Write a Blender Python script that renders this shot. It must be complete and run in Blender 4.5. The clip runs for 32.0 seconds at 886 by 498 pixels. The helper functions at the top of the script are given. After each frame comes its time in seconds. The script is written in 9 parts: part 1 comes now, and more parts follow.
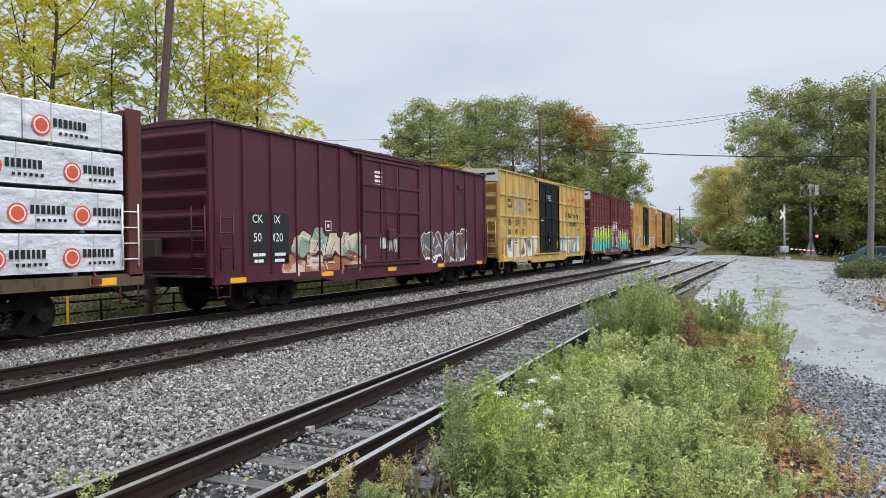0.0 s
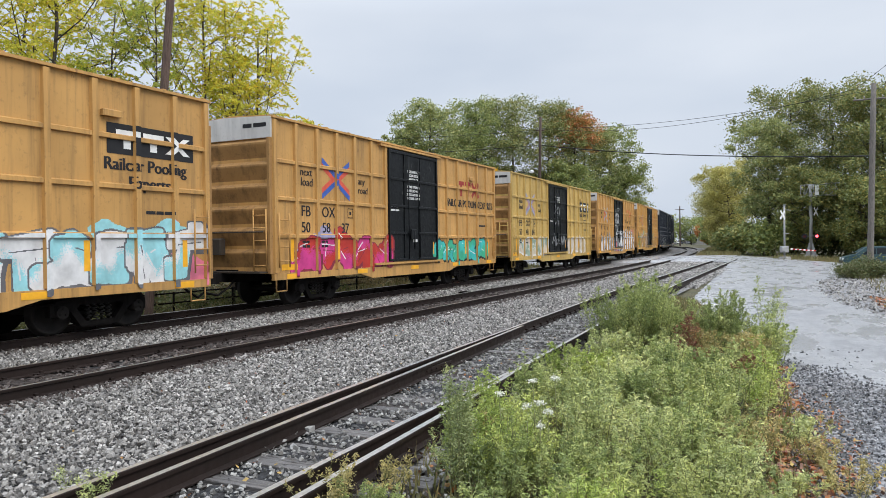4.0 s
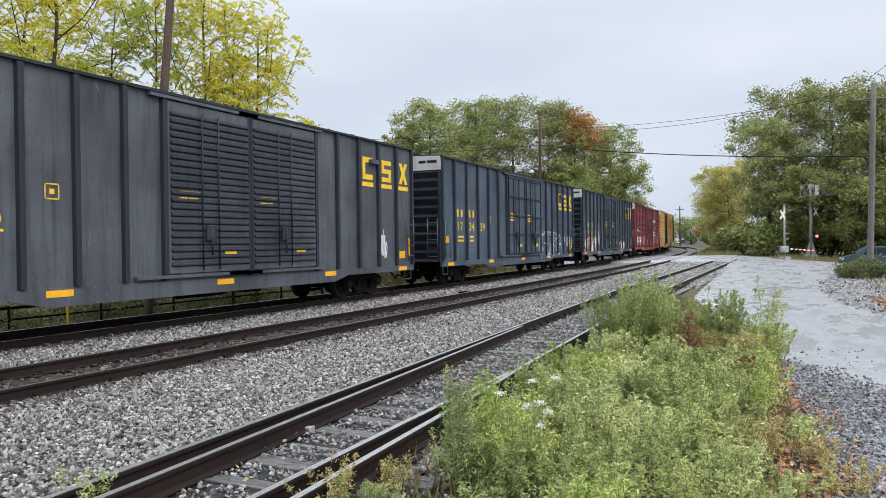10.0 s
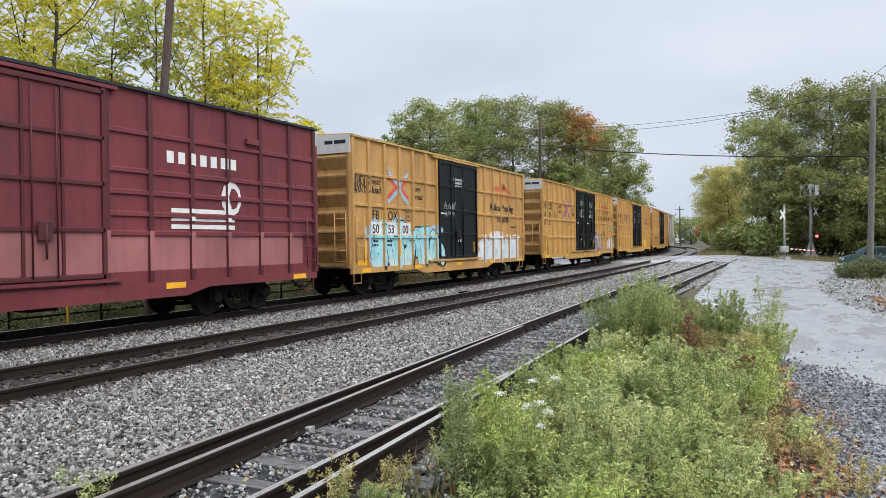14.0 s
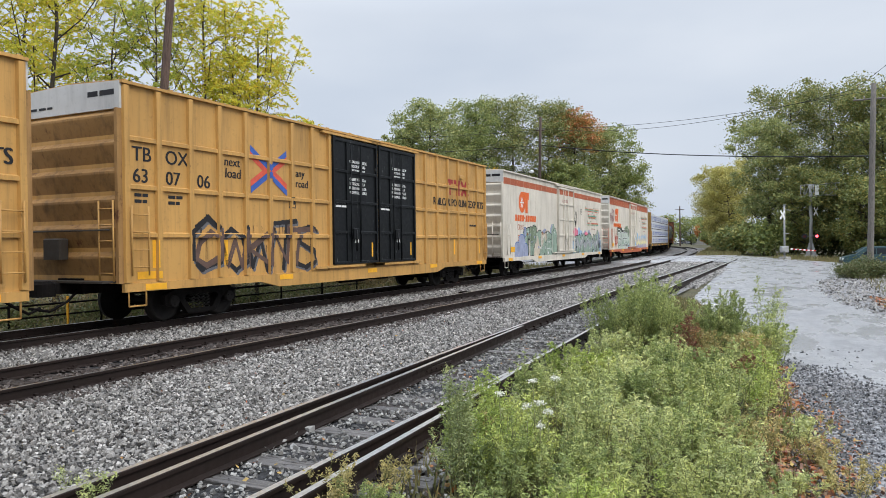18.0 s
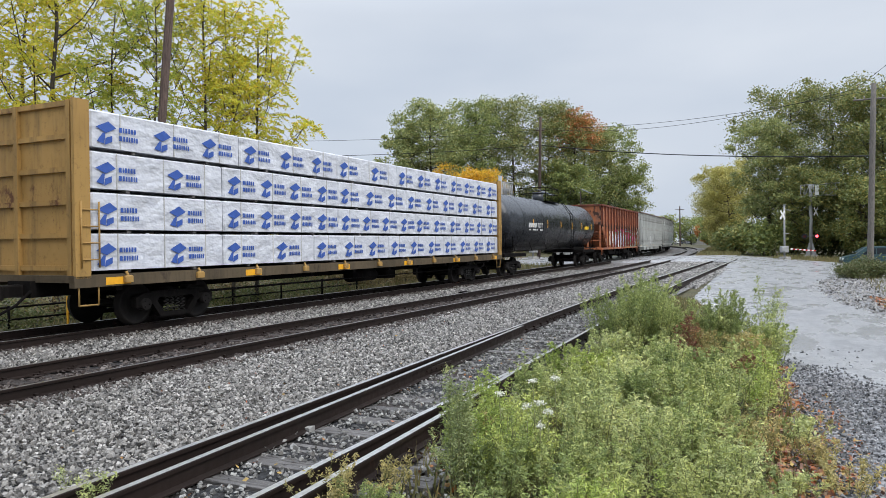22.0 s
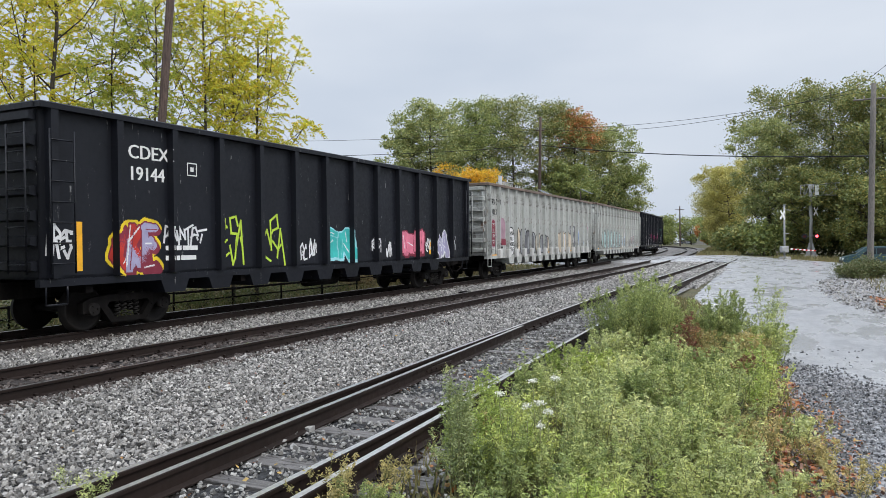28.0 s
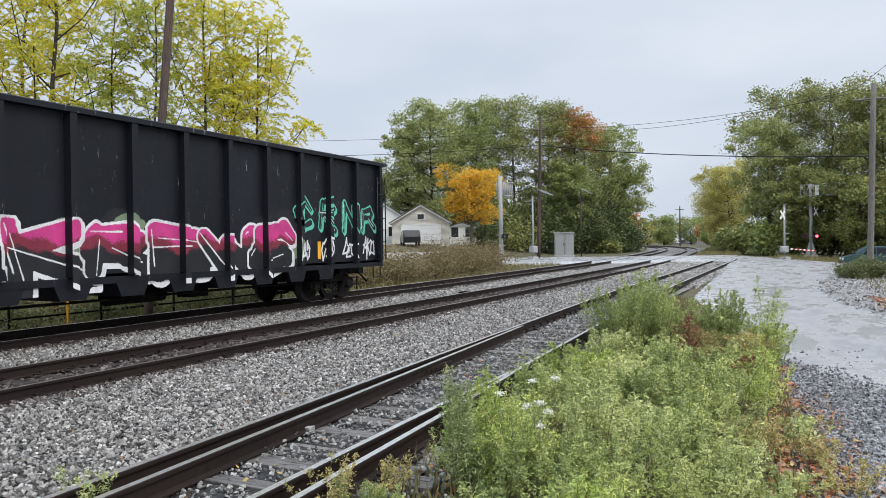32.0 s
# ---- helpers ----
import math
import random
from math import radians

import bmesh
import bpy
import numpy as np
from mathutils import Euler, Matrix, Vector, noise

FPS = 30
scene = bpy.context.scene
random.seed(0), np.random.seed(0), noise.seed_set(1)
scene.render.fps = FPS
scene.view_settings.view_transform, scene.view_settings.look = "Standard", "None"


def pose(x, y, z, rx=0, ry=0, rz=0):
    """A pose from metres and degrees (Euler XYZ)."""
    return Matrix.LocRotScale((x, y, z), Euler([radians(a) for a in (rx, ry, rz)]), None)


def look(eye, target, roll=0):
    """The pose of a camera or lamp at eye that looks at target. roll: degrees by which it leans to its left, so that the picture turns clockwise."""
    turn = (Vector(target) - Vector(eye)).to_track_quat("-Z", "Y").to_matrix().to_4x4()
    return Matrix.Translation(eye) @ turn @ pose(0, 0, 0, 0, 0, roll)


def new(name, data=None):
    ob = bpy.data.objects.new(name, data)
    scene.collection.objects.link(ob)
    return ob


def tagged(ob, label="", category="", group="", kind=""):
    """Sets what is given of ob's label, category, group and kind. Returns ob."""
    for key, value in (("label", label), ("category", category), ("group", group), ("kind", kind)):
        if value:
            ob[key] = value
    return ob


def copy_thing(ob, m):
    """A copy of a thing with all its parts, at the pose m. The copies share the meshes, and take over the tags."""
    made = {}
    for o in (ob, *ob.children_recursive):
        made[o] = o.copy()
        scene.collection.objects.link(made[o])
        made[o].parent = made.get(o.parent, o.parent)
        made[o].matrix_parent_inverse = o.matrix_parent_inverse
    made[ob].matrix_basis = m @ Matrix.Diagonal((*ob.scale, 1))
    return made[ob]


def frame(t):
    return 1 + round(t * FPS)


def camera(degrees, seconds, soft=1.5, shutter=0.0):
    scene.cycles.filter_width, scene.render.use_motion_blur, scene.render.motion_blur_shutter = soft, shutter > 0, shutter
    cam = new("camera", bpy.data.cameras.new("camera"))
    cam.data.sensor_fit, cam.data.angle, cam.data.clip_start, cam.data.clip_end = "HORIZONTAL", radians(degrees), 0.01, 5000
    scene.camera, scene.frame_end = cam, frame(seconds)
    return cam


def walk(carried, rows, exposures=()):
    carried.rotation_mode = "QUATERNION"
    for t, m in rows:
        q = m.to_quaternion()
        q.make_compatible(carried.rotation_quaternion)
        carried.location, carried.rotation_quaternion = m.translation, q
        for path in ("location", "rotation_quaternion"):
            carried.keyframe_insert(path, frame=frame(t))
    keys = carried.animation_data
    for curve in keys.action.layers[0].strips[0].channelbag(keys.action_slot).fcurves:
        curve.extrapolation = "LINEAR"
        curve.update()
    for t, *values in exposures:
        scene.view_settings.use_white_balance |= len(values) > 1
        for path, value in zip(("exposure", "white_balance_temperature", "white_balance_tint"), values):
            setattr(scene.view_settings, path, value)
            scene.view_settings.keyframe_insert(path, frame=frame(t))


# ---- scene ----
# Railway beside a level crossing under an overcast autumn sky: a freight train of 29 cars runs past.
# x to the right, y along the tracks away from the camera, z up from the rail head.
cam = camera(62.98, 32.0, soft=0.7, shutter=0.0)
VIEW = look((0, 0, 1.708), (-21.894, 44.95, 1.318), -0.69)
walk(cam, [(0, VIEW), (32, VIEW)], [(0, 0.38), (7.5, 0.38), (9, 0.47), (12, 0.47), (14, 0.42), (17, 0.39), (19.5, 0.30), (22.2, 0.30), (24, 0.38), (26, 0.36), (29.5, 0.33), (32, 0.40)])

# ---- world and light ----
world = bpy.data.worlds.new("overcast")
scene.world = world
world.use_nodes = True
wn = world.node_tree
wn.nodes.clear()


def link_nodes(tree, a, ai, b, bi):
    tree.links.new(a.outputs[ai], b.inputs[bi])


sky = wn.nodes.new("ShaderNodeTexSky")
sky.sky_type = "NISHITA"
sky.sun_disc = False
sky.sun_elevation, sky.sun_rotation = radians(47), radians(107)
sky.air_density, sky.dust_density = 1.0, 4.0
dim = wn.nodes.new("ShaderNodeMix")
dim.data_type, dim.blend_type = "RGBA", "MULTIPLY"
dim.inputs[0].default_value = 1.0
dim.inputs[7].default_value = (0.1, 0.1, 0.1, 1)
link_nodes(wn, sky, 0, dim, 6)
coord = wn.nodes.new("ShaderNodeTexCoord")
stretch = wn.nodes.new("ShaderNodeMapping")
stretch.inputs["Scale"].default_value = (1.6, 1.6, 4.5)
link_nodes(wn, coord, "Generated", stretch, "Vector")
cloud = wn.nodes.new("ShaderNodeTexNoise")
cloud.inputs["Scale"].default_value = 1.5
cloud.inputs["Detail"].default_value = 4
cloud.inputs["Roughness"].default_value = 0.45
link_nodes(wn, stretch, "Vector", cloud, "Vector")
veil = wn.nodes.new("ShaderNodeValToRGB")
veil.color_ramp.elements[0].position, veil.color_ramp.elements[1].position = 0.33, 0.68
veil.color_ramp.elements[0].color = (0.56, 0.63, 0.74, 1)
veil.color_ramp.elements[1].color = (0.70, 0.755, 0.84, 1)
link_nodes(wn, cloud, "Fac", veil, "Fac")
cover = wn.nodes.new("ShaderNodeMix")
cover.data_type = "RGBA"
cover.inputs[0].default_value = 0.93
link_nodes(wn, dim, 2, cover, 6)
link_nodes(wn, veil, 0, cover, 7)
# an overcast dome is brighter overhead than at the horizon
axis = wn.nodes.new("ShaderNodeSeparateXYZ")
link_nodes(wn, coord, "Generated", axis, 0)
lift = wn.nodes.new("ShaderNodeMapRange")
lift.inputs["From Min"].default_value, lift.inputs["From Max"].default_value = 0.30, 0.95
lift.inputs["To Min"].default_value, lift.inputs["To Max"].default_value = 0.85, 2.4
link_nodes(wn, axis, 2, lift, 0)
dome = wn.nodes.new("ShaderNodeMix")
dome.data_type, dome.blend_type = "RGBA", "MULTIPLY"
dome.inputs[0].default_value = 1.0
link_nodes(wn, cover, 2, dome, 6)
link_nodes(wn, lift, 0, dome, 7)
backg = wn.nodes.new("ShaderNodeBackground")
backg.inputs["Strength"].default_value = 1.0
link_nodes(wn, dome, 2, backg, "Color")
wout = wn.nodes.new("ShaderNodeOutputWorld")
link_nodes(wn, backg, 0, wout, 0)

sun = new("sun", bpy.data.lights.new("sun", "SUN"))
sun.data.energy, sun.data.angle, sun.data.color = 1.4, radians(40), (1.0, 0.97, 0.93)
sun.matrix_basis = look((26, -8, 30), (0, 0, 0))
scene.view_settings.exposure = 0.38

# ---- materials ----
MATS = {}


def nodes_of(name):
    m = bpy.data.materials.new(name)
    m.use_nodes = True
    t = m.node_tree
    return m, t, t.nodes["Principled BSDF"]


def add_noise(t, scale, detail=4, rough=0.55, stretch=None, space="Object"):
    tc = t.nodes.new("ShaderNodeTexCoord")
    n = t.nodes.new("ShaderNodeTexNoise")
    n.inputs["Scale"].default_value = scale
    n.inputs["Detail"].default_value = detail
    n.inputs["Roughness"].default_value = rough
    if stretch:
        mp = t.nodes.new("ShaderNodeMapping")
        mp.inputs["Scale"].default_value = stretch
        t.links.new(tc.outputs[space], mp.inputs["Vector"])
        t.links.new(mp.outputs["Vector"], n.inputs["Vector"])
    else:
        t.links.new(tc.outputs[space], n.inputs["Vector"])
    return n


def add_ramp(t, src, stops):
    r = t.nodes.new("ShaderNodeValToRGB")
    els = r.color_ramp.elements
    while len(els) < len(stops):
        els.new(0.5)
    for e, (pos, col) in zip(els, stops):
        e.position = pos
        e.color = (*col, 1) if len(col) == 3 else col
    t.links.new(src, r.inputs["Fac"])
    return r


def add_mix(t, fac, a, b, blend="MIX"):
    m = t.nodes.new("ShaderNodeMix")
    m.data_type, m.blend_type = "RGBA", blend
    for sock, v in ((m.inputs[0], fac), (m.inputs[6], a), (m.inputs[7], b)):
        if isinstance(v, (int, float)):
            sock.default_value = v
        elif isinstance(v, tuple):
            sock.default_value = (*v, 1) if len(v) == 3 else v
        else:
            t.links.new(v, sock)
    return m.outputs[2]


def add_bump(t, bsdf, src, strength, distance):
    b = t.nodes.new("ShaderNodeBump")
    b.inputs["Strength"].default_value = strength
    b.inputs["Distance"].default_value = distance
    t.links.new(src, b.inputs["Height"])
    t.links.new(b.outputs["Normal"], bsdf.inputs["Normal"])


def shade(c, k):
    return tuple(min(1.0, v * k) for v in c)


GREY = (0.5, 0.5, 0.5)


def painted(name, col, rough=0.5, grime=0.5, rust=0.0, fade=0.25, rustcol=(0.10, 0.035, 0.018), grimecol=(0.035, 0.03, 0.026), spec=0.3, scuff=0.0):
    """Weathered paint on steel: broad fading, vertical grime streaks, specks and rust."""
    if name in MATS:
        return MATS[name]
    m, t, b = nodes_of(name)
    broad = add_noise(t, 0.45, 3)
    c = add_mix(t, add_ramp(t, broad.outputs["Fac"], [(0.35, (0, 0, 0)), (0.7, (1, 1, 1))]).outputs[0], shade(col, 1 - fade * 0.5), shade(col, 1 + fade * 0.45))
    streak = add_noise(t, 1.0, 5, 0.65, (3.0, 5.5, 0.35))
    c = add_mix(t, add_ramp(t, streak.outputs["Fac"], [(0.48, (0, 0, 0)), (0.8, (grime,) * 3)]).outputs[0], c, grimecol)
    speck = add_noise(t, 9.0, 6, 0.7)
    c = add_mix(t, add_ramp(t, speck.outputs["Fac"], [(0.56, (0, 0, 0)), (0.74, (grime * 0.6,) * 3)]).outputs[0], c, shade(grimecol, 1.6))
    if rust:
        rn = add_noise(t, 1.7, 7, 0.68, (1.0, 1.2, 0.6))
        lo = 0.72 - 0.25 * rust
        c = add_mix(t, add_ramp(t, rn.outputs["Fac"], [(lo, (0, 0, 0)), (lo + 0.07, (0.9, 0.9, 0.9))]).outputs[0], c, rustcol)
    if scuff:
        sn = add_noise(t, 1.0, 6, 0.75, (4.0, 8.0, 1.5))
        c = add_mix(t, add_ramp(t, sn.outputs["Fac"], [(0.635, (0, 0, 0)), (0.68, (scuff,) * 3)]).outputs[0], c, (0.45, 0.45, 0.44))
    t.links.new(c, b.inputs["Base Color"])
    b.inputs["Specular IOR Level"].default_value = spec
    rr = add_ramp(t, speck.outputs["Fac"], [(0.3, (rough - 0.08,) * 3), (0.7, (min(1, rough + 0.2),) * 3)])
    t.links.new(rr.outputs[0], b.inputs["Roughness"])
    add_bump(t, b, add_noise(t, 2.2, 3).outputs["Fac"], 0.25, 0.02)
    MATS[name] = m
    return m


def plain(name, col, rough=0.6, metal=0.0, var=0.2, scale=6.0, emit=0.0):
    if name in MATS:
        return MATS[name]
    m, t, b = nodes_of(name)
    n = add_noise(t, scale, 5, 0.6)
    r = add_ramp(t, n.outputs["Fac"], [(0.3, shade(col, 1 - var)), (0.7, shade(col, 1 + var))])
    t.links.new(r.outputs[0], b.inputs["Base Color"])
    b.inputs["Roughness"].default_value = rough
    b.inputs["Metallic"].default_value = metal
    b.inputs["Specular IOR Level"].default_value = 0.5 if rough < 0.5 else 0.25
    if emit:
        b.inputs["Emission Color"].default_value = (*col, 1)
        b.inputs["Emission Strength"].default_value = emit
    MATS[name] = m
    return m


def island_mat(name, cols, rough=0.8, bump=0.0, bscale=30, transl=0.0):
    """A colour for each island of a joined mesh, with fine grain."""
    m, t, b = nodes_of(name)
    g = t.nodes.new("ShaderNodeNewGeometry")
    r = add_ramp(t, g.outputs["Random Per Island"], [(i / max(1, len(cols) - 1), c) for i, c in enumerate(cols)])
    n = add_noise(t, bscale, 4)
    c = add_mix(t, 0.5, r.outputs[0], add_ramp(t, n.outputs["Fac"], [(0.3, (0.55, 0.55, 0.55)), (0.7, (1.3, 1.3, 1.3))]).outputs[0], "MULTIPLY")
    t.links.new(c, b.inputs["Base Color"])
    b.inputs["Roughness"].default_value = rough
    if bump:
        add_bump(t, b, n.outputs["Fac"], bump, 0.01)
    if transl:
        tr = t.nodes.new("ShaderNodeBsdfTranslucent")
        t.links.new(c, tr.inputs["Color"])
        mx = t.nodes.new("ShaderNodeMixShader")
        mx.inputs[0].default_value = transl
        out = t.nodes["Material Output"]
        t.links.new(b.outputs[0], mx.inputs[1])
        t.links.new(tr.outputs[0], mx.inputs[2])
        t.links.new(mx.outputs[0], out.inputs["Surface"])
    MATS[name] = m
    return m


# ---- mesh building ----
class MB:
    """Collects boxes, prisms, tubes and sheets into one mesh."""

    def __init__(self):
        self.v, self.f, self.smooth = [], [], []

    def add(self, verts, faces, smooth=False):
        o = len(self.v)
        self.v.extend(tuple(q) for q in verts)
        self.f.extend(tuple(i + o for i in fc) for fc in faces)
        self.smooth.extend([smooth] * len(faces))
        return self

    def box(self, x0, x1, y0, y1, z0, z1, c=0.0):
        """Box; c cuts the edges of the four corners seen from above and the upper rim."""
        if c <= 0:
            vs = [(x0, y0, z0), (x1, y0, z0), (x1, y1, z0), (x0, y1, z0), (x0, y0, z1), (x1, y0, z1), (x1, y1, z1), (x0, y1, z1)]
            return self.add(vs, [(0, 3, 2, 1), (4, 5, 6, 7), (0, 1, 5, 4), (1, 2, 6, 5), (2, 3, 7, 6), (3, 0, 4, 7)])
        ring = lambda d, z, k: [(x0 + d + k, y0 + d, z), (x1 - d - k, y0 + d, z), (x1 - d, y0 + d + k, z), (x1 - d, y1 - d - k, z), (x1 - d - k, y1 - d, z), (x0 + d + k, y1 - d, z), (x0 + d, y1 - d - k, z), (x0 + d, y0 + d + k, z)]
        vs = ring(0, z0, c) + ring(0, z1 - c, c) + ring(c, z1, c)
        fs = [tuple(reversed(range(8))), tuple(range(16, 24))]
        for a in (0, 8):
            fs += [(a + i, a + (i + 1) % 8, a + 8 + (i + 1) % 8, a + 8 + i) for i in range(8)]
        return self.add(vs, fs)

    def post(self, x, dx, y, w, wt, z0, z1):
        """Upright hat-section post on a side wall: w at its foot, wt at its face."""
        s = 1 if dx > 0 else -1
        vs = []
        for z in (z0, z1):
            vs += [(x, y - s * w / 2, z), (x + dx, y - s * wt / 2, z), (x + dx, y + s * wt / 2, z), (x, y + s * w / 2, z)]
        return self.add(vs, [(0, 1, 5, 4), (1, 2, 6, 5), (2, 3, 7, 6), (4, 5, 6, 7), (3, 2, 1, 0), (0, 4, 7, 3)])

    def tube(self, pts, r, n=6, caps=True, smooth=True):
        """Round bar along a chain of points; r may be a list."""
        pts = [Vector(q) for q in pts]
        rs = r if isinstance(r, (list, tuple)) else [r] * len(pts)
        vs, fs = [], []
        ref = None
        for i, q in enumerate(pts):
            d = (pts[min(i + 1, len(pts) - 1)] - pts[max(i - 1, 0)])
            if d.length < 1e-9:
                d = Vector((0, 0, 1))
            d.normalize()
            if ref is None:
                ref = Vector((1, 0, 0)) if abs(d.x) < 0.8 else Vector((0, 1, 0))
            a = d.cross(ref).normalized()
            b = d.cross(a)
            ref = b.cross(d) if False else ref
            for k in range(n):
                g = 2 * math.pi * k / n
                vs.append(q + (a * math.cos(g) + b * math.sin(g)) * rs[i])
        for i in range(len(pts) - 1):
            for k in range(n):
                fs.append((i * n + k, i * n + (k + 1) % n, (i + 1) * n + (k + 1) % n, (i + 1) * n + k))
        self.add(vs, fs, smooth)
        if caps:
            o = len(self.v) - len(vs)
            self.f.append(tuple(o + k for k in reversed(range(n))))
            self.f.append(tuple(o + (len(pts) - 1) * n + k for k in range(n)))
            self.smooth.extend([False, False])
        return self

    def disc_y(self, x0, x1, y, z, r, n=20, profile=((0, 1), (1, 1))):
        """A turned piece about the x axis: profile gives (along 0..1, radius share)."""
        vs, fs = [], []
        for a, k in profile:
            for i in range(n):
                g = 2 * math.pi * i / n
                vs.append((x0 + (x1 - x0) * a, y + math.cos(g) * r * k, z + math.sin(g) * r * k))
        m = len(profile)
        for j in range(m - 1):
            for i in range(n):
                fs.append((j * n + i, j * n + (i + 1) % n, (j + 1) * n + (i + 1) % n, (j + 1) * n + i))
        fs.append(tuple(reversed(range(n))))
        fs.append(tuple((m - 1) * n + i for i in range(n)))
        return self.add(vs, fs, True)

    def prism_x(self, prof, x0, x1):
        """Outline in (y, z) drawn out along x."""
        n = len(prof)
        vs = [(x0, y, z) for y, z in prof] + [(x1, y, z) for y, z in prof]
        fs = [tuple(range(n)), tuple(reversed(range(n, 2 * n)))] + [(i, n + i, n + (i + 1) % n, (i + 1) % n) for i in range(n)]
        return self.add(vs, fs)

    def prism_y(self, prof, y0, y1):
        """Outline in (x, z) drawn out along y."""
        n = len(prof)
        vs = [(x, y0, z) for x, z in prof] + [(x, y1, z) for x, z in prof]
        fs = [tuple(reversed(range(n))), tuple(range(n, 2 * n))] + [((i + 1) % n, n + (i + 1) % n, n + i, i) for i in range(n)]
        return self.add(vs, fs)

    def mesh(self, name, mat):
        me = bpy.data.meshes.new(name)
        me.from_pydata(self.v, [], self.f)
        me.polygons.foreach_set("use_smooth", self.smooth)
        me.materials.append(mat)
        me.update()
        return me


def array_mesh(name, verts, faces, mat, smooth=False):
    """A mesh from number arrays; every face has the same corner count."""
    me = bpy.data.meshes.new(name)
    nv, (nf, k) = len(verts), faces.shape
    me.vertices.add(nv)
    me.vertices.foreach_set("co", np.asarray(verts, np.float32).ravel())
    me.loops.add(nf * k)
    me.loops.foreach_set("vertex_index", faces.astype(np.int32).ravel())
    me.polygons.add(nf)
    me.polygons.foreach_set("loop_start", np.arange(0, nf * k, k, dtype=np.int32))
    me.polygons.foreach_set("loop_total", np.full(nf, k, dtype=np.int32))
    me.polygons.foreach_set("use_smooth", np.full(nf, smooth))
    me.materials.append(mat)
    me.update(calc_edges=True)
    return me


def part(name, mb, mat, parent, label=""):
    me = mb if isinstance(mb, bpy.types.Mesh) else mb.mesh(name, mat)
    ob = new(name, me)
    ob.parent = parent
    if label:
        ob["label"] = label
    return ob


def thing(name, label, category, group="", kind="", m=None):
    ob = new(name)
    ob.empty_display_size = 0.3
    if m is not None:
        ob.matrix_basis = m
    return tagged(ob, label, category, group, kind)


# ---- the line of the tracks ----
PS = np.arange(-700.0, 700.0, 1.0)
BEND = np.interp(PS, [15, 45, 75, 105, 140, 600], [0, 0.00125, 0.0009, 0.0022, 0.0038, 0.0038])
HEAD = np.cumsum(BEND)
PX = -13.85 - np.cumsum(np.sin(HEAD))
PY = np.cumsum(np.cos(HEAD)) - 701.0


def rise(y):
    """Height of the line along the way: it climbs slightly to the crossing."""
    y = np.asarray(y, float)
    return np.where(y < 0, 0, np.where(y < 100, 0.26e-4 * y * y, 0.26 + 0.0052 * 40 * (1 - np.exp(-(np.maximum(y, 100) - 100) / 40))))


def track_at(s, off=0.0):
    """Place and heading on the main line at s metres, off metres to its right."""
    h = np.interp(s, PS, HEAD)
    return np.interp(s, PS, PX) + off * np.cos(h), np.interp(s, PS, PY) + off * np.sin(h), rise(s), h


def siding_at(y):
    return np.interp(y, [-40, 3, 13, 25, 40, 62, 90], [-3.0, -3.85, -4.32, -4.84, -5.0, -5.15, -5.3])


def fall(x, y):
    """The ground falls away from the line behind the lane."""
    return 0.05 * np.clip(np.asarray(x, float) + 6.5, 0, 70) * np.clip((np.asarray(y, float) - 50) / 14, 0, 1)


def ground_z(x, y):
    """Ground: ballast level at the line, a low cutting beyond it, a rise behind the crossing."""
    x, y = np.asarray(x, float), np.asarray(y, float)
    z = rise(np.clip(y, 0, 400)) - 0.24 - fall(x, y)
    h = np.interp(np.clip(y, 0, 330), PY, PX)
    left = h - 2.3 - x
    z = z - 0.28 * np.clip(left / 1.5, 0, 1) * np.clip((52 - y) / 10, 0, 1)
    back = np.clip((left - 9) / 14, 0, 1)
    z = z + 1.75 * back * back * (3 - 2 * back) * np.clip((y - 20) / 30, 0, 1)
    return z


# ---- ground, road and tracks ----
def gravel_mat(name, base, dark, scale, bump=0.9, warm=(0.14, 0.09, 0.06), warmth=0.35, rough=0.75):
    m, t, b = nodes_of(name)
    tc = t.nodes.new("ShaderNodeTexCoord")
    vo = t.nodes.new("ShaderNodeTexVoronoi")
    vo.inputs["Scale"].default_value = scale
    t.links.new(tc.outputs["Object"], vo.inputs["Vector"])
    sep = t.nodes.new("ShaderNodeSeparateColor")
    t.links.new(vo.outputs["Color"], sep.inputs[0])
    c = add_ramp(t, sep.outputs[0], [(0.0, dark), (0.5, base), (1.0, shade(base, 1.7))]).outputs[0]
    gap = add_ramp(t, vo.outputs["Distance"], [(0.35, (1, 1, 1)), (0.75, (0.35, 0.35, 0.35))]).outputs[0]
    c = add_mix(t, 0.85, c, gap, "MULTIPLY")
    patch = add_noise(t, 0.9, 4)
    c = add_mix(t, add_ramp(t, patch.outputs["Fac"], [(0.45, (0, 0, 0)), (0.75, (warmth,) * 3)]).outputs[0], c, warm)
    t.links.new(c, b.inputs["Base Color"])
    b.inputs["Roughness"].default_value = rough
    inv = t.nodes.new("ShaderNodeMath")
    inv.operation = "SUBTRACT"
    inv.inputs[0].default_value = 1.0
    t.links.new(vo.outputs["Distance"], inv.inputs[1])
    add_bump(t, b, inv.outputs[0], bump, 0.03)
    return m


M_BALLAST = gravel_mat("ballast_gravel", (0.21, 0.20, 0.19), (0.06, 0.06, 0.064), 12, 1.0)
# near-black colour stands for the shade in the gaps between stones
M_GAPSHADE = gravel_mat("ballast_gap_shade", (0.022, 0.022, 0.024), (0.006, 0.006, 0.007), 26, 1.0)
M_LOT = gravel_mat("roadside_gravel", (0.27, 0.27, 0.275), (0.09, 0.09, 0.093), 24, 0.6, rough=0.5)

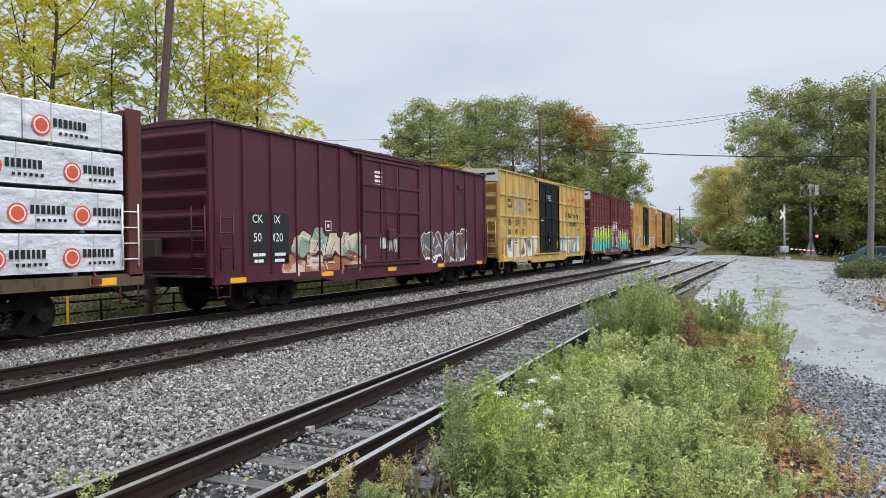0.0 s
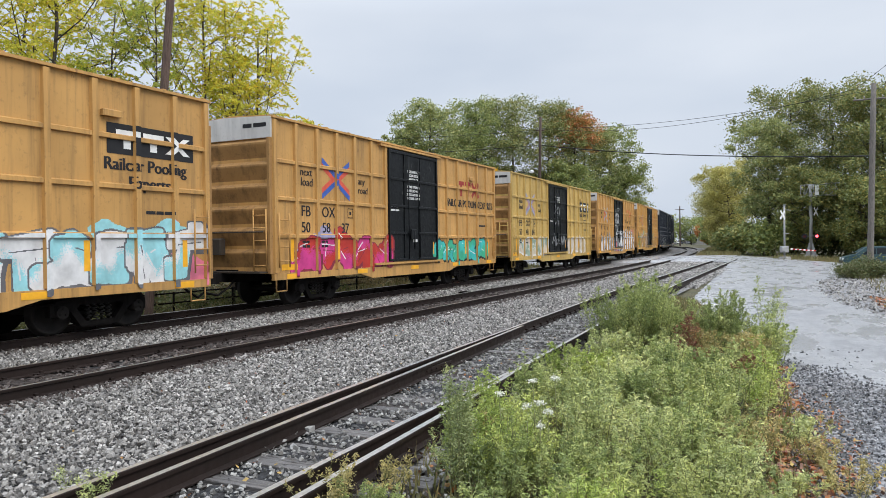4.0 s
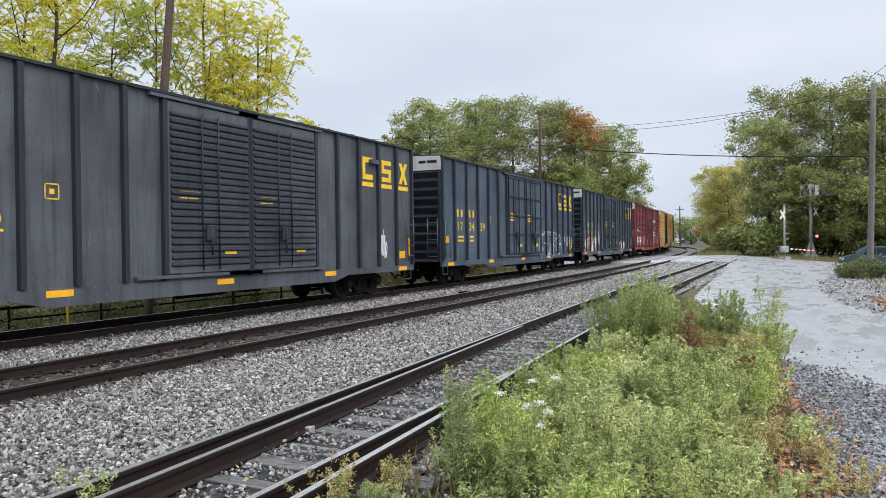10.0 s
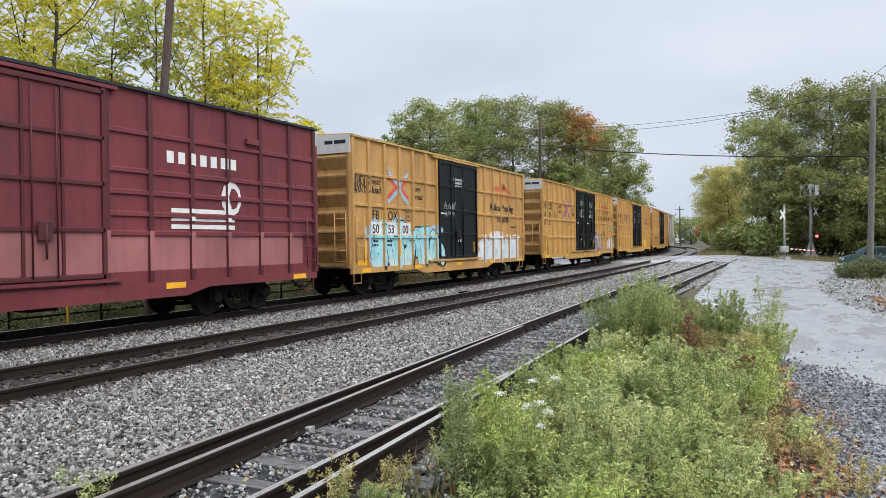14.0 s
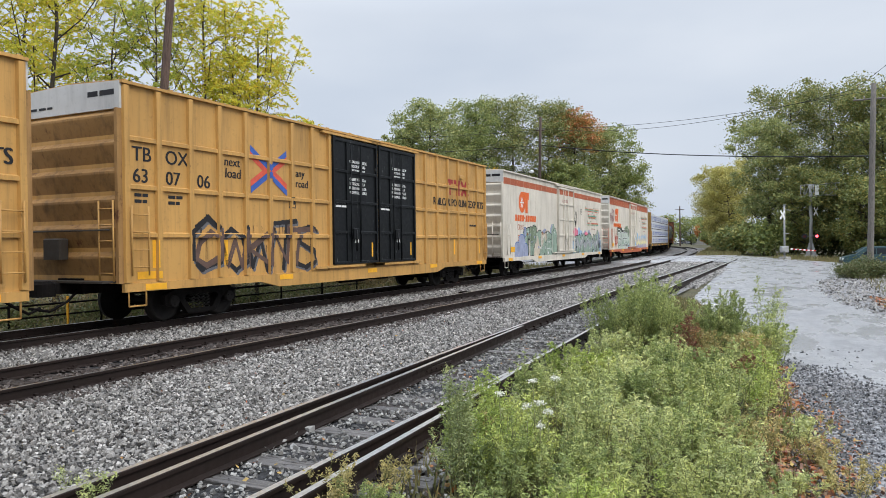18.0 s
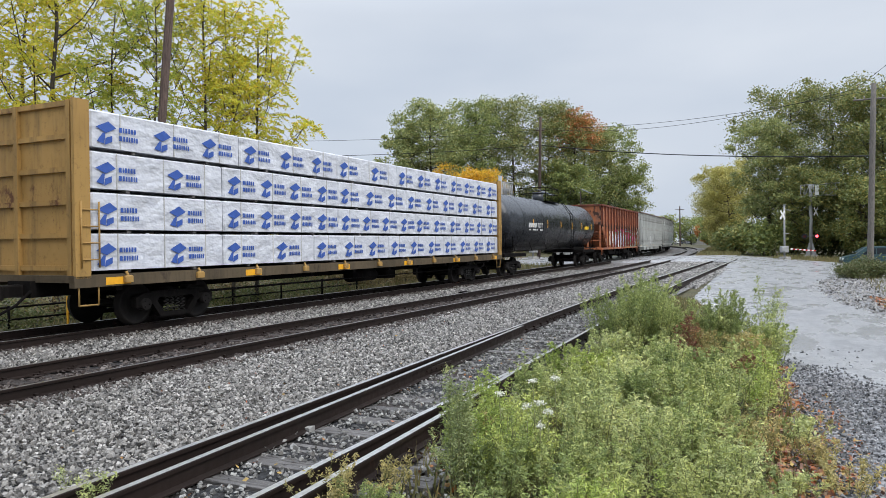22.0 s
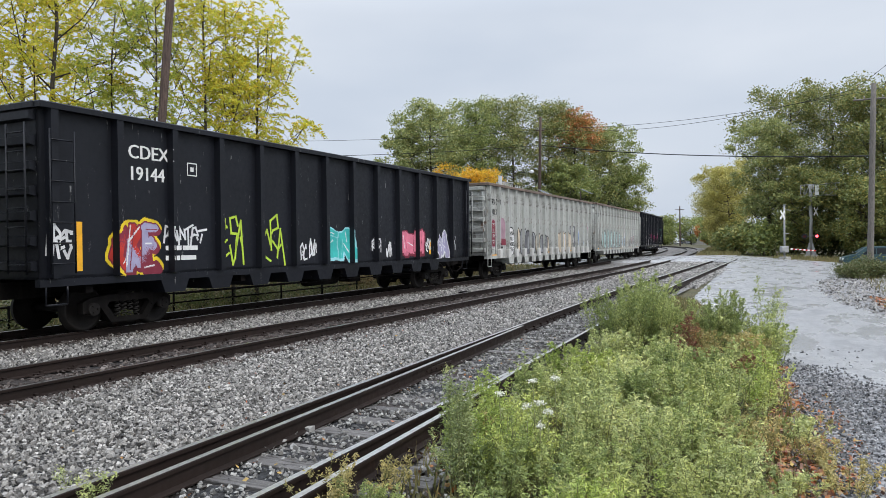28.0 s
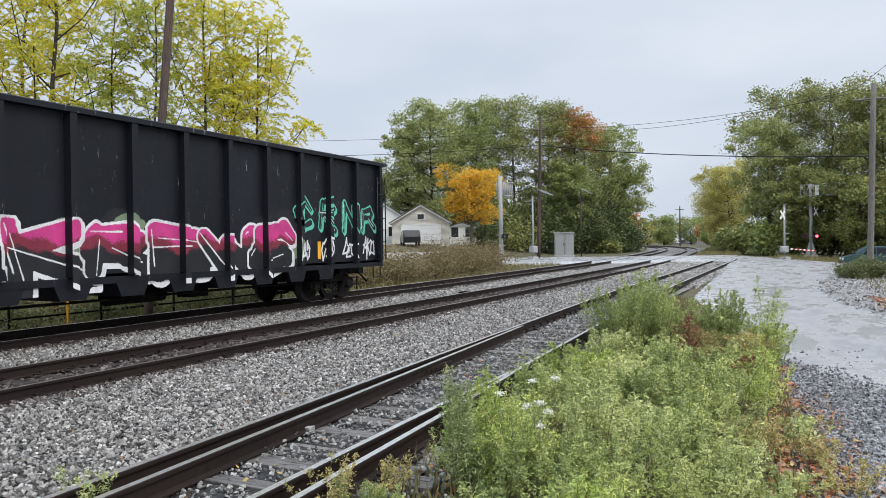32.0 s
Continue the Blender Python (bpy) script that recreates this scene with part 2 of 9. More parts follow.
M_EARTH, _t, _b = nodes_of("verge_earth")
_n = add_noise(_t, 1.1, 8, 0.7)
_c = add_ramp(_t, _n.outputs["Fac"], [(0.3, (0.05, 0.05, 0.024)), (0.5, (0.09, 0.085, 0.04)), (0.62, (0.11, 0.09, 0.045)), (0.75, (0.09, 0.055, 0.03))]).outputs[0]
_c = add_mix(_t, 0.7, _c, add_ramp(_t, add_noise(_t, 14, 5).outputs["Fac"], [(0.3, (0.35, 0.35, 0.35)), (0.7, (1.3, 1.3, 1.3))]).outputs[0], "MULTIPLY")
_t.links.new(_c, _b.inputs["Base Color"])
_b.inputs["Roughness"].default_value = 0.95
add_bump(_t, _b, add_noise(_t, 9, 6, 0.7).outputs["Fac"], 0.8, 0.06)

# wet worn asphalt: grey aggregate, damp sheen in the wheel paths, cracks
M_ROAD, _t, _b = nodes_of("wet_asphalt")
_n = add_noise(_t, 45, 4, 0.7)
_c = add_ramp(_t, _n.outputs["Fac"], [(0.3, (0.23, 0.23, 0.233)), (0.7, (0.43, 0.43, 0.435))]).outputs[0]
_p = add_noise(_t, 0.9, 7, 0.7, (1.0, 0.42, 1.0))
_c = add_mix(_t, add_ramp(_t, _p.outputs["Fac"], [(0.46, (0, 0, 0)), (0.62, (0.6, 0.6, 0.6))]).outputs[0], _c, (0.14, 0.14, 0.144))
_q = add_noise(_t, 3.0, 6, 0.7)
_c = add_mix(_t, add_ramp(_t, _q.outputs["Fac"], [(0.56, (0, 0, 0)), (0.70, (0.6, 0.6, 0.6))]).outputs[0], _c, (0.09, 0.088, 0.085))
_q2 = add_noise(_t, 9.0, 5, 0.7)
_c = add_mix(_t, add_ramp(_t, _q2.outputs["Fac"], [(0.62, (0, 0, 0)), (0.70, (0.5, 0.5, 0.5))]).outputs[0], _c, (0.50, 0.49, 0.48))
_v = _t.nodes.new("ShaderNodeTexVoronoi")
_v.feature = "DISTANCE_TO_EDGE"
_v.inputs["Scale"].default_value = 0.55
_w = add_noise(_t, 2.5, 4)
_tc = _t.nodes.new("ShaderNodeTexCoord")
_vm = _t.nodes.new("ShaderNodeVectorMath")
_vm.operation = "ADD"
_t.links.new(_tc.outputs["Object"], _vm.inputs[0])
_t.links.new(_w.outputs["Color"], _vm.inputs[1])
_t.links.new(_vm.outputs[0], _v.inputs["Vector"])
_c = add_mix(_t, add_ramp(_t, _v.outputs["Distance"], [(0.0, (0.14, 0.14, 0.14)), (0.01, (0, 0, 0))]).outputs[0], _c, (0.03, 0.03, 0.03))
_t.links.new(_c, _b.inputs["Base Color"])
_r = add_ramp(_t, _p.outputs["Fac"], [(0.42, (0.20, 0.20, 0.20)), (0.62, (0.6, 0.6, 0.6))])
_t.links.new(_r.outputs[0], _b.inputs["Roughness"])
add_bump(_t, _b, _n.outputs["Fac"], 0.25, 0.01)

M_RAIL = painted("rail_rust", (0.022, 0.0145, 0.012), 0.6, 0.5, 0.4, 0.4, (0.042, 0.021, 0.014), (0.012, 0.01, 0.009), 0.2)
M_HEADB = plain("rail_head_worn", (0.30, 0.28, 0.26), 0.33, 0.85, 0.25, 12)


def wood_mat(name, col, rough=0.85, axis=(1, 14, 14)):
    m, t, b = nodes_of(name)
    n = add_noise(t, 3.0, 7, 0.65, axis)
    info = t.nodes.new("ShaderNodeObjectInfo")
    c = add_ramp(t, n.outputs["Fac"], [(0.28, shade(col, 0.35)), (0.5, col), (0.72, shade(col, 1.7))]).outputs[0]
    tone = add_ramp(t, info.outputs["Random"], [(0, (0.6, 0.6, 0.6)), (1, (1.25, 1.25, 1.25))]).outputs[0]
    c = add_mix(t, 1.0, c, tone, "MULTIPLY")
    t.links.new(c, b.inputs["Base Color"])
    b.inputs["Roughness"].default_value = rough
    add_bump(t, b, n.outputs["Fac"], 0.7, 0.02)
    return m


M_TIE = wood_mat("sleeper_wood", (0.135, 0.125, 0.118), 0.5)
M_TIED = wood_mat("creosoted_sleeper_wood", (0.034, 0.025, 0.021), 0.7)
M_POLE = wood_mat("pole_wood", (0.075, 0.050, 0.040), 0.85, (14, 14, 1))
M_POLEG = wood_mat("pole_wood_grey", (0.135, 0.122, 0.108), 0.85, (14, 14, 1))


def sheet(name, xs, ys, zf, mat, label, keep=None):
    gx, gy = np.meshgrid(xs, ys)
    v = np.stack([gx, gy, zf(gx, gy)], -1).reshape(-1, 3)
    nx, ny = len(xs), len(ys)
    i = (np.arange(ny - 1)[:, None] * nx + np.arange(nx - 1)[None, :]).ravel()
    f = np.stack([i, i + 1, i + nx + 1, i + nx], 1)
    ob = new(name, array_mesh(name, v, f, mat, True))
    return tagged(ob, label, name.split("_")[0], kind="structure")


G2 = 0.7525


def band(name, lo, hi, ts, n, mat, label, category, smooth=True, skirt=0.0):
    """Sheet between two edge curves: lo and hi give points for the values ts."""
    a, b = np.array([lo(t) for t in ts], float), np.array([hi(t) for t in ts], float)
    k = np.linspace(0, 1, n)[None, :, None]
    v = a[:, None] * (1 - k) + b[:, None] * k
    if skirt:
        out = (a - b) / np.linalg.norm(a - b, axis=1)[:, None]
        down = np.array([0, 0, -skirt])
        v = np.concatenate([(a + out * skirt * 2.2 + down)[:, None], v, (b - out * skirt * 2.2 + down)[:, None]], 1)
        n += 2
    v = v.reshape(-1, 3)
    i = (np.arange(len(ts) - 1)[:, None] * n + np.arange(n - 1)[None, :]).ravel()
    f = np.stack([i, i + 1, i + n + 1, i + n], 1)
    ob = new(name, array_mesh(name, v, f, mat, smooth))
    return tagged(ob, label, category, kind="structure")


gxs = np.concatenate([np.linspace(-900, -120, 14), np.linspace(-110, -30, 30), np.arange(-29, 12, 0.6), np.linspace(12, 60, 12), np.linspace(80, 900, 12)])
gys = np.concatenate([np.linspace(-300, -20, 8), np.arange(-18, 110, 1.2), np.linspace(112, 300, 24), np.linspace(340, 3000, 14)])
GJ = np.random.RandomState(3)


def ground_sheet(x, y):
    return ground_z(x, y) - 0.03 + GJ.uniform(-0.025, 0.025, x.shape)


sheet("ground", gxs, gys, ground_sheet, M_EARTH, "grassy earth verge with fallen autumn leaves")


def ballast_edge(off):
    def at(s):
        x, y, z, h = track_at(s, off)
        if off > 3 and s < 60:
            x = siding_at(y) + 1.15 if off > 6 else x
        return (x, y, z - 0.205)
    return at


bs = np.concatenate([np.arange(-30, 60, 1.0), np.arange(60, 340, 4.0)])
band("ballast", ballast_edge(-2.6), ballast_edge(7.5), bs, 24, M_BALLAST, "grey crushed stone ballast round the tracks", "ballast")

# sheet added under the loose stones so the gaps read as shade
band("ballast_bed", lambda y: (float(track_at(y, 0.85)[0]), y, float(rise(y)) - 0.2), lambda y: (float(siding_at(y)) + G2 + 0.1, y, float(rise(y)) - 0.2), np.arange(-4, 44.1, 1.0), 14, M_GAPSHADE, "near-black sheet standing for shade between the loose ballast stones", "ballast")
# asphalt: the lane beside the line and the crossing road
LANE_Y = [9.4, 10.8, 12.1, 12.5, 16, 22, 40, 58, 61, 66, 80]
LANE_L = [1.8, 1.05, 0.28, -0.35, -1.5, -2.85, -3.6, -4.25, -5.9, -6.2, -7.0]
LANE_RY = [9.4, 20, 22, 25.6, 30, 36.5, 38.5, 41, 46, 52, 56, 60, 66, 70, 80]
LANE_R = [2.3, 2.3, 1.6, 1.0, 0.85, 0.9, 1.9, 5, 8, 14, 30, 60, 60, 4.5, -5.0]


def lane_z(y):
    return float(rise(y)) - 0.2 + 0.185 * min(1, max(0, (y - 42) / 16))


ly = np.concatenate([np.arange(9.4, 14, 0.12), np.arange(14, 50, 0.6), np.arange(50, 80.5, 0.5)])
band("road_lane", lambda y: (np.interp(y, LANE_Y, LANE_L) + 0.10 * math.sin(y * 3.1) + 0.07 * math.sin(y * 7.3) + 0.05 * math.sin(y * 17.0), y, lane_z(y)),
     lambda y: (np.interp(y, LANE_RY, LANE_R) + 0.14 * math.sin(y * 2.3) + 0.08 * math.sin(y * 6.1), y, lane_z(y) + 0.002 - float(fall(np.interp(y, LANE_RY, LANE_R), y))), ly, 14, M_ROAD, "wet worn grey asphalt lane beside the tracks", "road", True, 0.06)
CX = np.arange(-32.6, -5.2, 0.8)
band("road_crossing", lambda x: (x, np.interp(x, [-110, -40, -17.3, -12.9, -5.6], [14, 48, 58.7, 60.3, 65.5]), float(ground_z(x, np.interp(x, [-110, -40, -5.6], [14, 48, 65.5]))) + 0.215),
     lambda x: (x, np.interp(x, [-110, -40, -21.9, -16.3, -5.6], [34, 66, 74.3, 76, 80]), float(ground_z(x, np.interp(x, [-110, -40, -5.6], [34, 66, 80]))) + 0.215), CX, 10, M_ROAD, "pale wet asphalt road over the level crossing", "road", True, 0.22)
# fine gravel shoulder on the near right
band("gravel_shoulder", lambda y: (np.interp(y, [0, 6, 8.5, 12, 20, 40, 60], [0.5, 0.32, 0.08, -0.3, 0.9, 1.0, 2.2]) + 0.06 * math.sin(y * 4.1), y, float(rise(y)) - 0.222),
     lambda y: (np.interp(y, [0, 30, 60], [3.5, 14, 40]), y, float(rise(y)) - 0.222), np.arange(-2, 50, 0.8), 12, M_LOT, "dark roadside gravel with wet stones", "gravel")

# rails
RAIL_PROF = [(-0.07, -0.172), (0.07, -0.172), (0.07, -0.16), (0.012, -0.145), (0.009, -0.045), (0.035, -0.036), (0.037, -0.006), (0.030, 0.0), (-0.030, 0.0), (-0.037, -0.006), (-0.035, -0.036), (-0.009, -0.045), (-0.012, -0.145), (-0.07, -0.16)]


def rail_mesh(name, pts, mat):
    """Rail section swept along points (x, y, z, heading); the head's top is a worn strip."""
    k = len(RAIL_PROF)
    v = []
    for x, y, z, h in pts:
        c, s = math.cos(h), math.sin(h)
        v += [(x + a * c, y + a * s, z + b) for a, b in RAIL_PROF]
    f = []
    head = []
    for i in range(len(pts) - 1):
        for j in range(k):
            f.append((i * k + j, i * k + (j + 1) % k, (i + 1) * k + (j + 1) % k, (i + 1) * k + j))
            head.append(1 if j == 7 else 0)
    f += [tuple(reversed(range(k))), tuple((len(pts) - 1) * k + j for j in range(k))]
    head += [0, 0]
    me = bpy.data.meshes.new(name)
    me.from_pydata(v, [], f)
    me.materials.append(M_RAIL)
    me.materials.append(mat)
    me.polygons.foreach_set("material_index", head)
    me.update()
    return me


def line_pts(off, s0, s1):
    ss = np.concatenate([np.arange(s0, 60, 3.0), np.arange(60, s1, 4.0)])
    return [tuple(float(q) for q in track_at(s, off)) for s in ss]


def siding_pts(fn, y0, y1, step=1.0):
    ys = np.arange(y0, y1 + 0.01, step)
    return [(float(fn(y)), float(y), float(rise(y)), -math.atan(float(fn(y + 0.5) - fn(y - 0.5)))) for y in ys]


rt = random.Random(5)


def tie_mesh(i, mat):
    """A worn sleeper: uneven ends, and splits along the grain between slabs of different height."""
    mb = MB()
    w = 0.10 + 0.008 * i
    mb.box(-1.27, 1.28, -w, w, -0.15, -0.012, 0.015)
    y = -w
    while y < w - 0.02:
        d = min(rt.uniform(0.035, 0.09), w - y)
        top = rt.uniform(-0.008, 0.006)
        cut = rt.uniform(-0.9, 0.9)
        mb.box(-1.3 + rt.uniform(0, 0.09), cut, y + 0.003, y + d - 0.003, -0.03, top, 0.005)
        mb.box(cut + rt.uniform(0.01, 0.04), 1.3 - rt.uniform(0, 0.09), y + 0.003, y + d - 0.003, -0.03, top + rt.uniform(-0.006, 0.004), 0.005)
        y += d
    return mb.mesh("tie", mat)


TIE_MESHES = [tie_mesh(i, M_TIE) for i in range(5)]
TIE_DARK = [tie_mesh(i, M_TIED) for i in range(5)]


def lay_track(name, label, rails, ties, mat, meshes):
    tr = thing(name, label, "track", kind="structure")
    for pts in rails:
        part("rail", rail_mesh("rail", pts, mat), None, tr)
    for i, (x, y, z, h) in enumerate(ties):
        ob = new("tie", meshes[i * 3 % 5])
        ob.parent = tr
        ob.matrix_basis = Matrix.Translation((x, y, z)) @ Matrix.Rotation(h + rt.uniform(-0.03, 0.03), 4, "Z")
    return tr


def plates(tr, pts_list):
    """Rusty tie plates with spikes under each rail, joined."""
    mb = MB()
    for x, y, z, side in pts_list:
        mb.box(x - 0.18, x + 0.18, y - 0.09, y + 0.09, z - 0.178, z - 0.162, 0.006)
        for dx in (-0.095, 0.095):
            mb.box(x + dx - 0.02, x + dx + 0.02, y - 0.035, y - 0.002, z - 0.165, z - 0.138)
            mb.box(x + dx - 0.018, x + dx + 0.018, y + 0.03, y + 0.06, z - 0.165, z - 0.142)
        mb.box(x - 0.06, x + 0.06, y + 0.10, y + 0.15, z - 0.17, z - 0.12)
    ob = part("tie_plates", mb, M_RAIL, tr)
    ob["kind"] = "stuff"


def main_ties(off, s0, s1, dz, step=0.56):
    out = []
    for s in np.arange(s0, s1, step):
        x, y, z, h = track_at(s + rt.uniform(-0.05, 0.05), off)
        out.append((float(x) + rt.uniform(-0.06, 0.06), float(y), float(z) + dz + rt.uniform(-0.012, 0.012), float(h)))
    return out


trA = lay_track("track_far", "main line track with rusty rails on ballast", [line_pts(-G2, -60, 340), line_pts(G2, -60, 340)], main_ties(0, 6, 34, -0.172), M_HEADB, TIE_DARK)
trB = lay_track("track_middle", "second main line track with rusty brown rails", [line_pts(4.45 - G2, -60, 340), line_pts(4.45 + G2, -60, 340)], main_ties(4.45, 2, 40, -0.168), M_HEADB, TIE_DARK)
for tr, off in ((trA, 0), (trB, 4.45)):
    plates(tr, [(*[float(q) for q in track_at(s, off + g)[:3]], 0) for s in np.arange(3, 45, 0.56) for g in (-G2, G2)])
M_HEADC = plain("rail_head_bright", (0.66, 0.65, 0.63), 0.3, 0.9, 0.2, 12)
sl = lambda y: siding_at(y) - G2 - 0.01
sr = lambda y: siding_at(y) + G2 + float(np.interp(y, [3, 7, 10], [0.09, 0.07, 0.0]))
gl = lambda y: siding_at(y) - G2 + float(np.interp(y, [-5, 3.4, 7, 14], [0.5, 0.33, 0.25, 0.085]))
gr = lambda y: siding_at(y) + G2 + 0.07 - float(np.interp(y, [-5, 4, 6.6, 9], [0.5, 0.26, 0.2, 0.085]))
trC = lay_track("siding_track", "siding track with dark wooden sleepers and worn rails", [siding_pts(sl, -8, 66), siding_pts(sr, -8, 66), siding_pts(gl, -8, 14), siding_pts(gr, -8, 9)],
                [(float(siding_at(y)) + rt.uniform(-0.12, 0.12), y + rt.uniform(-0.05, 0.05), float(rise(y)) - (0.176 if y < 7.2 or 9.6 < y < 17 else 0.195) + rt.uniform(-0.02, 0.008), rt.uniform(-0.05, 0.05)) for y in np.arange(0.6, 24, 0.55)], M_HEADC, TIE_MESHES)
plates(trC, [(float(fn(y)), y, float(rise(y)), 0) for y in np.arange(0.6, 30, 0.55) for fn in (sl, sr)])
mb = MB()
for yj in (9.4, 16.8):
    for fn, d in ((gl if yj < 10 else sl, 0.03), (sr, -0.03)):
        x = float(fn(yj))
        mb.box(x + d - 0.012, x + d + 0.012, yj - 0.45, yj + 0.45, -0.13, -0.05, 0.006)
        for k in range(6):
            mb.tube([(x + d, yj - 0.38 + k * 0.152, -0.09), (x + d + (0.03 if d > 0 else -0.03), yj - 0.38 + k * 0.152, -0.09)], 0.016)
part("joint_bar", mb, M_RAIL, trC)

# loose ballast stones
RS = np.random.RandomState(11)
CUBE = np.array([(-1, -1, -1), (1, -1, -1), (1, 1, -1), (-1, 1, -1), (-1, -1, 1), (1, -1, 1), (1, 1, 1), (-1, 1, 1)], float)
CF = np.array([(4, 5, 6, 7), (0, 1, 5, 4), (1, 2, 6, 5), (2, 3, 7, 6), (3, 0, 4, 7)])


def stones(name, x, y, z, size, mat, label):
    n = len(x)
    v = CUBE[None] * RS.uniform(0.30, 1.0, (n, 8, 3)) * RS.uniform(0.5, 1.25, (n, 1, 3))
    v[:, 4:, :2] *= RS.uniform(0.4, 1.0, (n, 1, 1))
    a, b = RS.uniform(0, 6.28, n), RS.uniform(-0.8, 0.8, n)
    ca, sa, cb, sb = np.cos(a), np.sin(a), np.cos(b), np.sin(b)
    xx = v[..., 0] * ca[:, None] - v[..., 1] * sa[:, None]
    yy = v[..., 0] * sa[:, None] + v[..., 1] * ca[:, None]
    zz = v[..., 2] * 0.75
    y2, z2 = yy * cb[:, None] - zz * sb[:, None], yy * sb[:, None] + zz * cb[:, None]
    s = size[:, None] * 0.5
    vv = np.stack([xx * s + x[:, None], y2 * s + y[:, None], z2 * s + z[:, None]], -1).reshape(-1, 3)
    f = (CF[None] + 8 * np.arange(n)[:, None, None]).reshape(-1, 4)
    return tagged(new(name, array_mesh(name, vv, f, mat)), label, "gravel", kind="stuff")


M_STONE = island_mat("ballast_stone", [(0.022, 0.021, 0.02), (0.27, 0.257, 0.238), (0.08, 0.076, 0.07), (0.43, 0.41, 0.38), (0.035, 0.033, 0.031), (0.33, 0.313, 0.288), (0.56, 0.535, 0.50), (0.13, 0.123, 0.113), (0.45, 0.43, 0.40)], 0.5, 0.6, 60)
M_STONEW = island_mat("wet_gravel", [(0.04, 0.041, 0.045), (0.11, 0.113, 0.12), (0.20, 0.203, 0.212), (0.12, 0.115, 0.11), (0.33, 0.33, 0.335)], 0.28, 0.3, 60)
M_STONER = island_mat("rusty_stone", [(0.025, 0.018, 0.015), (0.06, 0.046, 0.039), (0.13, 0.107, 0.095), (0.045, 0.03, 0.025), (0.09, 0.075, 0.066), (0.19, 0.165, 0.15)], 0.7, 0.4, 60)
M_STONED = island_mat("dark_stone", [(0.035, 0.034, 0.032), (0.15, 0.148, 0.14), (0.30, 0.295, 0.28), (0.09, 0.08, 0.07), (0.44, 0.435, 0.41), (0.20, 0.195, 0.18)], 0.6, 0.4, 60)


def scatter(y0, y1, xl, xr, dens, smin, smax, z, fall=9.0):
    """Stones between two edges, thinner with distance."""
    n = int((y1 - y0) * 5.0 * dens)
    y = RS.uniform(y0, y1, n)
    keepit = RS.uniform(0, 1, n) < np.minimum(1, (fall / np.maximum(y, 0.1)) ** 1.3)
    y = y[keepit]
    u = RS.uniform(0, 5.0, len(y))
    a, b = xl(y), xr(y)
    ok = u < (b - a)
    y, u, a = y[ok], u[ok], a[ok]
    x = a + u
    sz = RS.uniform(smin, smax, len(x)) * (1 + 0.022 * np.maximum(0, y - 7))
    return x, y, rise(y) + z + RS.uniform(-0.03, 0.034, len(x)), sz


tb = lambda off: (lambda y: track_at(y, off)[0])
sets = [scatter(2.2, 40, tb(4.45 + G2 + 0.12), lambda y: siding_at(y) - G2 - 0.12, 980, 0.030, 0.064, -0.184, 8.5),
        scatter(5, 45, tb(G2 + 0.12), tb(4.45 - G2 - 0.12), 520, 0.038, 0.075, -0.187, 11),
        scatter(36, 62, tb(4.45 + G2 + 0.12), lambda y: siding_at(y) - G2 - 0.12, 90, 0.06, 0.1, -0.185, 36),
        scatter(26, 62, lambda y: siding_at(y) - G2 + 0.12, lambda y: siding_at(y) + G2 - 0.1, 160, 0.05, 0.085, -0.17, 26), scatter(30, 62, lambda y: siding_at(y) + G2 + 0.1, lambda y: siding_at(y) + 1.35, 120, 0.05, 0.09, -0.19, 30)]
stones("ballast_stones", *[np.concatenate(q) for q in zip(*sets)], M_STONE, "loose angular grey ballast stones")
def off_ties(q, first=0.6, step=0.55, share=0.16):
    """Few stones lie on the sleepers themselves."""
    x, y, z, s = q
    on = (np.abs((y - first + step / 2) % step - step / 2) < 0.11) & (y < 24)
    ok = ~on | (RS.uniform(0, 1, len(x)) < share)
    return x[ok], y[ok], z[ok], s[ok]


sets = [scatter(3, 45, tb(4.45 - G2 + 0.12), tb(4.45 + G2 - 0.12), 290, 0.045, 0.085, -0.192, 12), scatter(3, 45, tb(4.45 + G2 + 0.1), tb(4.45 + G2 + 0.55), 330, 0.045, 0.085, -0.172, 12),
        scatter(3, 45, tb(4.45 - G2 - 0.5), tb(4.45 - G2 - 0.1), 260, 0.045, 0.085, -0.172, 12), scatter(5, 50, tb(G2 + 0.1), tb(G2 + 0.5), 260, 0.05, 0.09, -0.172, 14)]
stones("rusty_stones", *off_ties([np.concatenate(q) for q in zip(*sets)], 2.0, 0.56, 0.25), M_STONER, "brown rust-stained stones beside the rails")


sets = [scatter(1.5, 30, lambda y: siding_at(y) - G2 + 0.12, lambda y: siding_at(y) + G2 - 0.1, 520, 0.03, 0.06, -0.192, 12),
        scatter(1.5, 20, lambda y: siding_at(y) + G2 + 0.1, lambda y: siding_at(y) + 1.6, 300, 0.025, 0.06, -0.21, 7)]
stones("dark_stones", *off_ties([np.concatenate(q) for q in zip(*sets)]), M_STONED, "small dark stones between the siding sleepers")
sets = [scatter(3.5, 16, lambda y: np.interp(y, [0, 6, 9, 12.3, 13], [0.1, 0.0, -0.15, -0.4, -0.4]), lambda y: np.interp(y, [0, 9.4, 10.8, 12.2, 13], [1.4, 1.8, 1.1, 0.45, -0.3]) + 0.12 * np.sin(y * 9), 760, 0.018, 0.046, -0.212, 9),
        scatter(9, 14, lambda y: np.interp(y, [9, 14], [0.2, -0.6]), lambda y: np.interp(y, [9, 14], [1.8, 1.4]), 16, 0.015, 0.05, -0.195, 20)]
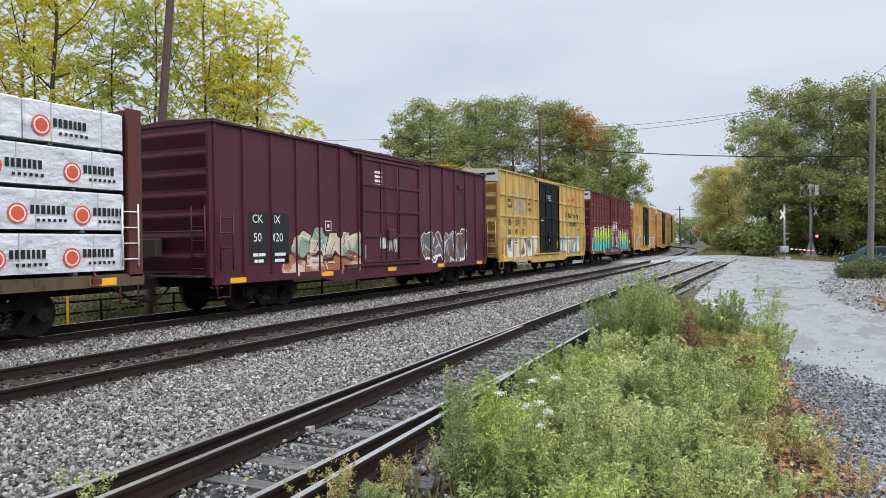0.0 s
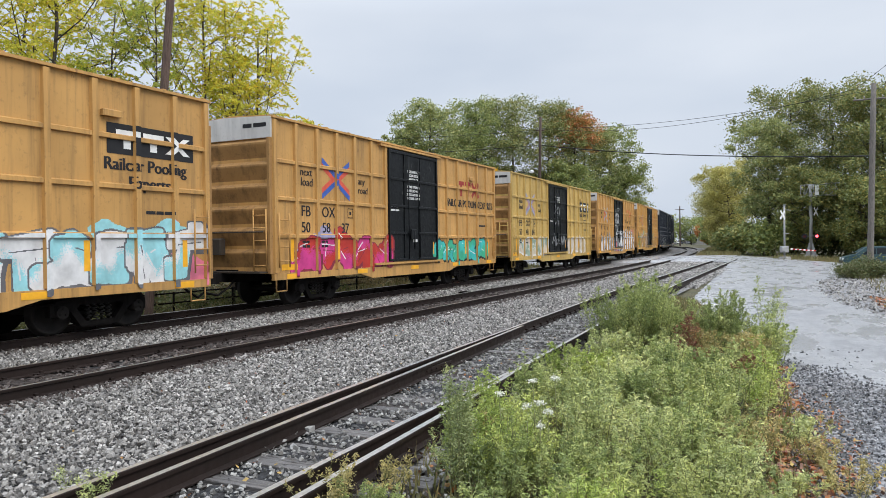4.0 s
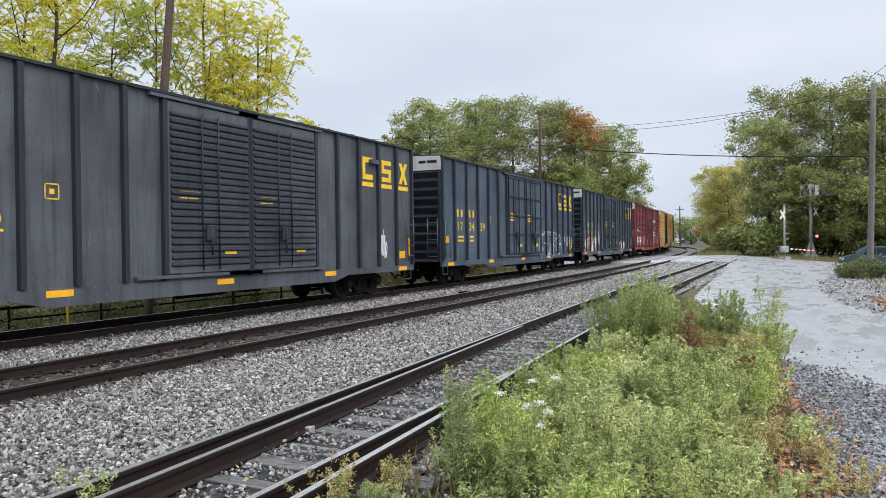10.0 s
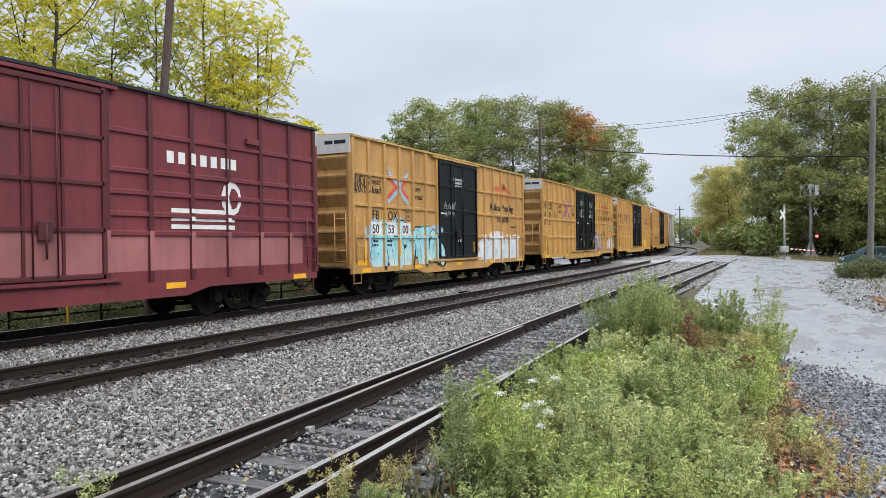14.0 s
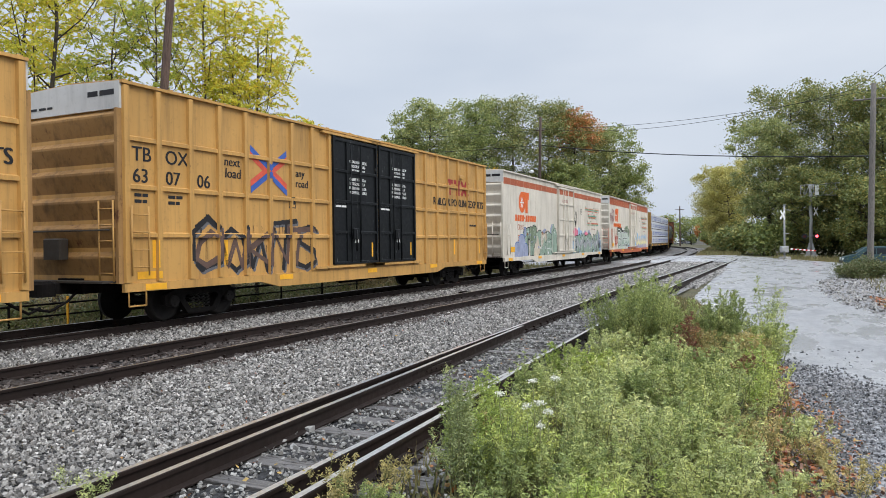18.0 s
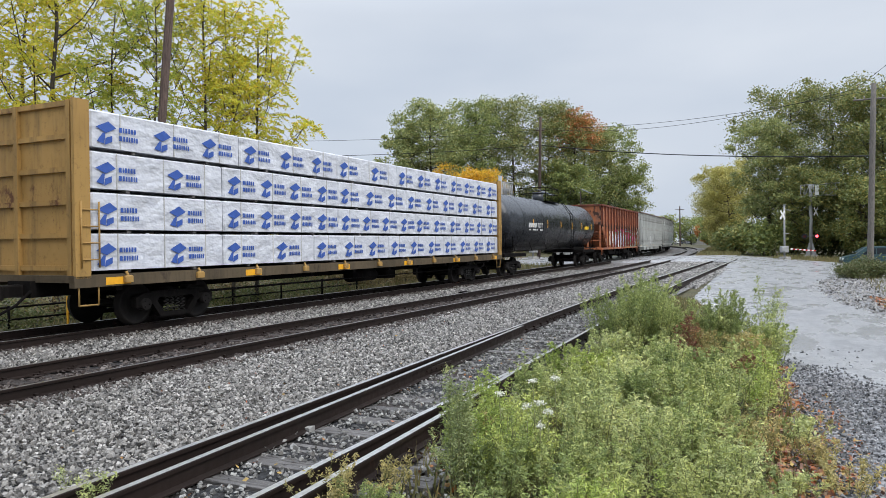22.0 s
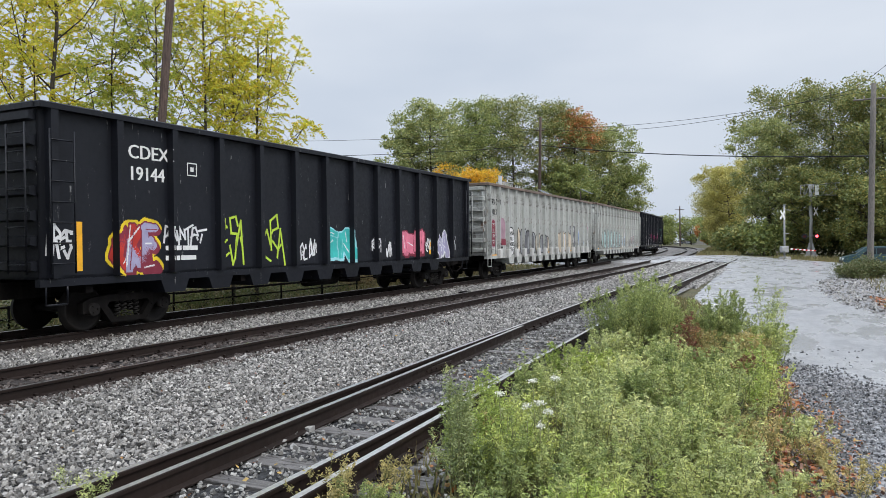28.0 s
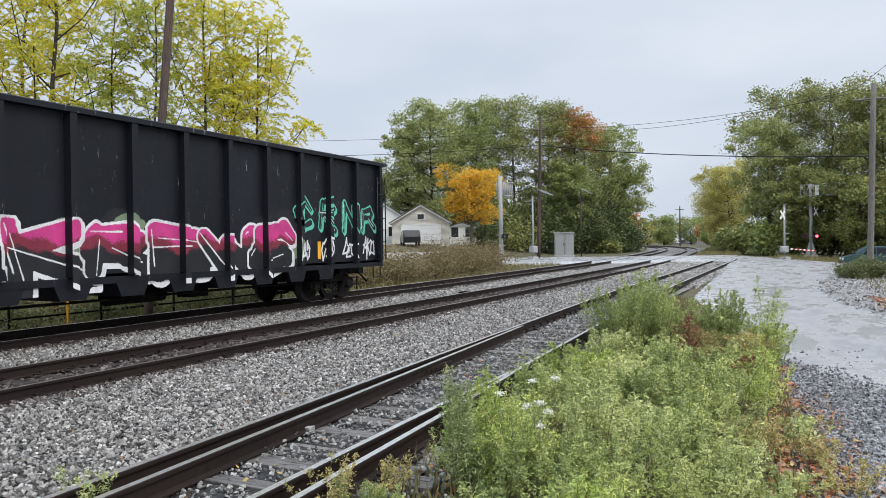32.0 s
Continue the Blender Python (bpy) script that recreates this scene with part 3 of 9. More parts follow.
far_side = [        scatter(19, 39, lambda y: np.interp(y, [19, 22, 25.6, 30, 36.5, 39], [2.0, 1.5, 0.95, 0.75, 0.85, 1.6]), lambda y: y * 0 + 5, 60, 0.03, 0.07, -0.21, 24)]
stones("shoulder_stones", *[np.concatenate(q) for q in zip(*sets)], M_STONEW, "wet dark gravel at the edge of the lane")
stones("roadside_stones", *far_side[0], M_STONE, "loose grey gravel beyond the lane")


# ---- the freight train ----
SPEED = 17.4
WHEEL_R = 0.457
M_TRUCK = painted("truck_steel", (0.007, 0.006, 0.0058), 0.75, 0.4, 0.25, 0.5, (0.035, 0.022, 0.015), spec=0.12)
M_WHEEL = plain("wheel_steel", (0.013, 0.011, 0.010), 0.7, 0.1, 0.35, 8)
M_TREAD = plain("wheel_bearing", (0.05, 0.047, 0.044), 0.5, 0.5, 0.25, 10)
M_UNDER = painted("underframe_steel", (0.007, 0.006, 0.006), 0.8, 0.4, 0.1, spec=0.08)
M_YEL = plain("reflector_yellow", (0.85, 0.42, 0.02), 0.45, 0, 0.1)
M_WHITE = plain("stencil_white", (0.72, 0.72, 0.70), 0.6, 0, 0.12, 3)
M_BLACKT = plain("stencil_black", (0.02, 0.02, 0.022), 0.6, 0, 0.2, 3)
M_YELT = plain("stencil_yellow", (0.78, 0.50, 0.03), 0.55, 0, 0.12, 3)


def make_truck():
    """Three-piece freight truck, with its two wheelsets; origin on the rail head under its centre."""
    tk = new("truck")
    for sx in (-1, 1):
        mb = MB()
        a, b = (0.94, 1.10) if sx > 0 else (-1.10, -0.94)
        mb.prism_x([(-1.12, 0.38), (-1.12, 0.60), (-0.95, 0.68), (-0.55, 0.72), (0.55, 0.72), (0.95, 0.68), (1.12, 0.60), (1.12, 0.38), (1.0, 0.38), (0.97, 0.52), (0.80, 0.53), (0.62, 0.42), (0.48, 0.58), (-0.48, 0.58), (-0.62, 0.42), (-0.80, 0.53), (-0.97, 0.52), (-1.0, 0.38)], a, b)
        mb.prism_x([(-0.72, 0.50), (-0.58, 0.56), (-0.34, 0.24), (0.34, 0.24), (0.58, 0.56), (0.72, 0.50), (0.44, 0.14), (-0.44, 0.14)], a + 0.01, b - 0.01)
        part("side_frame", mb, M_TRUCK, tk)
        mb = MB()
        c = (a + b) / 2
        for y in (-0.24, -0.08, 0.08, 0.24):
            pts = [(c + 0.055 * math.cos(g * 0.9), y + 0.055 * math.sin(g * 0.9), 0.25 + 0.33 * g / 28) for g in range(29)]
            mb.tube(pts, 0.016, 4, False)
        part("spring", mb, M_TREAD, tk)
    mb = MB()
    mb.box(-1.0, 1.0, -0.2, 0.2, 0.56, 0.78, 0.03)
    mb.box(-0.75, 0.75, -0.62, -0.52, 0.32, 0.40)
    mb.box(-0.75, 0.75, 0.52, 0.62, 0.32, 0.40)
    part("bolster", mb, M_TRUCK, tk)
    for y in (-0.89, 0.89):
        mb = MB()
        for sx in (-1, 1):
            prof = ((0, 1.06), (0.22, 1.05), (0.25, 1.0), (1.0, 0.985), (1.0, 0.84), (0.75, 0.80), (0.72, 0.40), (0.95, 0.34), (0.95, 0.2))
            mb.disc_y(sx * 0.69, sx * 0.83, 0, 0, WHEEL_R, 28, prof)
        mb.tube([(-1.0, 0, 0), (1.0, 0, 0)], 0.085, 10)
        for sx in (-1, 1):
            mb.tube([(sx * 0.95, 0, 0), (sx * 1.16, 0, 0)], 0.13, 14)
            for k in range(3):
                g = k * 2.094
                mb.tube([(sx * 1.15, 0.07 * math.cos(g), 0.07 * math.sin(g)), (sx * 1.185, 0.07 * math.cos(g), 0.07 * math.sin(g))], 0.022, 6)
        w = part("wheelset", mb, M_WHEEL, tk)
        w.location = (0, y, WHEEL_R)
    return tk


TRUCK = make_truck()
WHEELS = []


def add_truck(car, y):
    tk = copy_thing(TRUCK, Matrix.Translation((0, y, 0)))
    tk.parent = car
    for ch in tk.children:
        if ch.name.startswith("wheelset"):
            WHEELS.append(ch)
    return tk


def text_tris(txt, h):
    """Triangles (in text space, baseline at 0) and the width of a word in the built-in font, h tall."""
    cu = bpy.data.curves.new("lettering", "FONT")
    cu.body, cu.size, cu.resolution_u, cu.fill_mode = txt, h / 0.69, 3, "FRONT"
    ob = bpy.data.objects.new("lettering", cu)
    scene.collection.objects.link(ob)
    bpy.context.view_layer.update()
    me = bpy.data.meshes.new_from_object(ob.evaluated_get(bpy.context.evaluated_depsgraph_get()))
    me.calc_loop_triangles()
    co = [(v.co.x, v.co.y) for v in me.vertices]
    tris = [tuple(co[i] for i in tr.vertices) for tr in me.loop_triangles]
    bpy.data.objects.remove(ob)
    bpy.data.meshes.remove(me)
    bpy.data.curves.remove(cu)
    return tris, (max(q[0] for q in co) if co else 0)


def clip_half(poly, k, sign):
    out = []
    for i in range(len(poly)):
        a, b = poly[i], poly[(i + 1) % len(poly)]
        da, db = sign * (a[0] - k), sign * (b[0] - k)
        if da >= 0:
            out.append(a)
        if (da >= 0) != (db >= 0):
            u = da / (da - db)
            out.append((a[0] + u * (b[0] - a[0]), a[1] + u * (b[1] - a[1])))
    return out


class Side(list):
    """The faces of a car's side along its length, and the rails (height, face) that run across the bays."""
    rails = ()


class Decal:
    """Paint laid on a car's side: polygons in (y, z) are cut where the side steps in and out, and lie on each face."""

    def __init__(self, surf):
        self.surf, self.v, self.f, self.mi, self.mats = surf, [], [], [], []
        self.count, self.now, self.of, self.coats = 0, 0, [], []

    def begin(self):
        self.count += 1
        self.now = self.count

    def end(self):
        self.now = 0

    def poly(self, pts, mat, layer=1):
        if mat not in self.mats:
            self.mats.append(mat)
        mi = self.mats.index(mat)
        lo, hi = min(q[0] for q in pts), max(q[0] for q in pts)
        for y0, y1, x in self.surf:
            if y1 <= lo or y0 >= hi:
                continue
            pl = pts
            if lo < y0:
                pl = clip_half(pl, y0, 1)
            if hi > y1 and len(pl) > 2:
                pl = clip_half(pl, y1, -1)
            if len(pl) > 2:
                o = len(self.v)
                self.v += [(x + 0.0035 * layer, y, z) for y, z in pl]
                ar = sum(pl[i][0] * pl[(i + 1) % len(pl)][1] - pl[(i + 1) % len(pl)][0] * pl[i][1] for i in range(len(pl)))
                idx = list(range(o, o + len(pl)))
                self.f.append(tuple(idx if ar > 0 else idx[::-1]))
                self.mi.append(mi)
                self.of.append(self.now)

    def rect(self, y0, y1, z0, z1, mat, layer=1):
        self.poly([(y0, z0), (y1, z0), (y1, z1), (y0, z1)], mat, layer)

    def text(self, txt, y, z, h, mat, layer=2, slant=0.0, wide=1.0, bold=0.0):
        tris, w = text_tris(txt, h)
        self.begin()
        for t in tris:
            self.poly([(y + wide * a + slant * b, z + b) for a, b in t], mat, layer)
            if bold:
                self.poly([(y + bold + wide * a + slant * b, z + b) for a, b in t], mat, layer + 1)
        self.end()
        return w

    def bars(self, y, z, h, widths, mat, layer=2, gap=0.35):
        self.begin()
        for w in widths:
            self.rect(y, y + w, z, z + h, mat, layer)
            y += w + gap * h
        self.end()

    def star(self, cy, cz, pts, mat, layer):
        for i in range(len(pts)):
            a, b = pts[i], pts[(i + 1) % len(pts)]
            self.poly([(cy, cz), (cy + a[0], cz + a[1]), (cy + b[0], cz + b[1])], mat, layer)

    def done(self, name, parent, label=""):
        """Each word, row or painted form becomes one part."""
        out = None
        for k in sorted(set(self.of)):
            pick = [i for i, q in enumerate(self.of) if q == k]
            v, f, mi, mats = [], [], [], []
            for i in pick:
                o = len(v)
                v += [self.v[j] for j in self.f[i]]
                f.append(tuple(range(o, o + len(self.f[i]))))
                m = self.mats[self.mi[i]]
                if m not in mats:
                    mats.append(m)
                mi.append(mats.index(m))
            me = bpy.data.meshes.new(name)
            me.from_pydata(v, [], f)
            for m in mats:
                me.materials.append(m)
            me.polygons.foreach_set("material_index", mi)
            me.update()
            out = part(name, me, None, parent, label)
            if len(pick) > 1:
                out["kind"] = "stuff"
        for me in self.coats:
            out = part(name, me, None, parent, label)
            out["kind"] = "stuff"
        return out


def spray(name, col):
    return plain("spray_" + name, col, 0.55, 0, 0.22, 2.5)


SP = {n: spray(n, c) for n, c in dict(white=(0.66, 0.66, 0.66), black=(0.02, 0.02, 0.022), silver=(0.30, 0.31, 0.32), cream=(0.55, 0.47, 0.36), orange=(0.36, 0.14, 0.07), pink=(0.66, 0.18, 0.26), magenta=(0.55, 0.05, 0.22),
                                       purple=(0.20, 0.06, 0.28), moss=(0.17, 0.22, 0.14), azure=(0.06, 0.25, 0.62), azure2=(0.14, 0.24, 0.42), mint=(0.12, 0.50, 0.36), ice=(0.44, 0.62, 0.62), rosegrey=(0.36, 0.22, 0.27), lime=(0.46, 0.62, 0.06), green=(0.05, 0.40, 0.24), teal=(0.05, 0.45, 0.42), cyan=(0.30, 0.60, 0.64), sky=(0.30, 0.45, 0.60), blue=(0.06, 0.14, 0.36), grey=(0.13, 0.13, 0.14),
                                       red=(0.45, 0.04, 0.03), yellow=(0.75, 0.55, 0.03), sage=(0.25, 0.33, 0.26), lilac=(0.33, 0.31, 0.45), maroon=(0.20, 0.03, 0.05), brown=(0.12, 0.075, 0.06), palesage=(0.44, 0.50, 0.43), slate=(0.055, 0.075, 0.10), chrome=(0.50, 0.51, 0.53), butter=(0.70, 0.64, 0.30), palemint=(0.42, 0.62, 0.50), coral=(0.70, 0.20, 0.22), leaf=(0.18, 0.52, 0.20), frost=(0.58, 0.64, 0.67), dusk=(0.30, 0.33, 0.45)).items()}


GLYPH = [[[(0.95, 0.82), (0.6, 1.0), (0.15, 0.85), (0.2, 0.6), (0.8, 0.42), (0.9, 0.15), (0.5, 0.0), (0.05, 0.12)]], [[(0.0, 0.95), (1.0, 1.0)], [(0.5, 0.95), (0.45, 0.0)]], [[(0.0, 0.0), (0.45, 1.0), (1.0, 0.0)], [(0.2, 0.35), (0.8, 0.35)]],
         [[(0.95, 0.8), (0.55, 1.0), (0.1, 0.7), (0.1, 0.3), (0.5, 0.0), (0.95, 0.2)]], [[(0.95, 0.95), (0.1, 1.0), (0.12, 0.0), (0.95, 0.05)], [(0.1, 0.5), (0.78, 0.54)]], [[(0.1, 1.0), (0.1, 0.0)], [(0.95, 1.0), (0.15, 0.5), (1.0, 0.0)]],
         [[(0.0, 1.0), (0.25, 0.0), (0.5, 0.7), (0.75, 0.0), (1.0, 1.0)]], [[(0.05, 0.0), (0.1, 1.0), (0.88, 0.0), (0.92, 1.0)]], [[(0.5, 1.0), (0.1, 0.75), (0.1, 0.25), (0.5, 0.0), (0.9, 0.25), (0.9, 0.75), (0.5, 1.0)]],
         [[(0.1, 0.0), (0.1, 1.0), (0.7, 1.0), (0.88, 0.72), (0.6, 0.5), (0.1, 0.48)], [(0.5, 0.5), (0.98, 0.0)]]]


def graffiti(d, y0, y1, z0, z1, fills, edge, n, seed, back=None, layer=1, halo=None, forms=None, fat=0.5, rim=0.035, two=True, grad=None, word=None):
    """A row of thick bent sprayed forms with outlines, fading fills, a drop shadow and thin highlights, laid as one coat of paint.
    grad: colours from the top down; word: letters that can be read, in place of the free forms; n = 0 lays the back colours alone."""
    r = random.Random(seed)
    w, h = (y1 - y0) / max(1, n), z1 - z0
    pad = 0.3 * h
    gy, gz_ = np.arange(y0 - pad, y1 + pad, 0.012), np.arange(max(0.82, z0 - 0.2), z1 + pad, 0.017)
    Y, Z = np.meshgrid(gy, gz_)
    wob = np.random.RandomState(seed)
    fuzz = wob.normal(0, 0.0015, Y.shape)
    fade = wob.normal(0, 0.14, Y.shape) + 0.35 * np.sin(Y * 4.3 + seed) + 0.2 * np.sin(Y * 11.1 + Z * 3)
    ink = np.full(Y.shape, -1)
    mats = []

    def code(name):
        if name not in mats:
            mats.append(name)
        return mats.index(name)

    def blend(cols):
        ks = np.array([code(c) for c in cols])
        lev = (z1 - Z) / h * len(cols) + (fade if len(cols) > 1 else 0)
        return ks[np.clip(lev.astype(int), 0, len(cols) - 1)]

    def draw(lines, th, col, p=2.5):
        k = col if isinstance(col, np.ndarray) else np.full(Y.shape, code(col))
        for ln in lines:
            for (ya, za), (yb, zb) in zip(ln[:-1], ln[1:]):
                L2 = (yb - ya) ** 2 + (zb - za) ** 2 or 1e-6
                i0, i1 = np.searchsorted(gy, [min(ya, yb) - th, max(ya, yb) + th])
                u = np.clip(((Y[:, i0:i1] - ya) * (yb - ya) + (Z[:, i0:i1] - za) * (zb - za)) / L2, 0, 1)
                ay, az = np.abs(Y[:, i0:i1] - ya - u * (yb - ya)), np.abs(Z[:, i0:i1] - za - u * (zb - za))
                near = (ay ** p + az ** p) ** (1 / p) + fuzz[:, i0:i1] < th * (0.82 + 0.3 * u)
                ink[:, i0:i1][near] = k[:, i0:i1][near]

    for m in back or ():
        k = code(m)
        for j in range(max(3, n or int((y1 - y0) * 1.3))):
            cy, cz, q, st = r.uniform(y0, y1), r.uniform(z0 + 0.15 * h, z1), r.uniform(0.14, 0.40) * h, r.uniform(1.0, 1.8)
            g = np.arctan2(Z - cz, (Y - cy) / st)
            ink[np.hypot((Y - cy) / st, Z - cz) + 2 * fuzz < q * (1 + 0.12 * np.sin(3 * g + j) + 0.08 * np.sin(5 * g))] = k
    if word:
        tris, tw = text_tris(word, h)
        ks = (y1 - y0) / tw
        mask = np.zeros(Y.shape, bool)
        for t in tris:
            (ya, za), (yb, zb), (yc, zc) = [(y0 + q[0] * ks, z0 + q[1]) for q in t]
            i0, i1 = np.searchsorted(gy, [min(ya, yb, yc) - 0.02, max(ya, yb, yc) + 0.02])
            PY_, PZ_ = Y[:, i0:i1], Z[:, i0:i1]
            s = [(b[0] - a[0]) * (PZ_ - a[1]) - (b[1] - a[1]) * (PY_ - a[0]) for a, b in (((ya, za), (yb, zb)), ((yb, zb), (yc, zc)), ((yc, zc), (ya, za)))]
            mask[:, i0:i1] |= ((s[0] >= 0) & (s[1] >= 0) & (s[2] >= 0)) | ((s[0] <= 0) & (s[1] <= 0) & (s[2] <= 0))

        def grown(q):
            out = mask.copy()
            for rad in (q * 0.35, q * 0.7, q):
                for a in range(20):
                    out |= np.roll(np.roll(mask, round(rad * math.sin(a * 0.314) / 0.017), 0), round(rad * math.cos(a * 0.314) / 0.012), 1)
            return out
        th = fat * 0.16 * h
        if halo:
            ink[grown(th + rim + 0.06)] = code(halo)
        ink[grown(th + rim)] = code(edge)
        body = grown(th)
        ink[body] = blend(grad or fills)[body]
    forms_ = []
    jit = 0.06 if forms else 0.12
    for i in range(0 if word else n):
        oy = y0 + i * w
        gl = GLYPH[forms[i] if forms else r.randrange(len(GLYPH))]
        th = fat * min(w, h) * 0.5
        sk, ww = r.uniform(-0.2, 0.2) * w, w * 1.12 - 1.3 * th
        hz = h * r.uniform(0.86, 1.08)
        lines = [[(oy + 0.6 * th + a * ww + sk * (b - 0.5) + r.uniform(-jit, jit) * w, z0 + th + b * (hz - 2 * th) + r.uniform(-jit, jit) * 0.8 * h) for a, b in ln] for ln in gl]
        for ln in list(lines):
            # pointed feet and arms
            if fat > 0.3 and r.random() < 0.75:
                ya, za = ln[-1]
                lines.append([(ya, za), (ya + r.uniform(-0.3, 0.3) * w, max(z0, min(z1, za + r.uniform(-0.25, 0.25) * h)))])
        forms_.append((th, r.choice((1.4, 2.2, 5.0)), lines))
    if halo:
        for th, p, lines in forms_:
            draw(lines, th + rim + 0.07, halo, p)
    for i, (th, p, lines) in enumerate(forms_):
        draw([[(a + 0.05, b - 0.06) for a, b in ln] for ln in lines], th + rim * 0.9, edge, p)
        draw(lines, th + rim, edge, p)
        cols = grad or ([fills[i % len(fills)], fills[(i + 1) % len(fills)]] if two else [fills[i % len(fills)]])
        draw(lines, th, blend(cols), p)
        if rim:
            for ln in lines[:2]:
                k = r.randrange(len(ln) - 1)
                draw([[(a - th * 0.55, b + th * 0.4) for a, b in ln[k:k + 2]]], 0.016, "white", p)
            ln = lines[0]
            draw([[(a + th * 0.3, b - th * 0.35) for a, b in ln[:2]]], 0.012, edge, p)
    # runs of one colour on one face of the side become quads
    xs = np.full(len(gy), -1.0)
    for q0, q1, x in d.surf:
        xs[(gy >= q0) & (gy < q1)] = x
    ink[:, xs < 0] = -1
    bay = min((x for q0, q1, x in d.surf), default=0)
    rails = d.surf.rails if isinstance(d.surf, Side) else ()
    vs, mi = [], []
    for j in range(len(gz_)):
        row, face = ink[j], xs
        for rz, rx in rails:
            if rz - 0.05 < gz_[j] < rz + 0.03:
                face = np.where((xs > 0) & (xs < bay + 0.002), rx, xs)
        cutp = np.flatnonzero((np.diff(row) != 0) | (np.diff(face) != 0)) + 1
        st = np.concatenate([[0], cutp])
        en = np.concatenate([cutp, [len(row) - 1]])
        ok = row[st] >= 0
        st, en = st[ok], en[ok]
        x = face[st] + 0.0035 * layer
        za, zb = gz_[j] - 0.0085, gz_[j] + 0.0085
        vs.append(np.stack([np.stack([x, gy[st], x * 0 + za], 1), np.stack([x, gy[en], x * 0 + za], 1), np.stack([x, gy[en], x * 0 + zb], 1), np.stack([x, gy[st], x * 0 + zb], 1)], 1))
        mi.append(row[st])
    vs, mi = np.concatenate(vs), np.concatenate(mi)
    me = array_mesh("graffiti", vs.reshape(-1, 3), np.arange(len(vs) * 4).reshape(-1, 4), SP[mats[0]])
    for m in mats[1:]:
        me.materials.append(SP[m])
    me.polygons.foreach_set("material_index", mi.astype(np.int32))
    me.update()
    d.coats.append(me)


def bubble(d, cy, cz, ry, rz, fill, edge, layer=2, rim=0.05):
    """One rounded sprayed form with a dark outline."""
    d.begin()
    for e, m, k in ((rim, edge, 0), (0.0, fill, 1)):
        d.star(cy, cz, [((ry + e) * abs(math.cos(g * 0.3927)) ** 0.75 * (1 if math.cos(g * 0.3927) > 0 else -1), (rz + e) * abs(math.sin(g * 0.3927)) ** 0.75 * (1 if math.sin(g * 0.3927) > 0 else -1)) for g in range(16)], SP[m], layer + k)
    d.end()


def scrawl(d, y0, z0, w, h, col, seed, n=6, th=0.022, layer=2):
    """A quick hand tag that cannot be read: a row of thin bent strokes."""
    r = random.Random(seed)
    d.begin()
    k = 0
    lw = w / n
    for i in range(n):
        hh, dz = h * r.uniform(0.6, 1.0), h * r.uniform(0.0, 0.2)
        for ln in GLYPH[r.randrange(len(GLYPH))]:
            pts = [(y0 + (i + 0.05 + 0.95 * a + r.uniform(-0.3, 0.3)) * lw + 0.18 * b * lw, z0 + dz + b * hh + r.uniform(-0.2, 0.2) * h) for a, b in ln]
            for (ya, za), (yb, zb) in zip(pts[:-1], pts[1:]):
                L = math.hypot(yb - ya, zb - za) or 1
                ey, ez = (yb - ya) / L * th, (zb - za) / L * th
                d.poly([(ya - ey + ez, za - ez - ey), (yb + ey + ez, zb + ez - ey), (yb + ey - ez, zb + ez + ey), (ya - ey - ez, za - ez + ey)], SP[col], layer + 0.3 * (k % 3))
                k += 1
    d.end()


def coupler(car, y, s):
    mb = MB()
    mb.box(-0.13, 0.13, min(y - s * 0.3, y + s * 0.55), max(y - s * 0.3, y + s * 0.55), 0.74, 0.98, 0.03)
    mb.box(-0.22, 0.20, min(y + s * 0.5, y + s * 0.92), max(y + s * 0.5, y + s * 0.92), 0.70, 1.02, 0.06)
    part("coupler", mb, M_TRUCK, car)
    mb = MB()
    pts = [(0.35, y + s * 0.1, 0.85), (0.42, y + s * 0.45, 0.6), (0.36, y + s * 0.8, 0.42), (0.2, y + s * 1.15, 0.5)]
    mb.tube(pts, 0.03, 6)
    part("air_hose", mb, M_UNDER, car)


def ladder(car, x, y0, y1, z0, z1, n, mat, name="ladder", end=False):
    mb = MB()
    if end:
        for xx in (y0, y1):
            mb.tube([(xx, x, z0), (xx, x, z1)], 0.02, 5)
        for i in range(n):
            z = z0 + (z1 - z0) * (i + 0.5) / n
            mb.tube([(y0, x, z), (y1, x, z)], 0.016, 5)
    else:
        for yy in (y0, y1):
            mb.tube([(x, yy, z0), (x, yy, z1)], 0.02, 5)
        for i in range(n):
            z = z0 + (z1 - z0) * (i + 0.5) / n
            mb.tube([(x, y0, z), (x, y1, z)], 0.016, 5)
    return part(name, mb, mat, car)


def sill_step(car, x, y, z, mat):
    mb = MB()
    for yy in (y - 0.22, y + 0.22):
        mb.tube([(x, yy, z + 0.1), (x, yy, z - 0.38)], 0.02, 5)
    mb.tube([(x, y - 0.22, z - 0.38), (x, y + 0.22, z - 0.38)], 0.02, 5)
    part("sill_step", mb, mat, car)


def running_gear(car, L, inset=2.6):
    H = L / 2
    add_truck(car, -H + inset)
    add_truck(car, H - inset)
    for s in (-1, 1):
        coupler(car, s * H, s)
    mb = MB()
    mb.box(-0.35, 0.35, -H - 0.1, H + 0.1, 0.72, 1.05)
    for k in range(int(L / 2.2)):
        y = -H + 1.1 + k * 2.2
        mb.box(-1.4, 1.4, y - 0.08, y + 0.08, 0.82, 1.0)
    mb.tube([(0.9, -0.9, 0.68), (0.9, 0.6, 0.68)], 0.2, 10)
    mb.tube([(1.1, -H + 3.6, 0.62), (1.1, H - 3.6, 0.62)], 0.02, 5)
    mb.box(0.5, 1.0, 1.4, 2.0, 0.5, 0.85, 0.04)
    part("underframe", mb, M_UNDER, car)


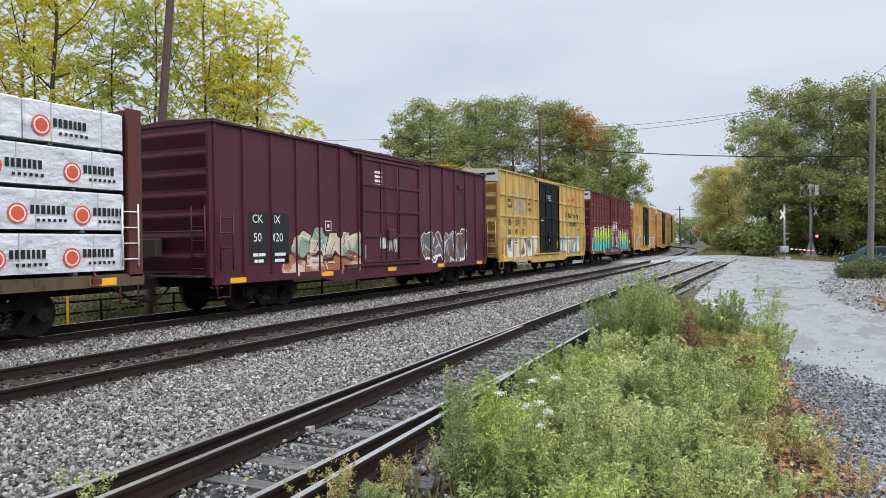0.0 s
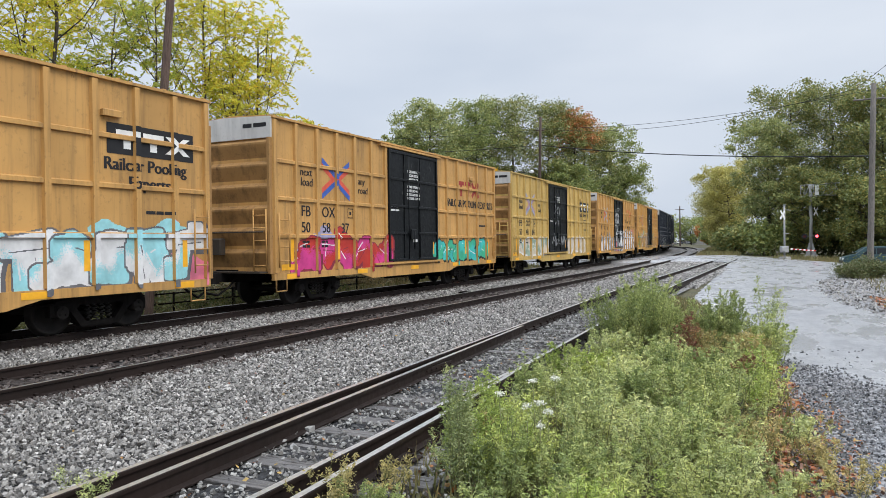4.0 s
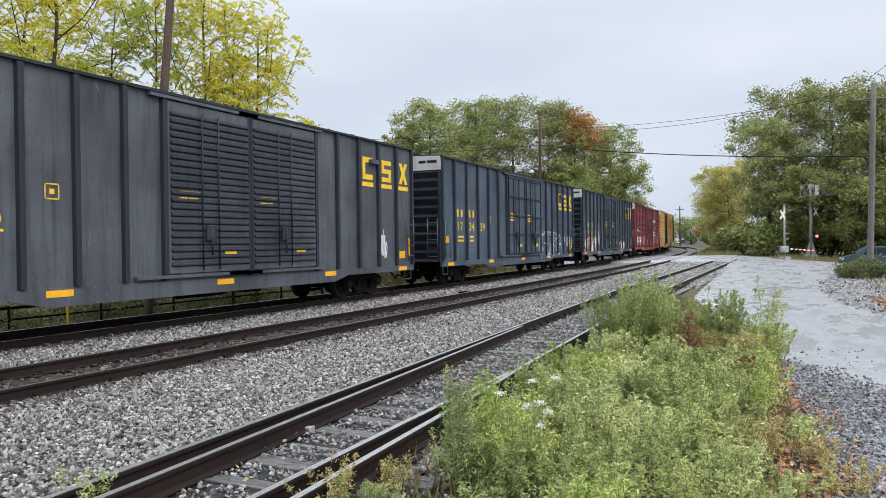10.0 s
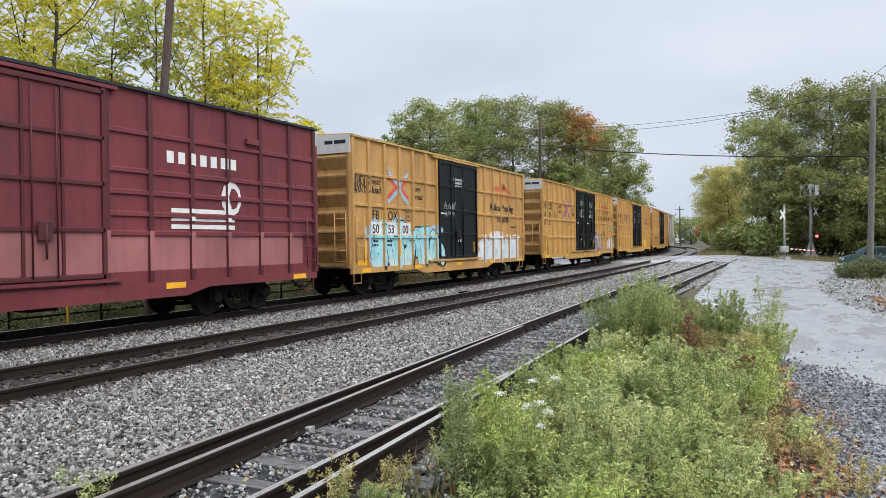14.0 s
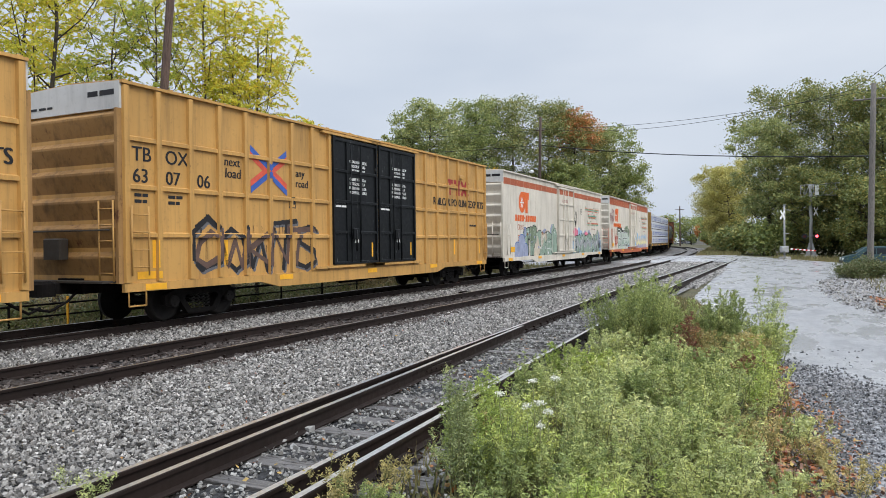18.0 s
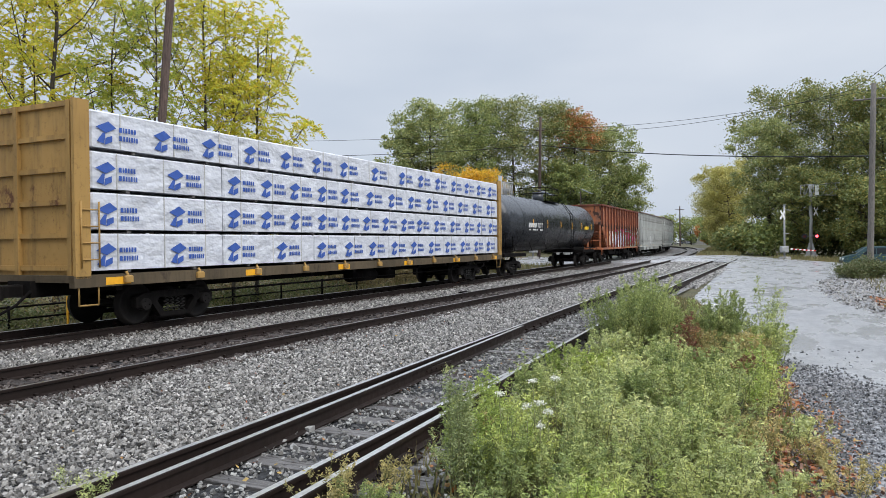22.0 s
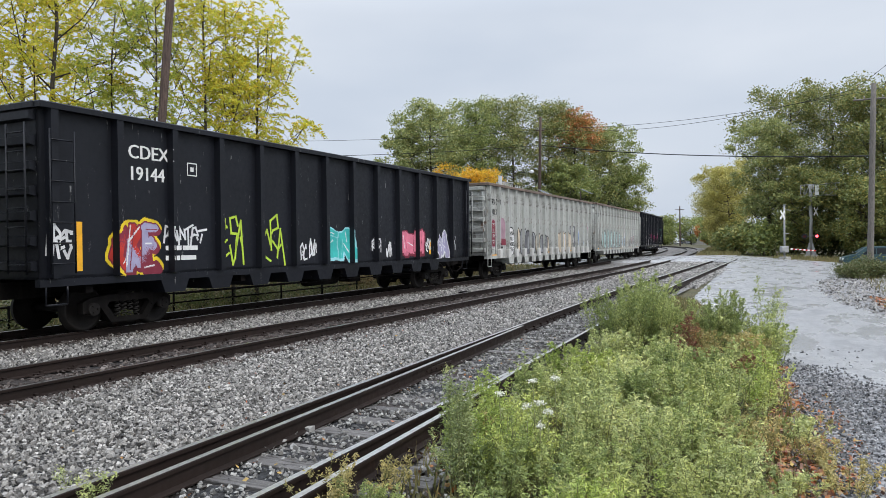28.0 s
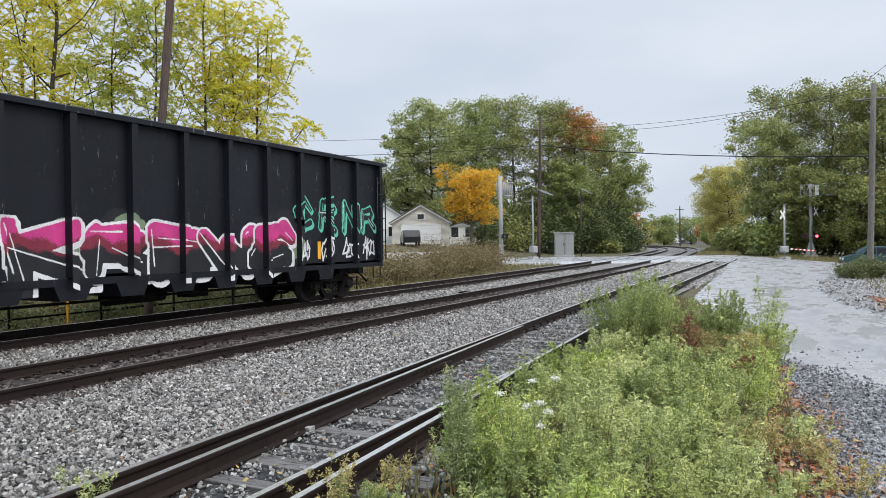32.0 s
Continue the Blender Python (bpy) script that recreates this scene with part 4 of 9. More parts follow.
CARS = []


def car_thing(label, s_near, L, category="freight car", name="boxcar"):
    car = thing(name, label, category, "cars of the freight train")
    CARS.append((car, s_near + L / 2))
    return car


def box_end(car, H, s, W, z0, z1, ribs, mat, top=None, ztop=4.53):
    """Corrugated steel end: horizontal ribs that stand out, and a flat top panel."""
    y = s * H
    mb = MB()
    prof = [(0, z0)]
    zr = (top and ztop) or z1 - 0.12
    st = (zr - z0 - 0.1) / ribs
    for i in range(ribs):
        a = z0 + 0.1 + i * st
        prof += [(-0.02, a), (0.09, a + st * 0.60), (0.11, a + st * 0.72), (0.11, a + st * 0.80), (-0.02, a + st * 0.995)]
    prof += [(0, z1)]
    n = len(prof)
    vs = [(-W, y + s * q, z) for q, z in prof] + [(W, y + s * q, z) for q, z in prof]
    fs = [((i, n + i, n + i + 1, i + 1) if s < 0 else (i, i + 1, n + i + 1, n + i)) for i in range(n - 1)]
    mb.add(vs, fs)
    part("car_end", mb, mat, car)
    for k in (-1, 1):
        mb = MB()
        mb.box(*sorted((k * (W - 0.07), k * (W + 0.012))), *sorted((y, y + s * 0.115)), z0, zr)
        part("corner_post", mb, mat, car)
    if top:
        mb = MB()
        mb.prism_y([(-W - 0.02, ztop), (W + 0.02, ztop), (W + 0.02, z1 + 0.045), (0, z1 + 0.11), (-W - 0.02, z1 + 0.045)], *sorted((y, y + s * 0.06)))
        part("end_panel", mb, top, car, "white painted panel at the top of the car end")
        if s < 0:
            for w, x, z, h in ((0.30, 0.62, -0.22, 0.11), (0.42, 0.98, -0.22, 0.11), (0.30, -1.3, -0.36, 0.05), (0.22, -0.93, -0.36, 0.05), (0.16, -0.65, -0.36, 0.05)):
                part("stencil", MB().box(x, x + w, y - 0.066, y - 0.06, z1 + z, z1 + z + h), M_BLACKT, car)


def boxcar(label, s_near, L, mat, doors, dstyle, dmat, post=0.95, girts=(), z1=5.04, z0=0.95, ribs=6, top=None, depth=0.08, roofmat=None, W=1.52, sillmat=None, pw=0.14, endmat=None, xdoor=0.05, inset=2.6, hatch=True, endladder=True, postmat=None):
    """Boxcar with posts, doors, corrugated ends, roof, ladders, steps and running gear. Returns the car and its side's faces."""
    car = car_thing(label, s_near, L)
    H = L / 2
    mb = MB()
    mb.box(-W, W, -H, H, z0, z1)
    part("body", mb, mat, car)
    mb = MB()
    prof = [(-W - 0.09, z1), (W + 0.09, z1), (W + 0.09, z1 + 0.06), (0, z1 + 0.13), (-W - 0.09, z1 + 0.06)]
    mb.prism_y(prof, -H - 0.04, H + 0.04)
    for i in range(int(L / 1.2) + 1):
        y = -H + 0.1 + i * (L - 0.2) / int(L / 1.2)
        mb.prism_y([(W + 0.05, z1 + 0.065), (W + 0.05, z1 + 0.09), (0, z1 + 0.165), (0, z1 + 0.13)], y - 0.05, y + 0.05)
    part("roof", mb, roofmat or mat, car)
    surf = Side()
    surf.rails = [(gz, W + depth * 0.8) for gz in girts]
    cuts = sorted(doors)
    edges = [-H] + [q for dd in cuts for q in dd] + [H]
    postmesh = MB()
    postmesh.post(W, depth, 0, pw, pw * 0.8, z0 + 0.02, z1 - 0.02)
    pm = postmesh.mesh("side_post", postmat or mat)
    girt_z = girts
    fills = []
    for a, b in zip(edges[::2], edges[1::2]):
        n = max(1, round((b - a) / post))
        ys = [a + (b - a) * i / n for i in range(n + 1)]
        ys[0] += 0.08
        ys[-1] -= 0.08
        for y in ys:
            for sgn in (1, -1):
                ob = new("side_post", pm)
                ob.parent = car
                ob.matrix_basis = Matrix.Translation((0, y, 0)) if sgn > 0 else Matrix.Translation((0, y, 0)) @ Matrix.Rotation(math.pi, 4, "Z")
            fills.append((y - pw * 0.4, y + pw * 0.4, W + depth))
        for gz in girt_z:
            g = MB()
            g.prism_y([(W, gz - 0.06), (W + depth * 0.8, gz - 0.05), (W + depth * 0.8, gz + 0.03), (W, gz + 0.06)], ys[0], ys[-1])
            part("side_rail", g, mat, car)
    for a, b in cuts:
        fills.append((a, b, W + xdoor + 0.035))
    fills.sort()
    y = -H
    for a, b, x in fills:
        if a > y:
            surf.append((y, a, W))
        surf.append((max(a, y), b, x))
        y = max(y, b)
    if y < H:
        surf.append((y, H, W))
    # doors
    for a, b in cuts:
        for sgn in (1, -1):
            dr = part("door", MB().box(min(sgn * W, sgn * (W + xdoor + 0.035)), max(sgn * W, sgn * (W + xdoor + 0.035)), a, b, z0 + 0.16, z1 - 0.12, 0.015), dmat, car)
            if sgn < 0:
                continue
            f = MB()
            x = W + xdoor + 0.03
            if dstyle == "louver":
                nz = 22
                for k in range(nz):
                    z = z0 + 0.3 + (z1 - z0 - 0.6) * k / nz
                    f.prism_y([(x, z), (x + 0.05, z + 0.03), (x + 0.05, z + 0.06), (x, z + 0.12)], a + 0.06, b - 0.06)
            else:
                nrow = 4
                for k in range(nrow + 1):
                    z = z0 + 0.2 + (z1 - z0 - 0.4) * k / nrow
                    f.box(x, x + 0.055, a + 0.03, b - 0.03, z - 0.04, z + 0.04, 0.012)
                f.box(x, x + 0.055, a, a + 0.09, z0 + 0.16, z1 - 0.12)
                f.box(x, x + 0.055, b - 0.09, b, z0 + 0.16, z1 - 0.12)
                for q in (0.3, 0.62):
                    f.box(x, x + 0.04, a + (b - a) * q - 0.03, a + (b - a) * q + 0.03, z0 + 0.2, z1 - 0.2)
            part("door_frame", f, postmat or dmat, dr)
            k = MB()
            for q in (0.36, 0.56):
                k.tube([(x + 0.075, a + (b - a) * q, z0 + 0.2), (x + 0.075, a + (b - a) * q, z1 - 0.3)], 0.018, 5)
            k.box(x + 0.04, x + 0.1, a + (b - a) * 0.40, a + (b - a) * 0.52, z0 + 0.9, z0 + 1.25, 0.02)
            k.tube([(x + 0.1, a + (b - a) * 0.46, z0 + 1.2), (x + 0.1, a + (b - a) * 0.46, z0 + 0.55)], 0.025, 5)
            part("door_lock", k, postmat or dmat, dr)
        part("door_track", MB().box(W, W + 0.13, a - 0.9, b + 0.4, z0 + 0.06, z0 + 0.13), sillmat or mat, car)
        part("door_track", MB().box(W, W + 0.13, a - 0.5, b + 0.3, z1 - 0.10, z1 - 0.03), sillmat or mat, car)
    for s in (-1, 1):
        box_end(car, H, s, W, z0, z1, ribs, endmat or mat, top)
    for sgn in (-1, 1):
        a, b = sorted((sgn * (W - 0.05), sgn * (W + 0.05)))
        part("side_sill", MB().prism_x([(-H, z0 - 0.18), (-H, z0), (H, z0), (H, z0 - 0.18), (H - 4.2, z0 - 0.18), (H - 4.9, z0 - 0.34), (-H + 4.9, z0 - 0.34), (-H + 4.2, z0 - 0.18)], a, b), sillmat or mat, car)
    lm = sillmat or mat
    ladder(car, W + 0.13, -H + 0.12, -H + 0.55, z0 + 0.15, z0 + 1.6, 4, lm)
    ladder(car, W + 0.13, H - 0.55, H - 0.12, z0 + 0.15, z0 + 1.6, 4, lm)
    if endladder:
        ladder(car, -H - 0.16, W - 0.5, W - 0.08, z0 + 0.05, z0 + 1.7, 5, lm, end=True)
        mb = MB()
        mb.box(-W + 0.1, W - 0.1, -H - 0.42, -H - 0.04, z0 + 0.02, z0 + 0.06)
        mb.tube([(-W + 0.15, -H - 0.2, z0 + 1.1), (W - 0.15, -H - 0.2, z0 + 1.1)], 0.02, 5)
        mb.box(-0.55, 0.0, -H - 0.3, -H - 0.08, z0 + 0.5, z0 + 0.95, 0.03)
        part("brake_platform", mb, M_ENDGEAR, car)
    sill_step(car, W, -H + 0.35, z0 - 0.1, lm)
    sill_step(car, W, H - 0.35, z0 - 0.1, lm)
    if hatch:
        mb = MB()
        mb.box(W, W + depth + 0.05, H - 2.9, H - 2.45, z1 - 0.72, z1 - 0.58, 0.02)
        part("placard_board", mb, mat, car)
    for k in range(5):
        y = -H + 0.8 + k * (L - 1.6) / 4
        part("reflector", MB().box(W + 0.05, W + 0.058, y - 0.28, y + 0.28, z0 - 0.16, z0 - 0.03), M_YEL, car)
    running_gear(car, L, inset)
    return car, surf


# ---- the cars, from the first that is seen to the last ----
M_ENDGEAR = painted("grimy_brake_gear", (0.045, 0.036, 0.028), 0.7, 0.7, 0.4, 0.4)
# road grime, over a browner base that holds the next car's shade
M_AMBEREND = painted("grimy_shaded_amber_end_paint", (0.36, 0.20, 0.072), 0.6, 0.85, 0.42, 0.4, grimecol=(0.05, 0.034, 0.022))
M_MAROON = painted("maroon_paint", (0.072, 0.0135, 0.025), 0.42, 0.55, 0.12, 0.35)
M_MAROON2 = painted("brick_red_paint", (0.12, 0.022, 0.024), 0.45, 0.4, 0.08, 0.3)
M_RED = painted("oxide_red_paint", (0.175, 0.036, 0.042), 0.5, 0.55, 0.12, 0.35)
M_REDP = painted("dark_red_post_paint", (0.095, 0.021, 0.024), 0.5, 0.7, 0.2, 0.4)
M_PALEY = painted("faded_yellow_paint", (0.52, 0.35, 0.11), 0.5, 0.7, 0.36, 0.35)
M_AMBER = painted("amber_yellow_paint", (0.51, 0.285, 0.092), 0.45, 0.6, 0.26, 0.35)
M_AMBER2 = painted("fresh_amber_paint", (0.52, 0.29, 0.086), 0.4, 0.5, 0.12, 0.3)
M_NAVY = painted("dark_navy_paint", (0.062, 0.084, 0.116), 0.36, 0.75, 0.03, 0.8, grimecol=(0.010, 0.010, 0.011), spec=0.4, scuff=0.3)
M_CHAR = painted("charcoal_paint", (0.078, 0.085, 0.099), 0.38, 0.75, 0.05, 0.8, grimecol=(0.010, 0.010, 0.011), spec=0.4, scuff=0.25)
M_DOORB = painted("black_door_paint", (0.006, 0.007, 0.008), 0.4, 0.25, 0.03, 0.4, grimecol=(0.006, 0.006, 0.006), spec=0.2, scuff=0.25)
# darker copy of the car paint, putting the posts' shadow edges into colour
M_POSTD = painted("shaded_post_paint", (0.026, 0.031, 0.041), 0.5, 0.5, 0.03, 0.5, grimecol=(0.006, 0.006, 0.006), spec=0.25)
M_WPANEL = painted("end_panel_white", (0.55, 0.54, 0.52), 0.5, 0.35, 0.05)
M_REEF = painted("reefer_white", (0.65, 0.60, 0.51), 0.42, 0.55, 0.12, 0.25, (0.26, 0.15, 0.09), (0.25, 0.195, 0.145))
M_STRIPE = painted("stripe_orange", (0.42, 0.11, 0.05), 0.45, 0.3, 0.05)
M_LOGO = plain("logo_orange", (0.72, 0.13, 0.02), 0.45, 0, 0.1)
M_LOGOR = plain("logo_dark_red", (0.30, 0.035, 0.03), 0.5, 0, 0.2)
M_LOGOB = plain("logo_blue", (0.05, 0.11, 0.38), 0.5, 0, 0.15)
M_LOGORED = plain("logo_red", (0.62, 0.10, 0.06), 0.5, 0, 0.15)


def mark_box(d, y, z, mat, s=0.34):
    """A small stencilled square frame."""
    t = 0.025
    for a in ((y, y + s, z, z + t), (y, y + s, z + s - t, z + s), (y, y + t, z, z + s), (y + s - t, y + s, z, z + s)):
        d.rect(*a, mat, 2)
    d.rect(y + 0.1, y + s - 0.1, z + 0.1, z + s - 0.1, mat, 2)


def cross_logo(d, y, z, w, h, red, blue):
    """Two crossing arrows: each arm is a blue band outside a red one, with upright ends."""
    cy, cz, t = y + w / 2, z + h / 2, h * 0.135
    m = (h / 2 - t) / (w / 2)
    for sz in (1, -1):
        for sy in (-1, 1):
            ye, ze = cy + sy * w / 2, cz + sz * (h / 2 - t)
            d.poly([(cy, cz), (ye, ze), (ye, ze - sz * t), (cy + sy * t / m, cz)], red, 2)
            d.poly([(cy, cz), (cy, cz + sz * t), (ye, ze + sz * t), (ye, ze)], blue, 3)


def cross_bars(d, y, z, w, h, mat, layer):
    """Two crossing bars."""
    t = 0.09
    d.poly([(y - t, z), (y + t, z), (y + w + t, z + h), (y + w - t, z + h)], mat, layer)
    d.poly([(y + w - t, z), (y + w + t, z), (y + t, z + h), (y - t, z + h)], mat, layer + 1)


def stencil_block(d, y, z, w, n, mat, r):
    for i in range(n):
        d.bars(y, z - i * 0.13, 0.07, [w * r.uniform(0.25, 0.45), w * r.uniform(0.2, 0.4)], mat, 2)


def pool_car(label, s_near, L, mat, doors, marks, number, seed, style, plain_sides=False, girts=(1.95, 2.95, 3.95), sixty=False):
    """Yellow pooled boxcar with black doors, arrows logo and slogans."""
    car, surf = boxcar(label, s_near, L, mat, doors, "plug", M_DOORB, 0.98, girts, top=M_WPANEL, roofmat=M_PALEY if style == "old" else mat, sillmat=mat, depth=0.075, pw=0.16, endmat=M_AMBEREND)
    H = L / 2
    r = random.Random(seed)
    d = Decal(surf)
    n = -H
    o = 1.85 if sixty else 0.0
    bays = [(a + b) / 2 for a, b, x in surf if b - a > 0.5]
    first = 0 if sixty else 1
    left, right = bays[first + (3 if sixty else 0)], bays[first + (6 if sixty else 3)]
    mid = (bays[first + (4 if sixty else 1)] + bays[first + (5 if sixty else 2)]) / 2
    d.text("next", left - 0.29, 3.64, 0.21, M_BLACKT, 2, 0.1, 1.0, 0.014)
    d.text("load", left - 0.27, 3.35, 0.23, M_BLACKT, 2, 0.1, 1.0, 0.014)
    d.text("any", right - 0.28, 3.58, 0.20, M_BLACKT, 2, 0.1, 1.0, 0.014)
    d.text("road", right - 0.29, 3.29, 0.21, M_BLACKT, 2, 0.1, 1.0, 0.014)
    cross_logo(d, mid - 0.72, 3.02, 1.44, 1.22, SP["rosegrey"] if mat is M_PALEY else M_LOGORED, SP["dusk"] if mat is M_PALEY else SP["sky"] if style == "old" else M_LOGOB)
    z = 3.50 if sixty else 2.5
    q = bays[first] + H - 0.3
    for i, p2 in enumerate(marks):
        d.text(p2, bays[first + i] - 0.26, z, 0.30, M_BLACKT, bold=0.015)
    for i, p2 in enumerate(number):
        d.text(p2, bays[first + i] - 0.25, z - 0.45, 0.29, M_BLACKT, bold=0.015)
    stencil_block(d, n + q + 0.1, z - 0.75, 0.5, 2, M_BLACKT, r)
    stencil_block(d, n + q + 1.0, z - 0.75, 0.5, 2, M_BLACKT, r)
    mark_box(d, n + 3.55 + o, 2.5 if not sixty else 2.7, M_BLACKT, 0.3)
    e = H
    if style == "band":
        d.rect(e - 2.75, e - 0.45, 3.60, 4.22, M_BLACKT, 2)
        for k, w in ((0, 0.55), (0.68, 0.55)):
            d.rect(e - 2.53 + k, e - 2.53 + k + w, 3.98, 4.10, M_WHITE, 3)
            d.rect(e - 2.53 + k + 0.18, e - 2.53 + k + 0.36, 3.72, 3.98, M_WHITE, 3)
        cross_bars(d, e - 1.17, 3.72, 0.52, 0.38, M_WHITE, 3)
        d.text("Railcar Pooling", e - 2.85, 3.28, 0.25, M_BLACKT, bold=0.03)
        d.text("Experts", e - 2.25, 2.92, 0.25, M_BLACKT, bold=0.03)
    elif style == "old":
        for k in (0, 0.68):
            d.rect(e - 3.8 + k, e - 3.8 + k + 0.58, 4.12, 4.28, M_LOGORED, 2)
            d.rect(e - 3.8 + k + 0.2, e - 3.8 + k + 0.38, 3.68, 4.12, M_LOGORED, 2)
        cross_bars(d, e - 2.44, 3.68, 0.55, 0.6, M_LOGORED, 2)
        d.text("Railcar Pooling", e - 4.4, 3.16, 0.31, M_BLACKT, wide=1.08, bold=0.035)
        d.text("Experts", e - 3.55, 2.64, 0.31, M_BLACKT, wide=1.05, bold=0.035)
    else:
        for k in (0, 0.68):
            d.rect(e - 3.9 + k, e - 3.9 + k + 0.58, 4.08, 4.24, M_LOGOR, 2)
            d.rect(e - 3.9 + k + 0.2, e - 3.9 + k + 0.38, 3.62, 4.08, M_LOGOR, 2)
        for a, b in (((0, 0), (0.52, 0.58)), ((0, 0.58), (0.52, 0))):
            y0, z0, y1, z1 = e - 2.5 + a[0], 3.64 + a[1], e - 2.5 + b[0], 3.64 + b[1]
            L2 = math.hypot(y1 - y0, z1 - z0)
            ny, nz = -(z1 - z0) / L2 * 0.085, (y1 - y0) / L2 * 0.085
            d.poly([(y0 - ny, z0 - nz), (y1 - ny, z1 - nz), (y1 + ny, z1 + nz), (y0 + ny, z0 + nz)], M_LOGOR, 2)
        d.text("RAILCAR POOLING EXPERTS", e - 5.1, 3.18, 0.29, M_BLACKT, wide=0.9, bold=0.03)
    d.bars(e - 1.8, 2.4, 0.07, [0.25, 0.2, 0.25], M_BLACKT)
    for a, b in doors:
        for k, tx in enumerate(("CLOSE AND LOCK", "DOOR BEFORE", "MOVING CAR", "", "CIERRE Y PONGA", "EL SEGURO A LA", "PUERTA ANTES DE", "MOVER EL CARRO")[:8 if len(doors) > 1 or style == "red" else 3]):
            if tx:
                d.text(tx, a + 0.36 * (b - a) + 0.035 * (14 - len(tx)), 4.2 - k * 0.135, 0.085, M_WHITE, 3, 0, 0.95, 0.012)
        d.bars(a + 0.15, 2.95, 0.06, [0.2, 0.3], M_WHITE)
        d.bars(a + 0.15, 2.82, 0.06, [0.3, 0.25], M_WHITE)
        d.rect(a + (b - a) * 0.47, a + (b - a) * 0.56, 1.75, 1.98, M_WHITE, 2)
        d.rect(b - 0.35, b - 0.27, 1.3, 1.75, M_YEL, 2)
    for y in (n + 0.75, n + 2.9, e - 3.3, e - 0.8):
        d.rect(y, y + 0.14, 1.25, 1.85, M_YEL, 2)
    d.rect(n + 0.35, n + 0.95, 1.02, 1.18, M_YEL, 2)
    d.done("lettering", car, "black and white stencilled lettering and logos")
    g = Decal(surf)
    return car, g, n, e


# lumber cars
M_LDECK = painted("lumber_deck_rusty", (0.10, 0.075, 0.045), 0.7, 0.7, 0.6, 0.6, (0.045, 0.03, 0.022), (0.02, 0.017, 0.014))
M_WRAP, _t, _b = nodes_of("lumber_wrap")
_n = add_noise(_t, 3.5, 6, 0.65, (2, 1, 3))
_t.links.new(add_ramp(_t, _n.outputs["Fac"], [(0.3, (0.50, 0.515, 0.57)), (0.65, (0.66, 0.675, 0.71))]).outputs[0], _b.inputs["Base Color"])
_b.inputs["Roughness"].default_value = 0.42
add_bump(_t, _b, add_noise(_t, 2.4, 3, 0.5, (1.5, 0.8, 1.2)).outputs["Fac"], 0.8, 0.14)


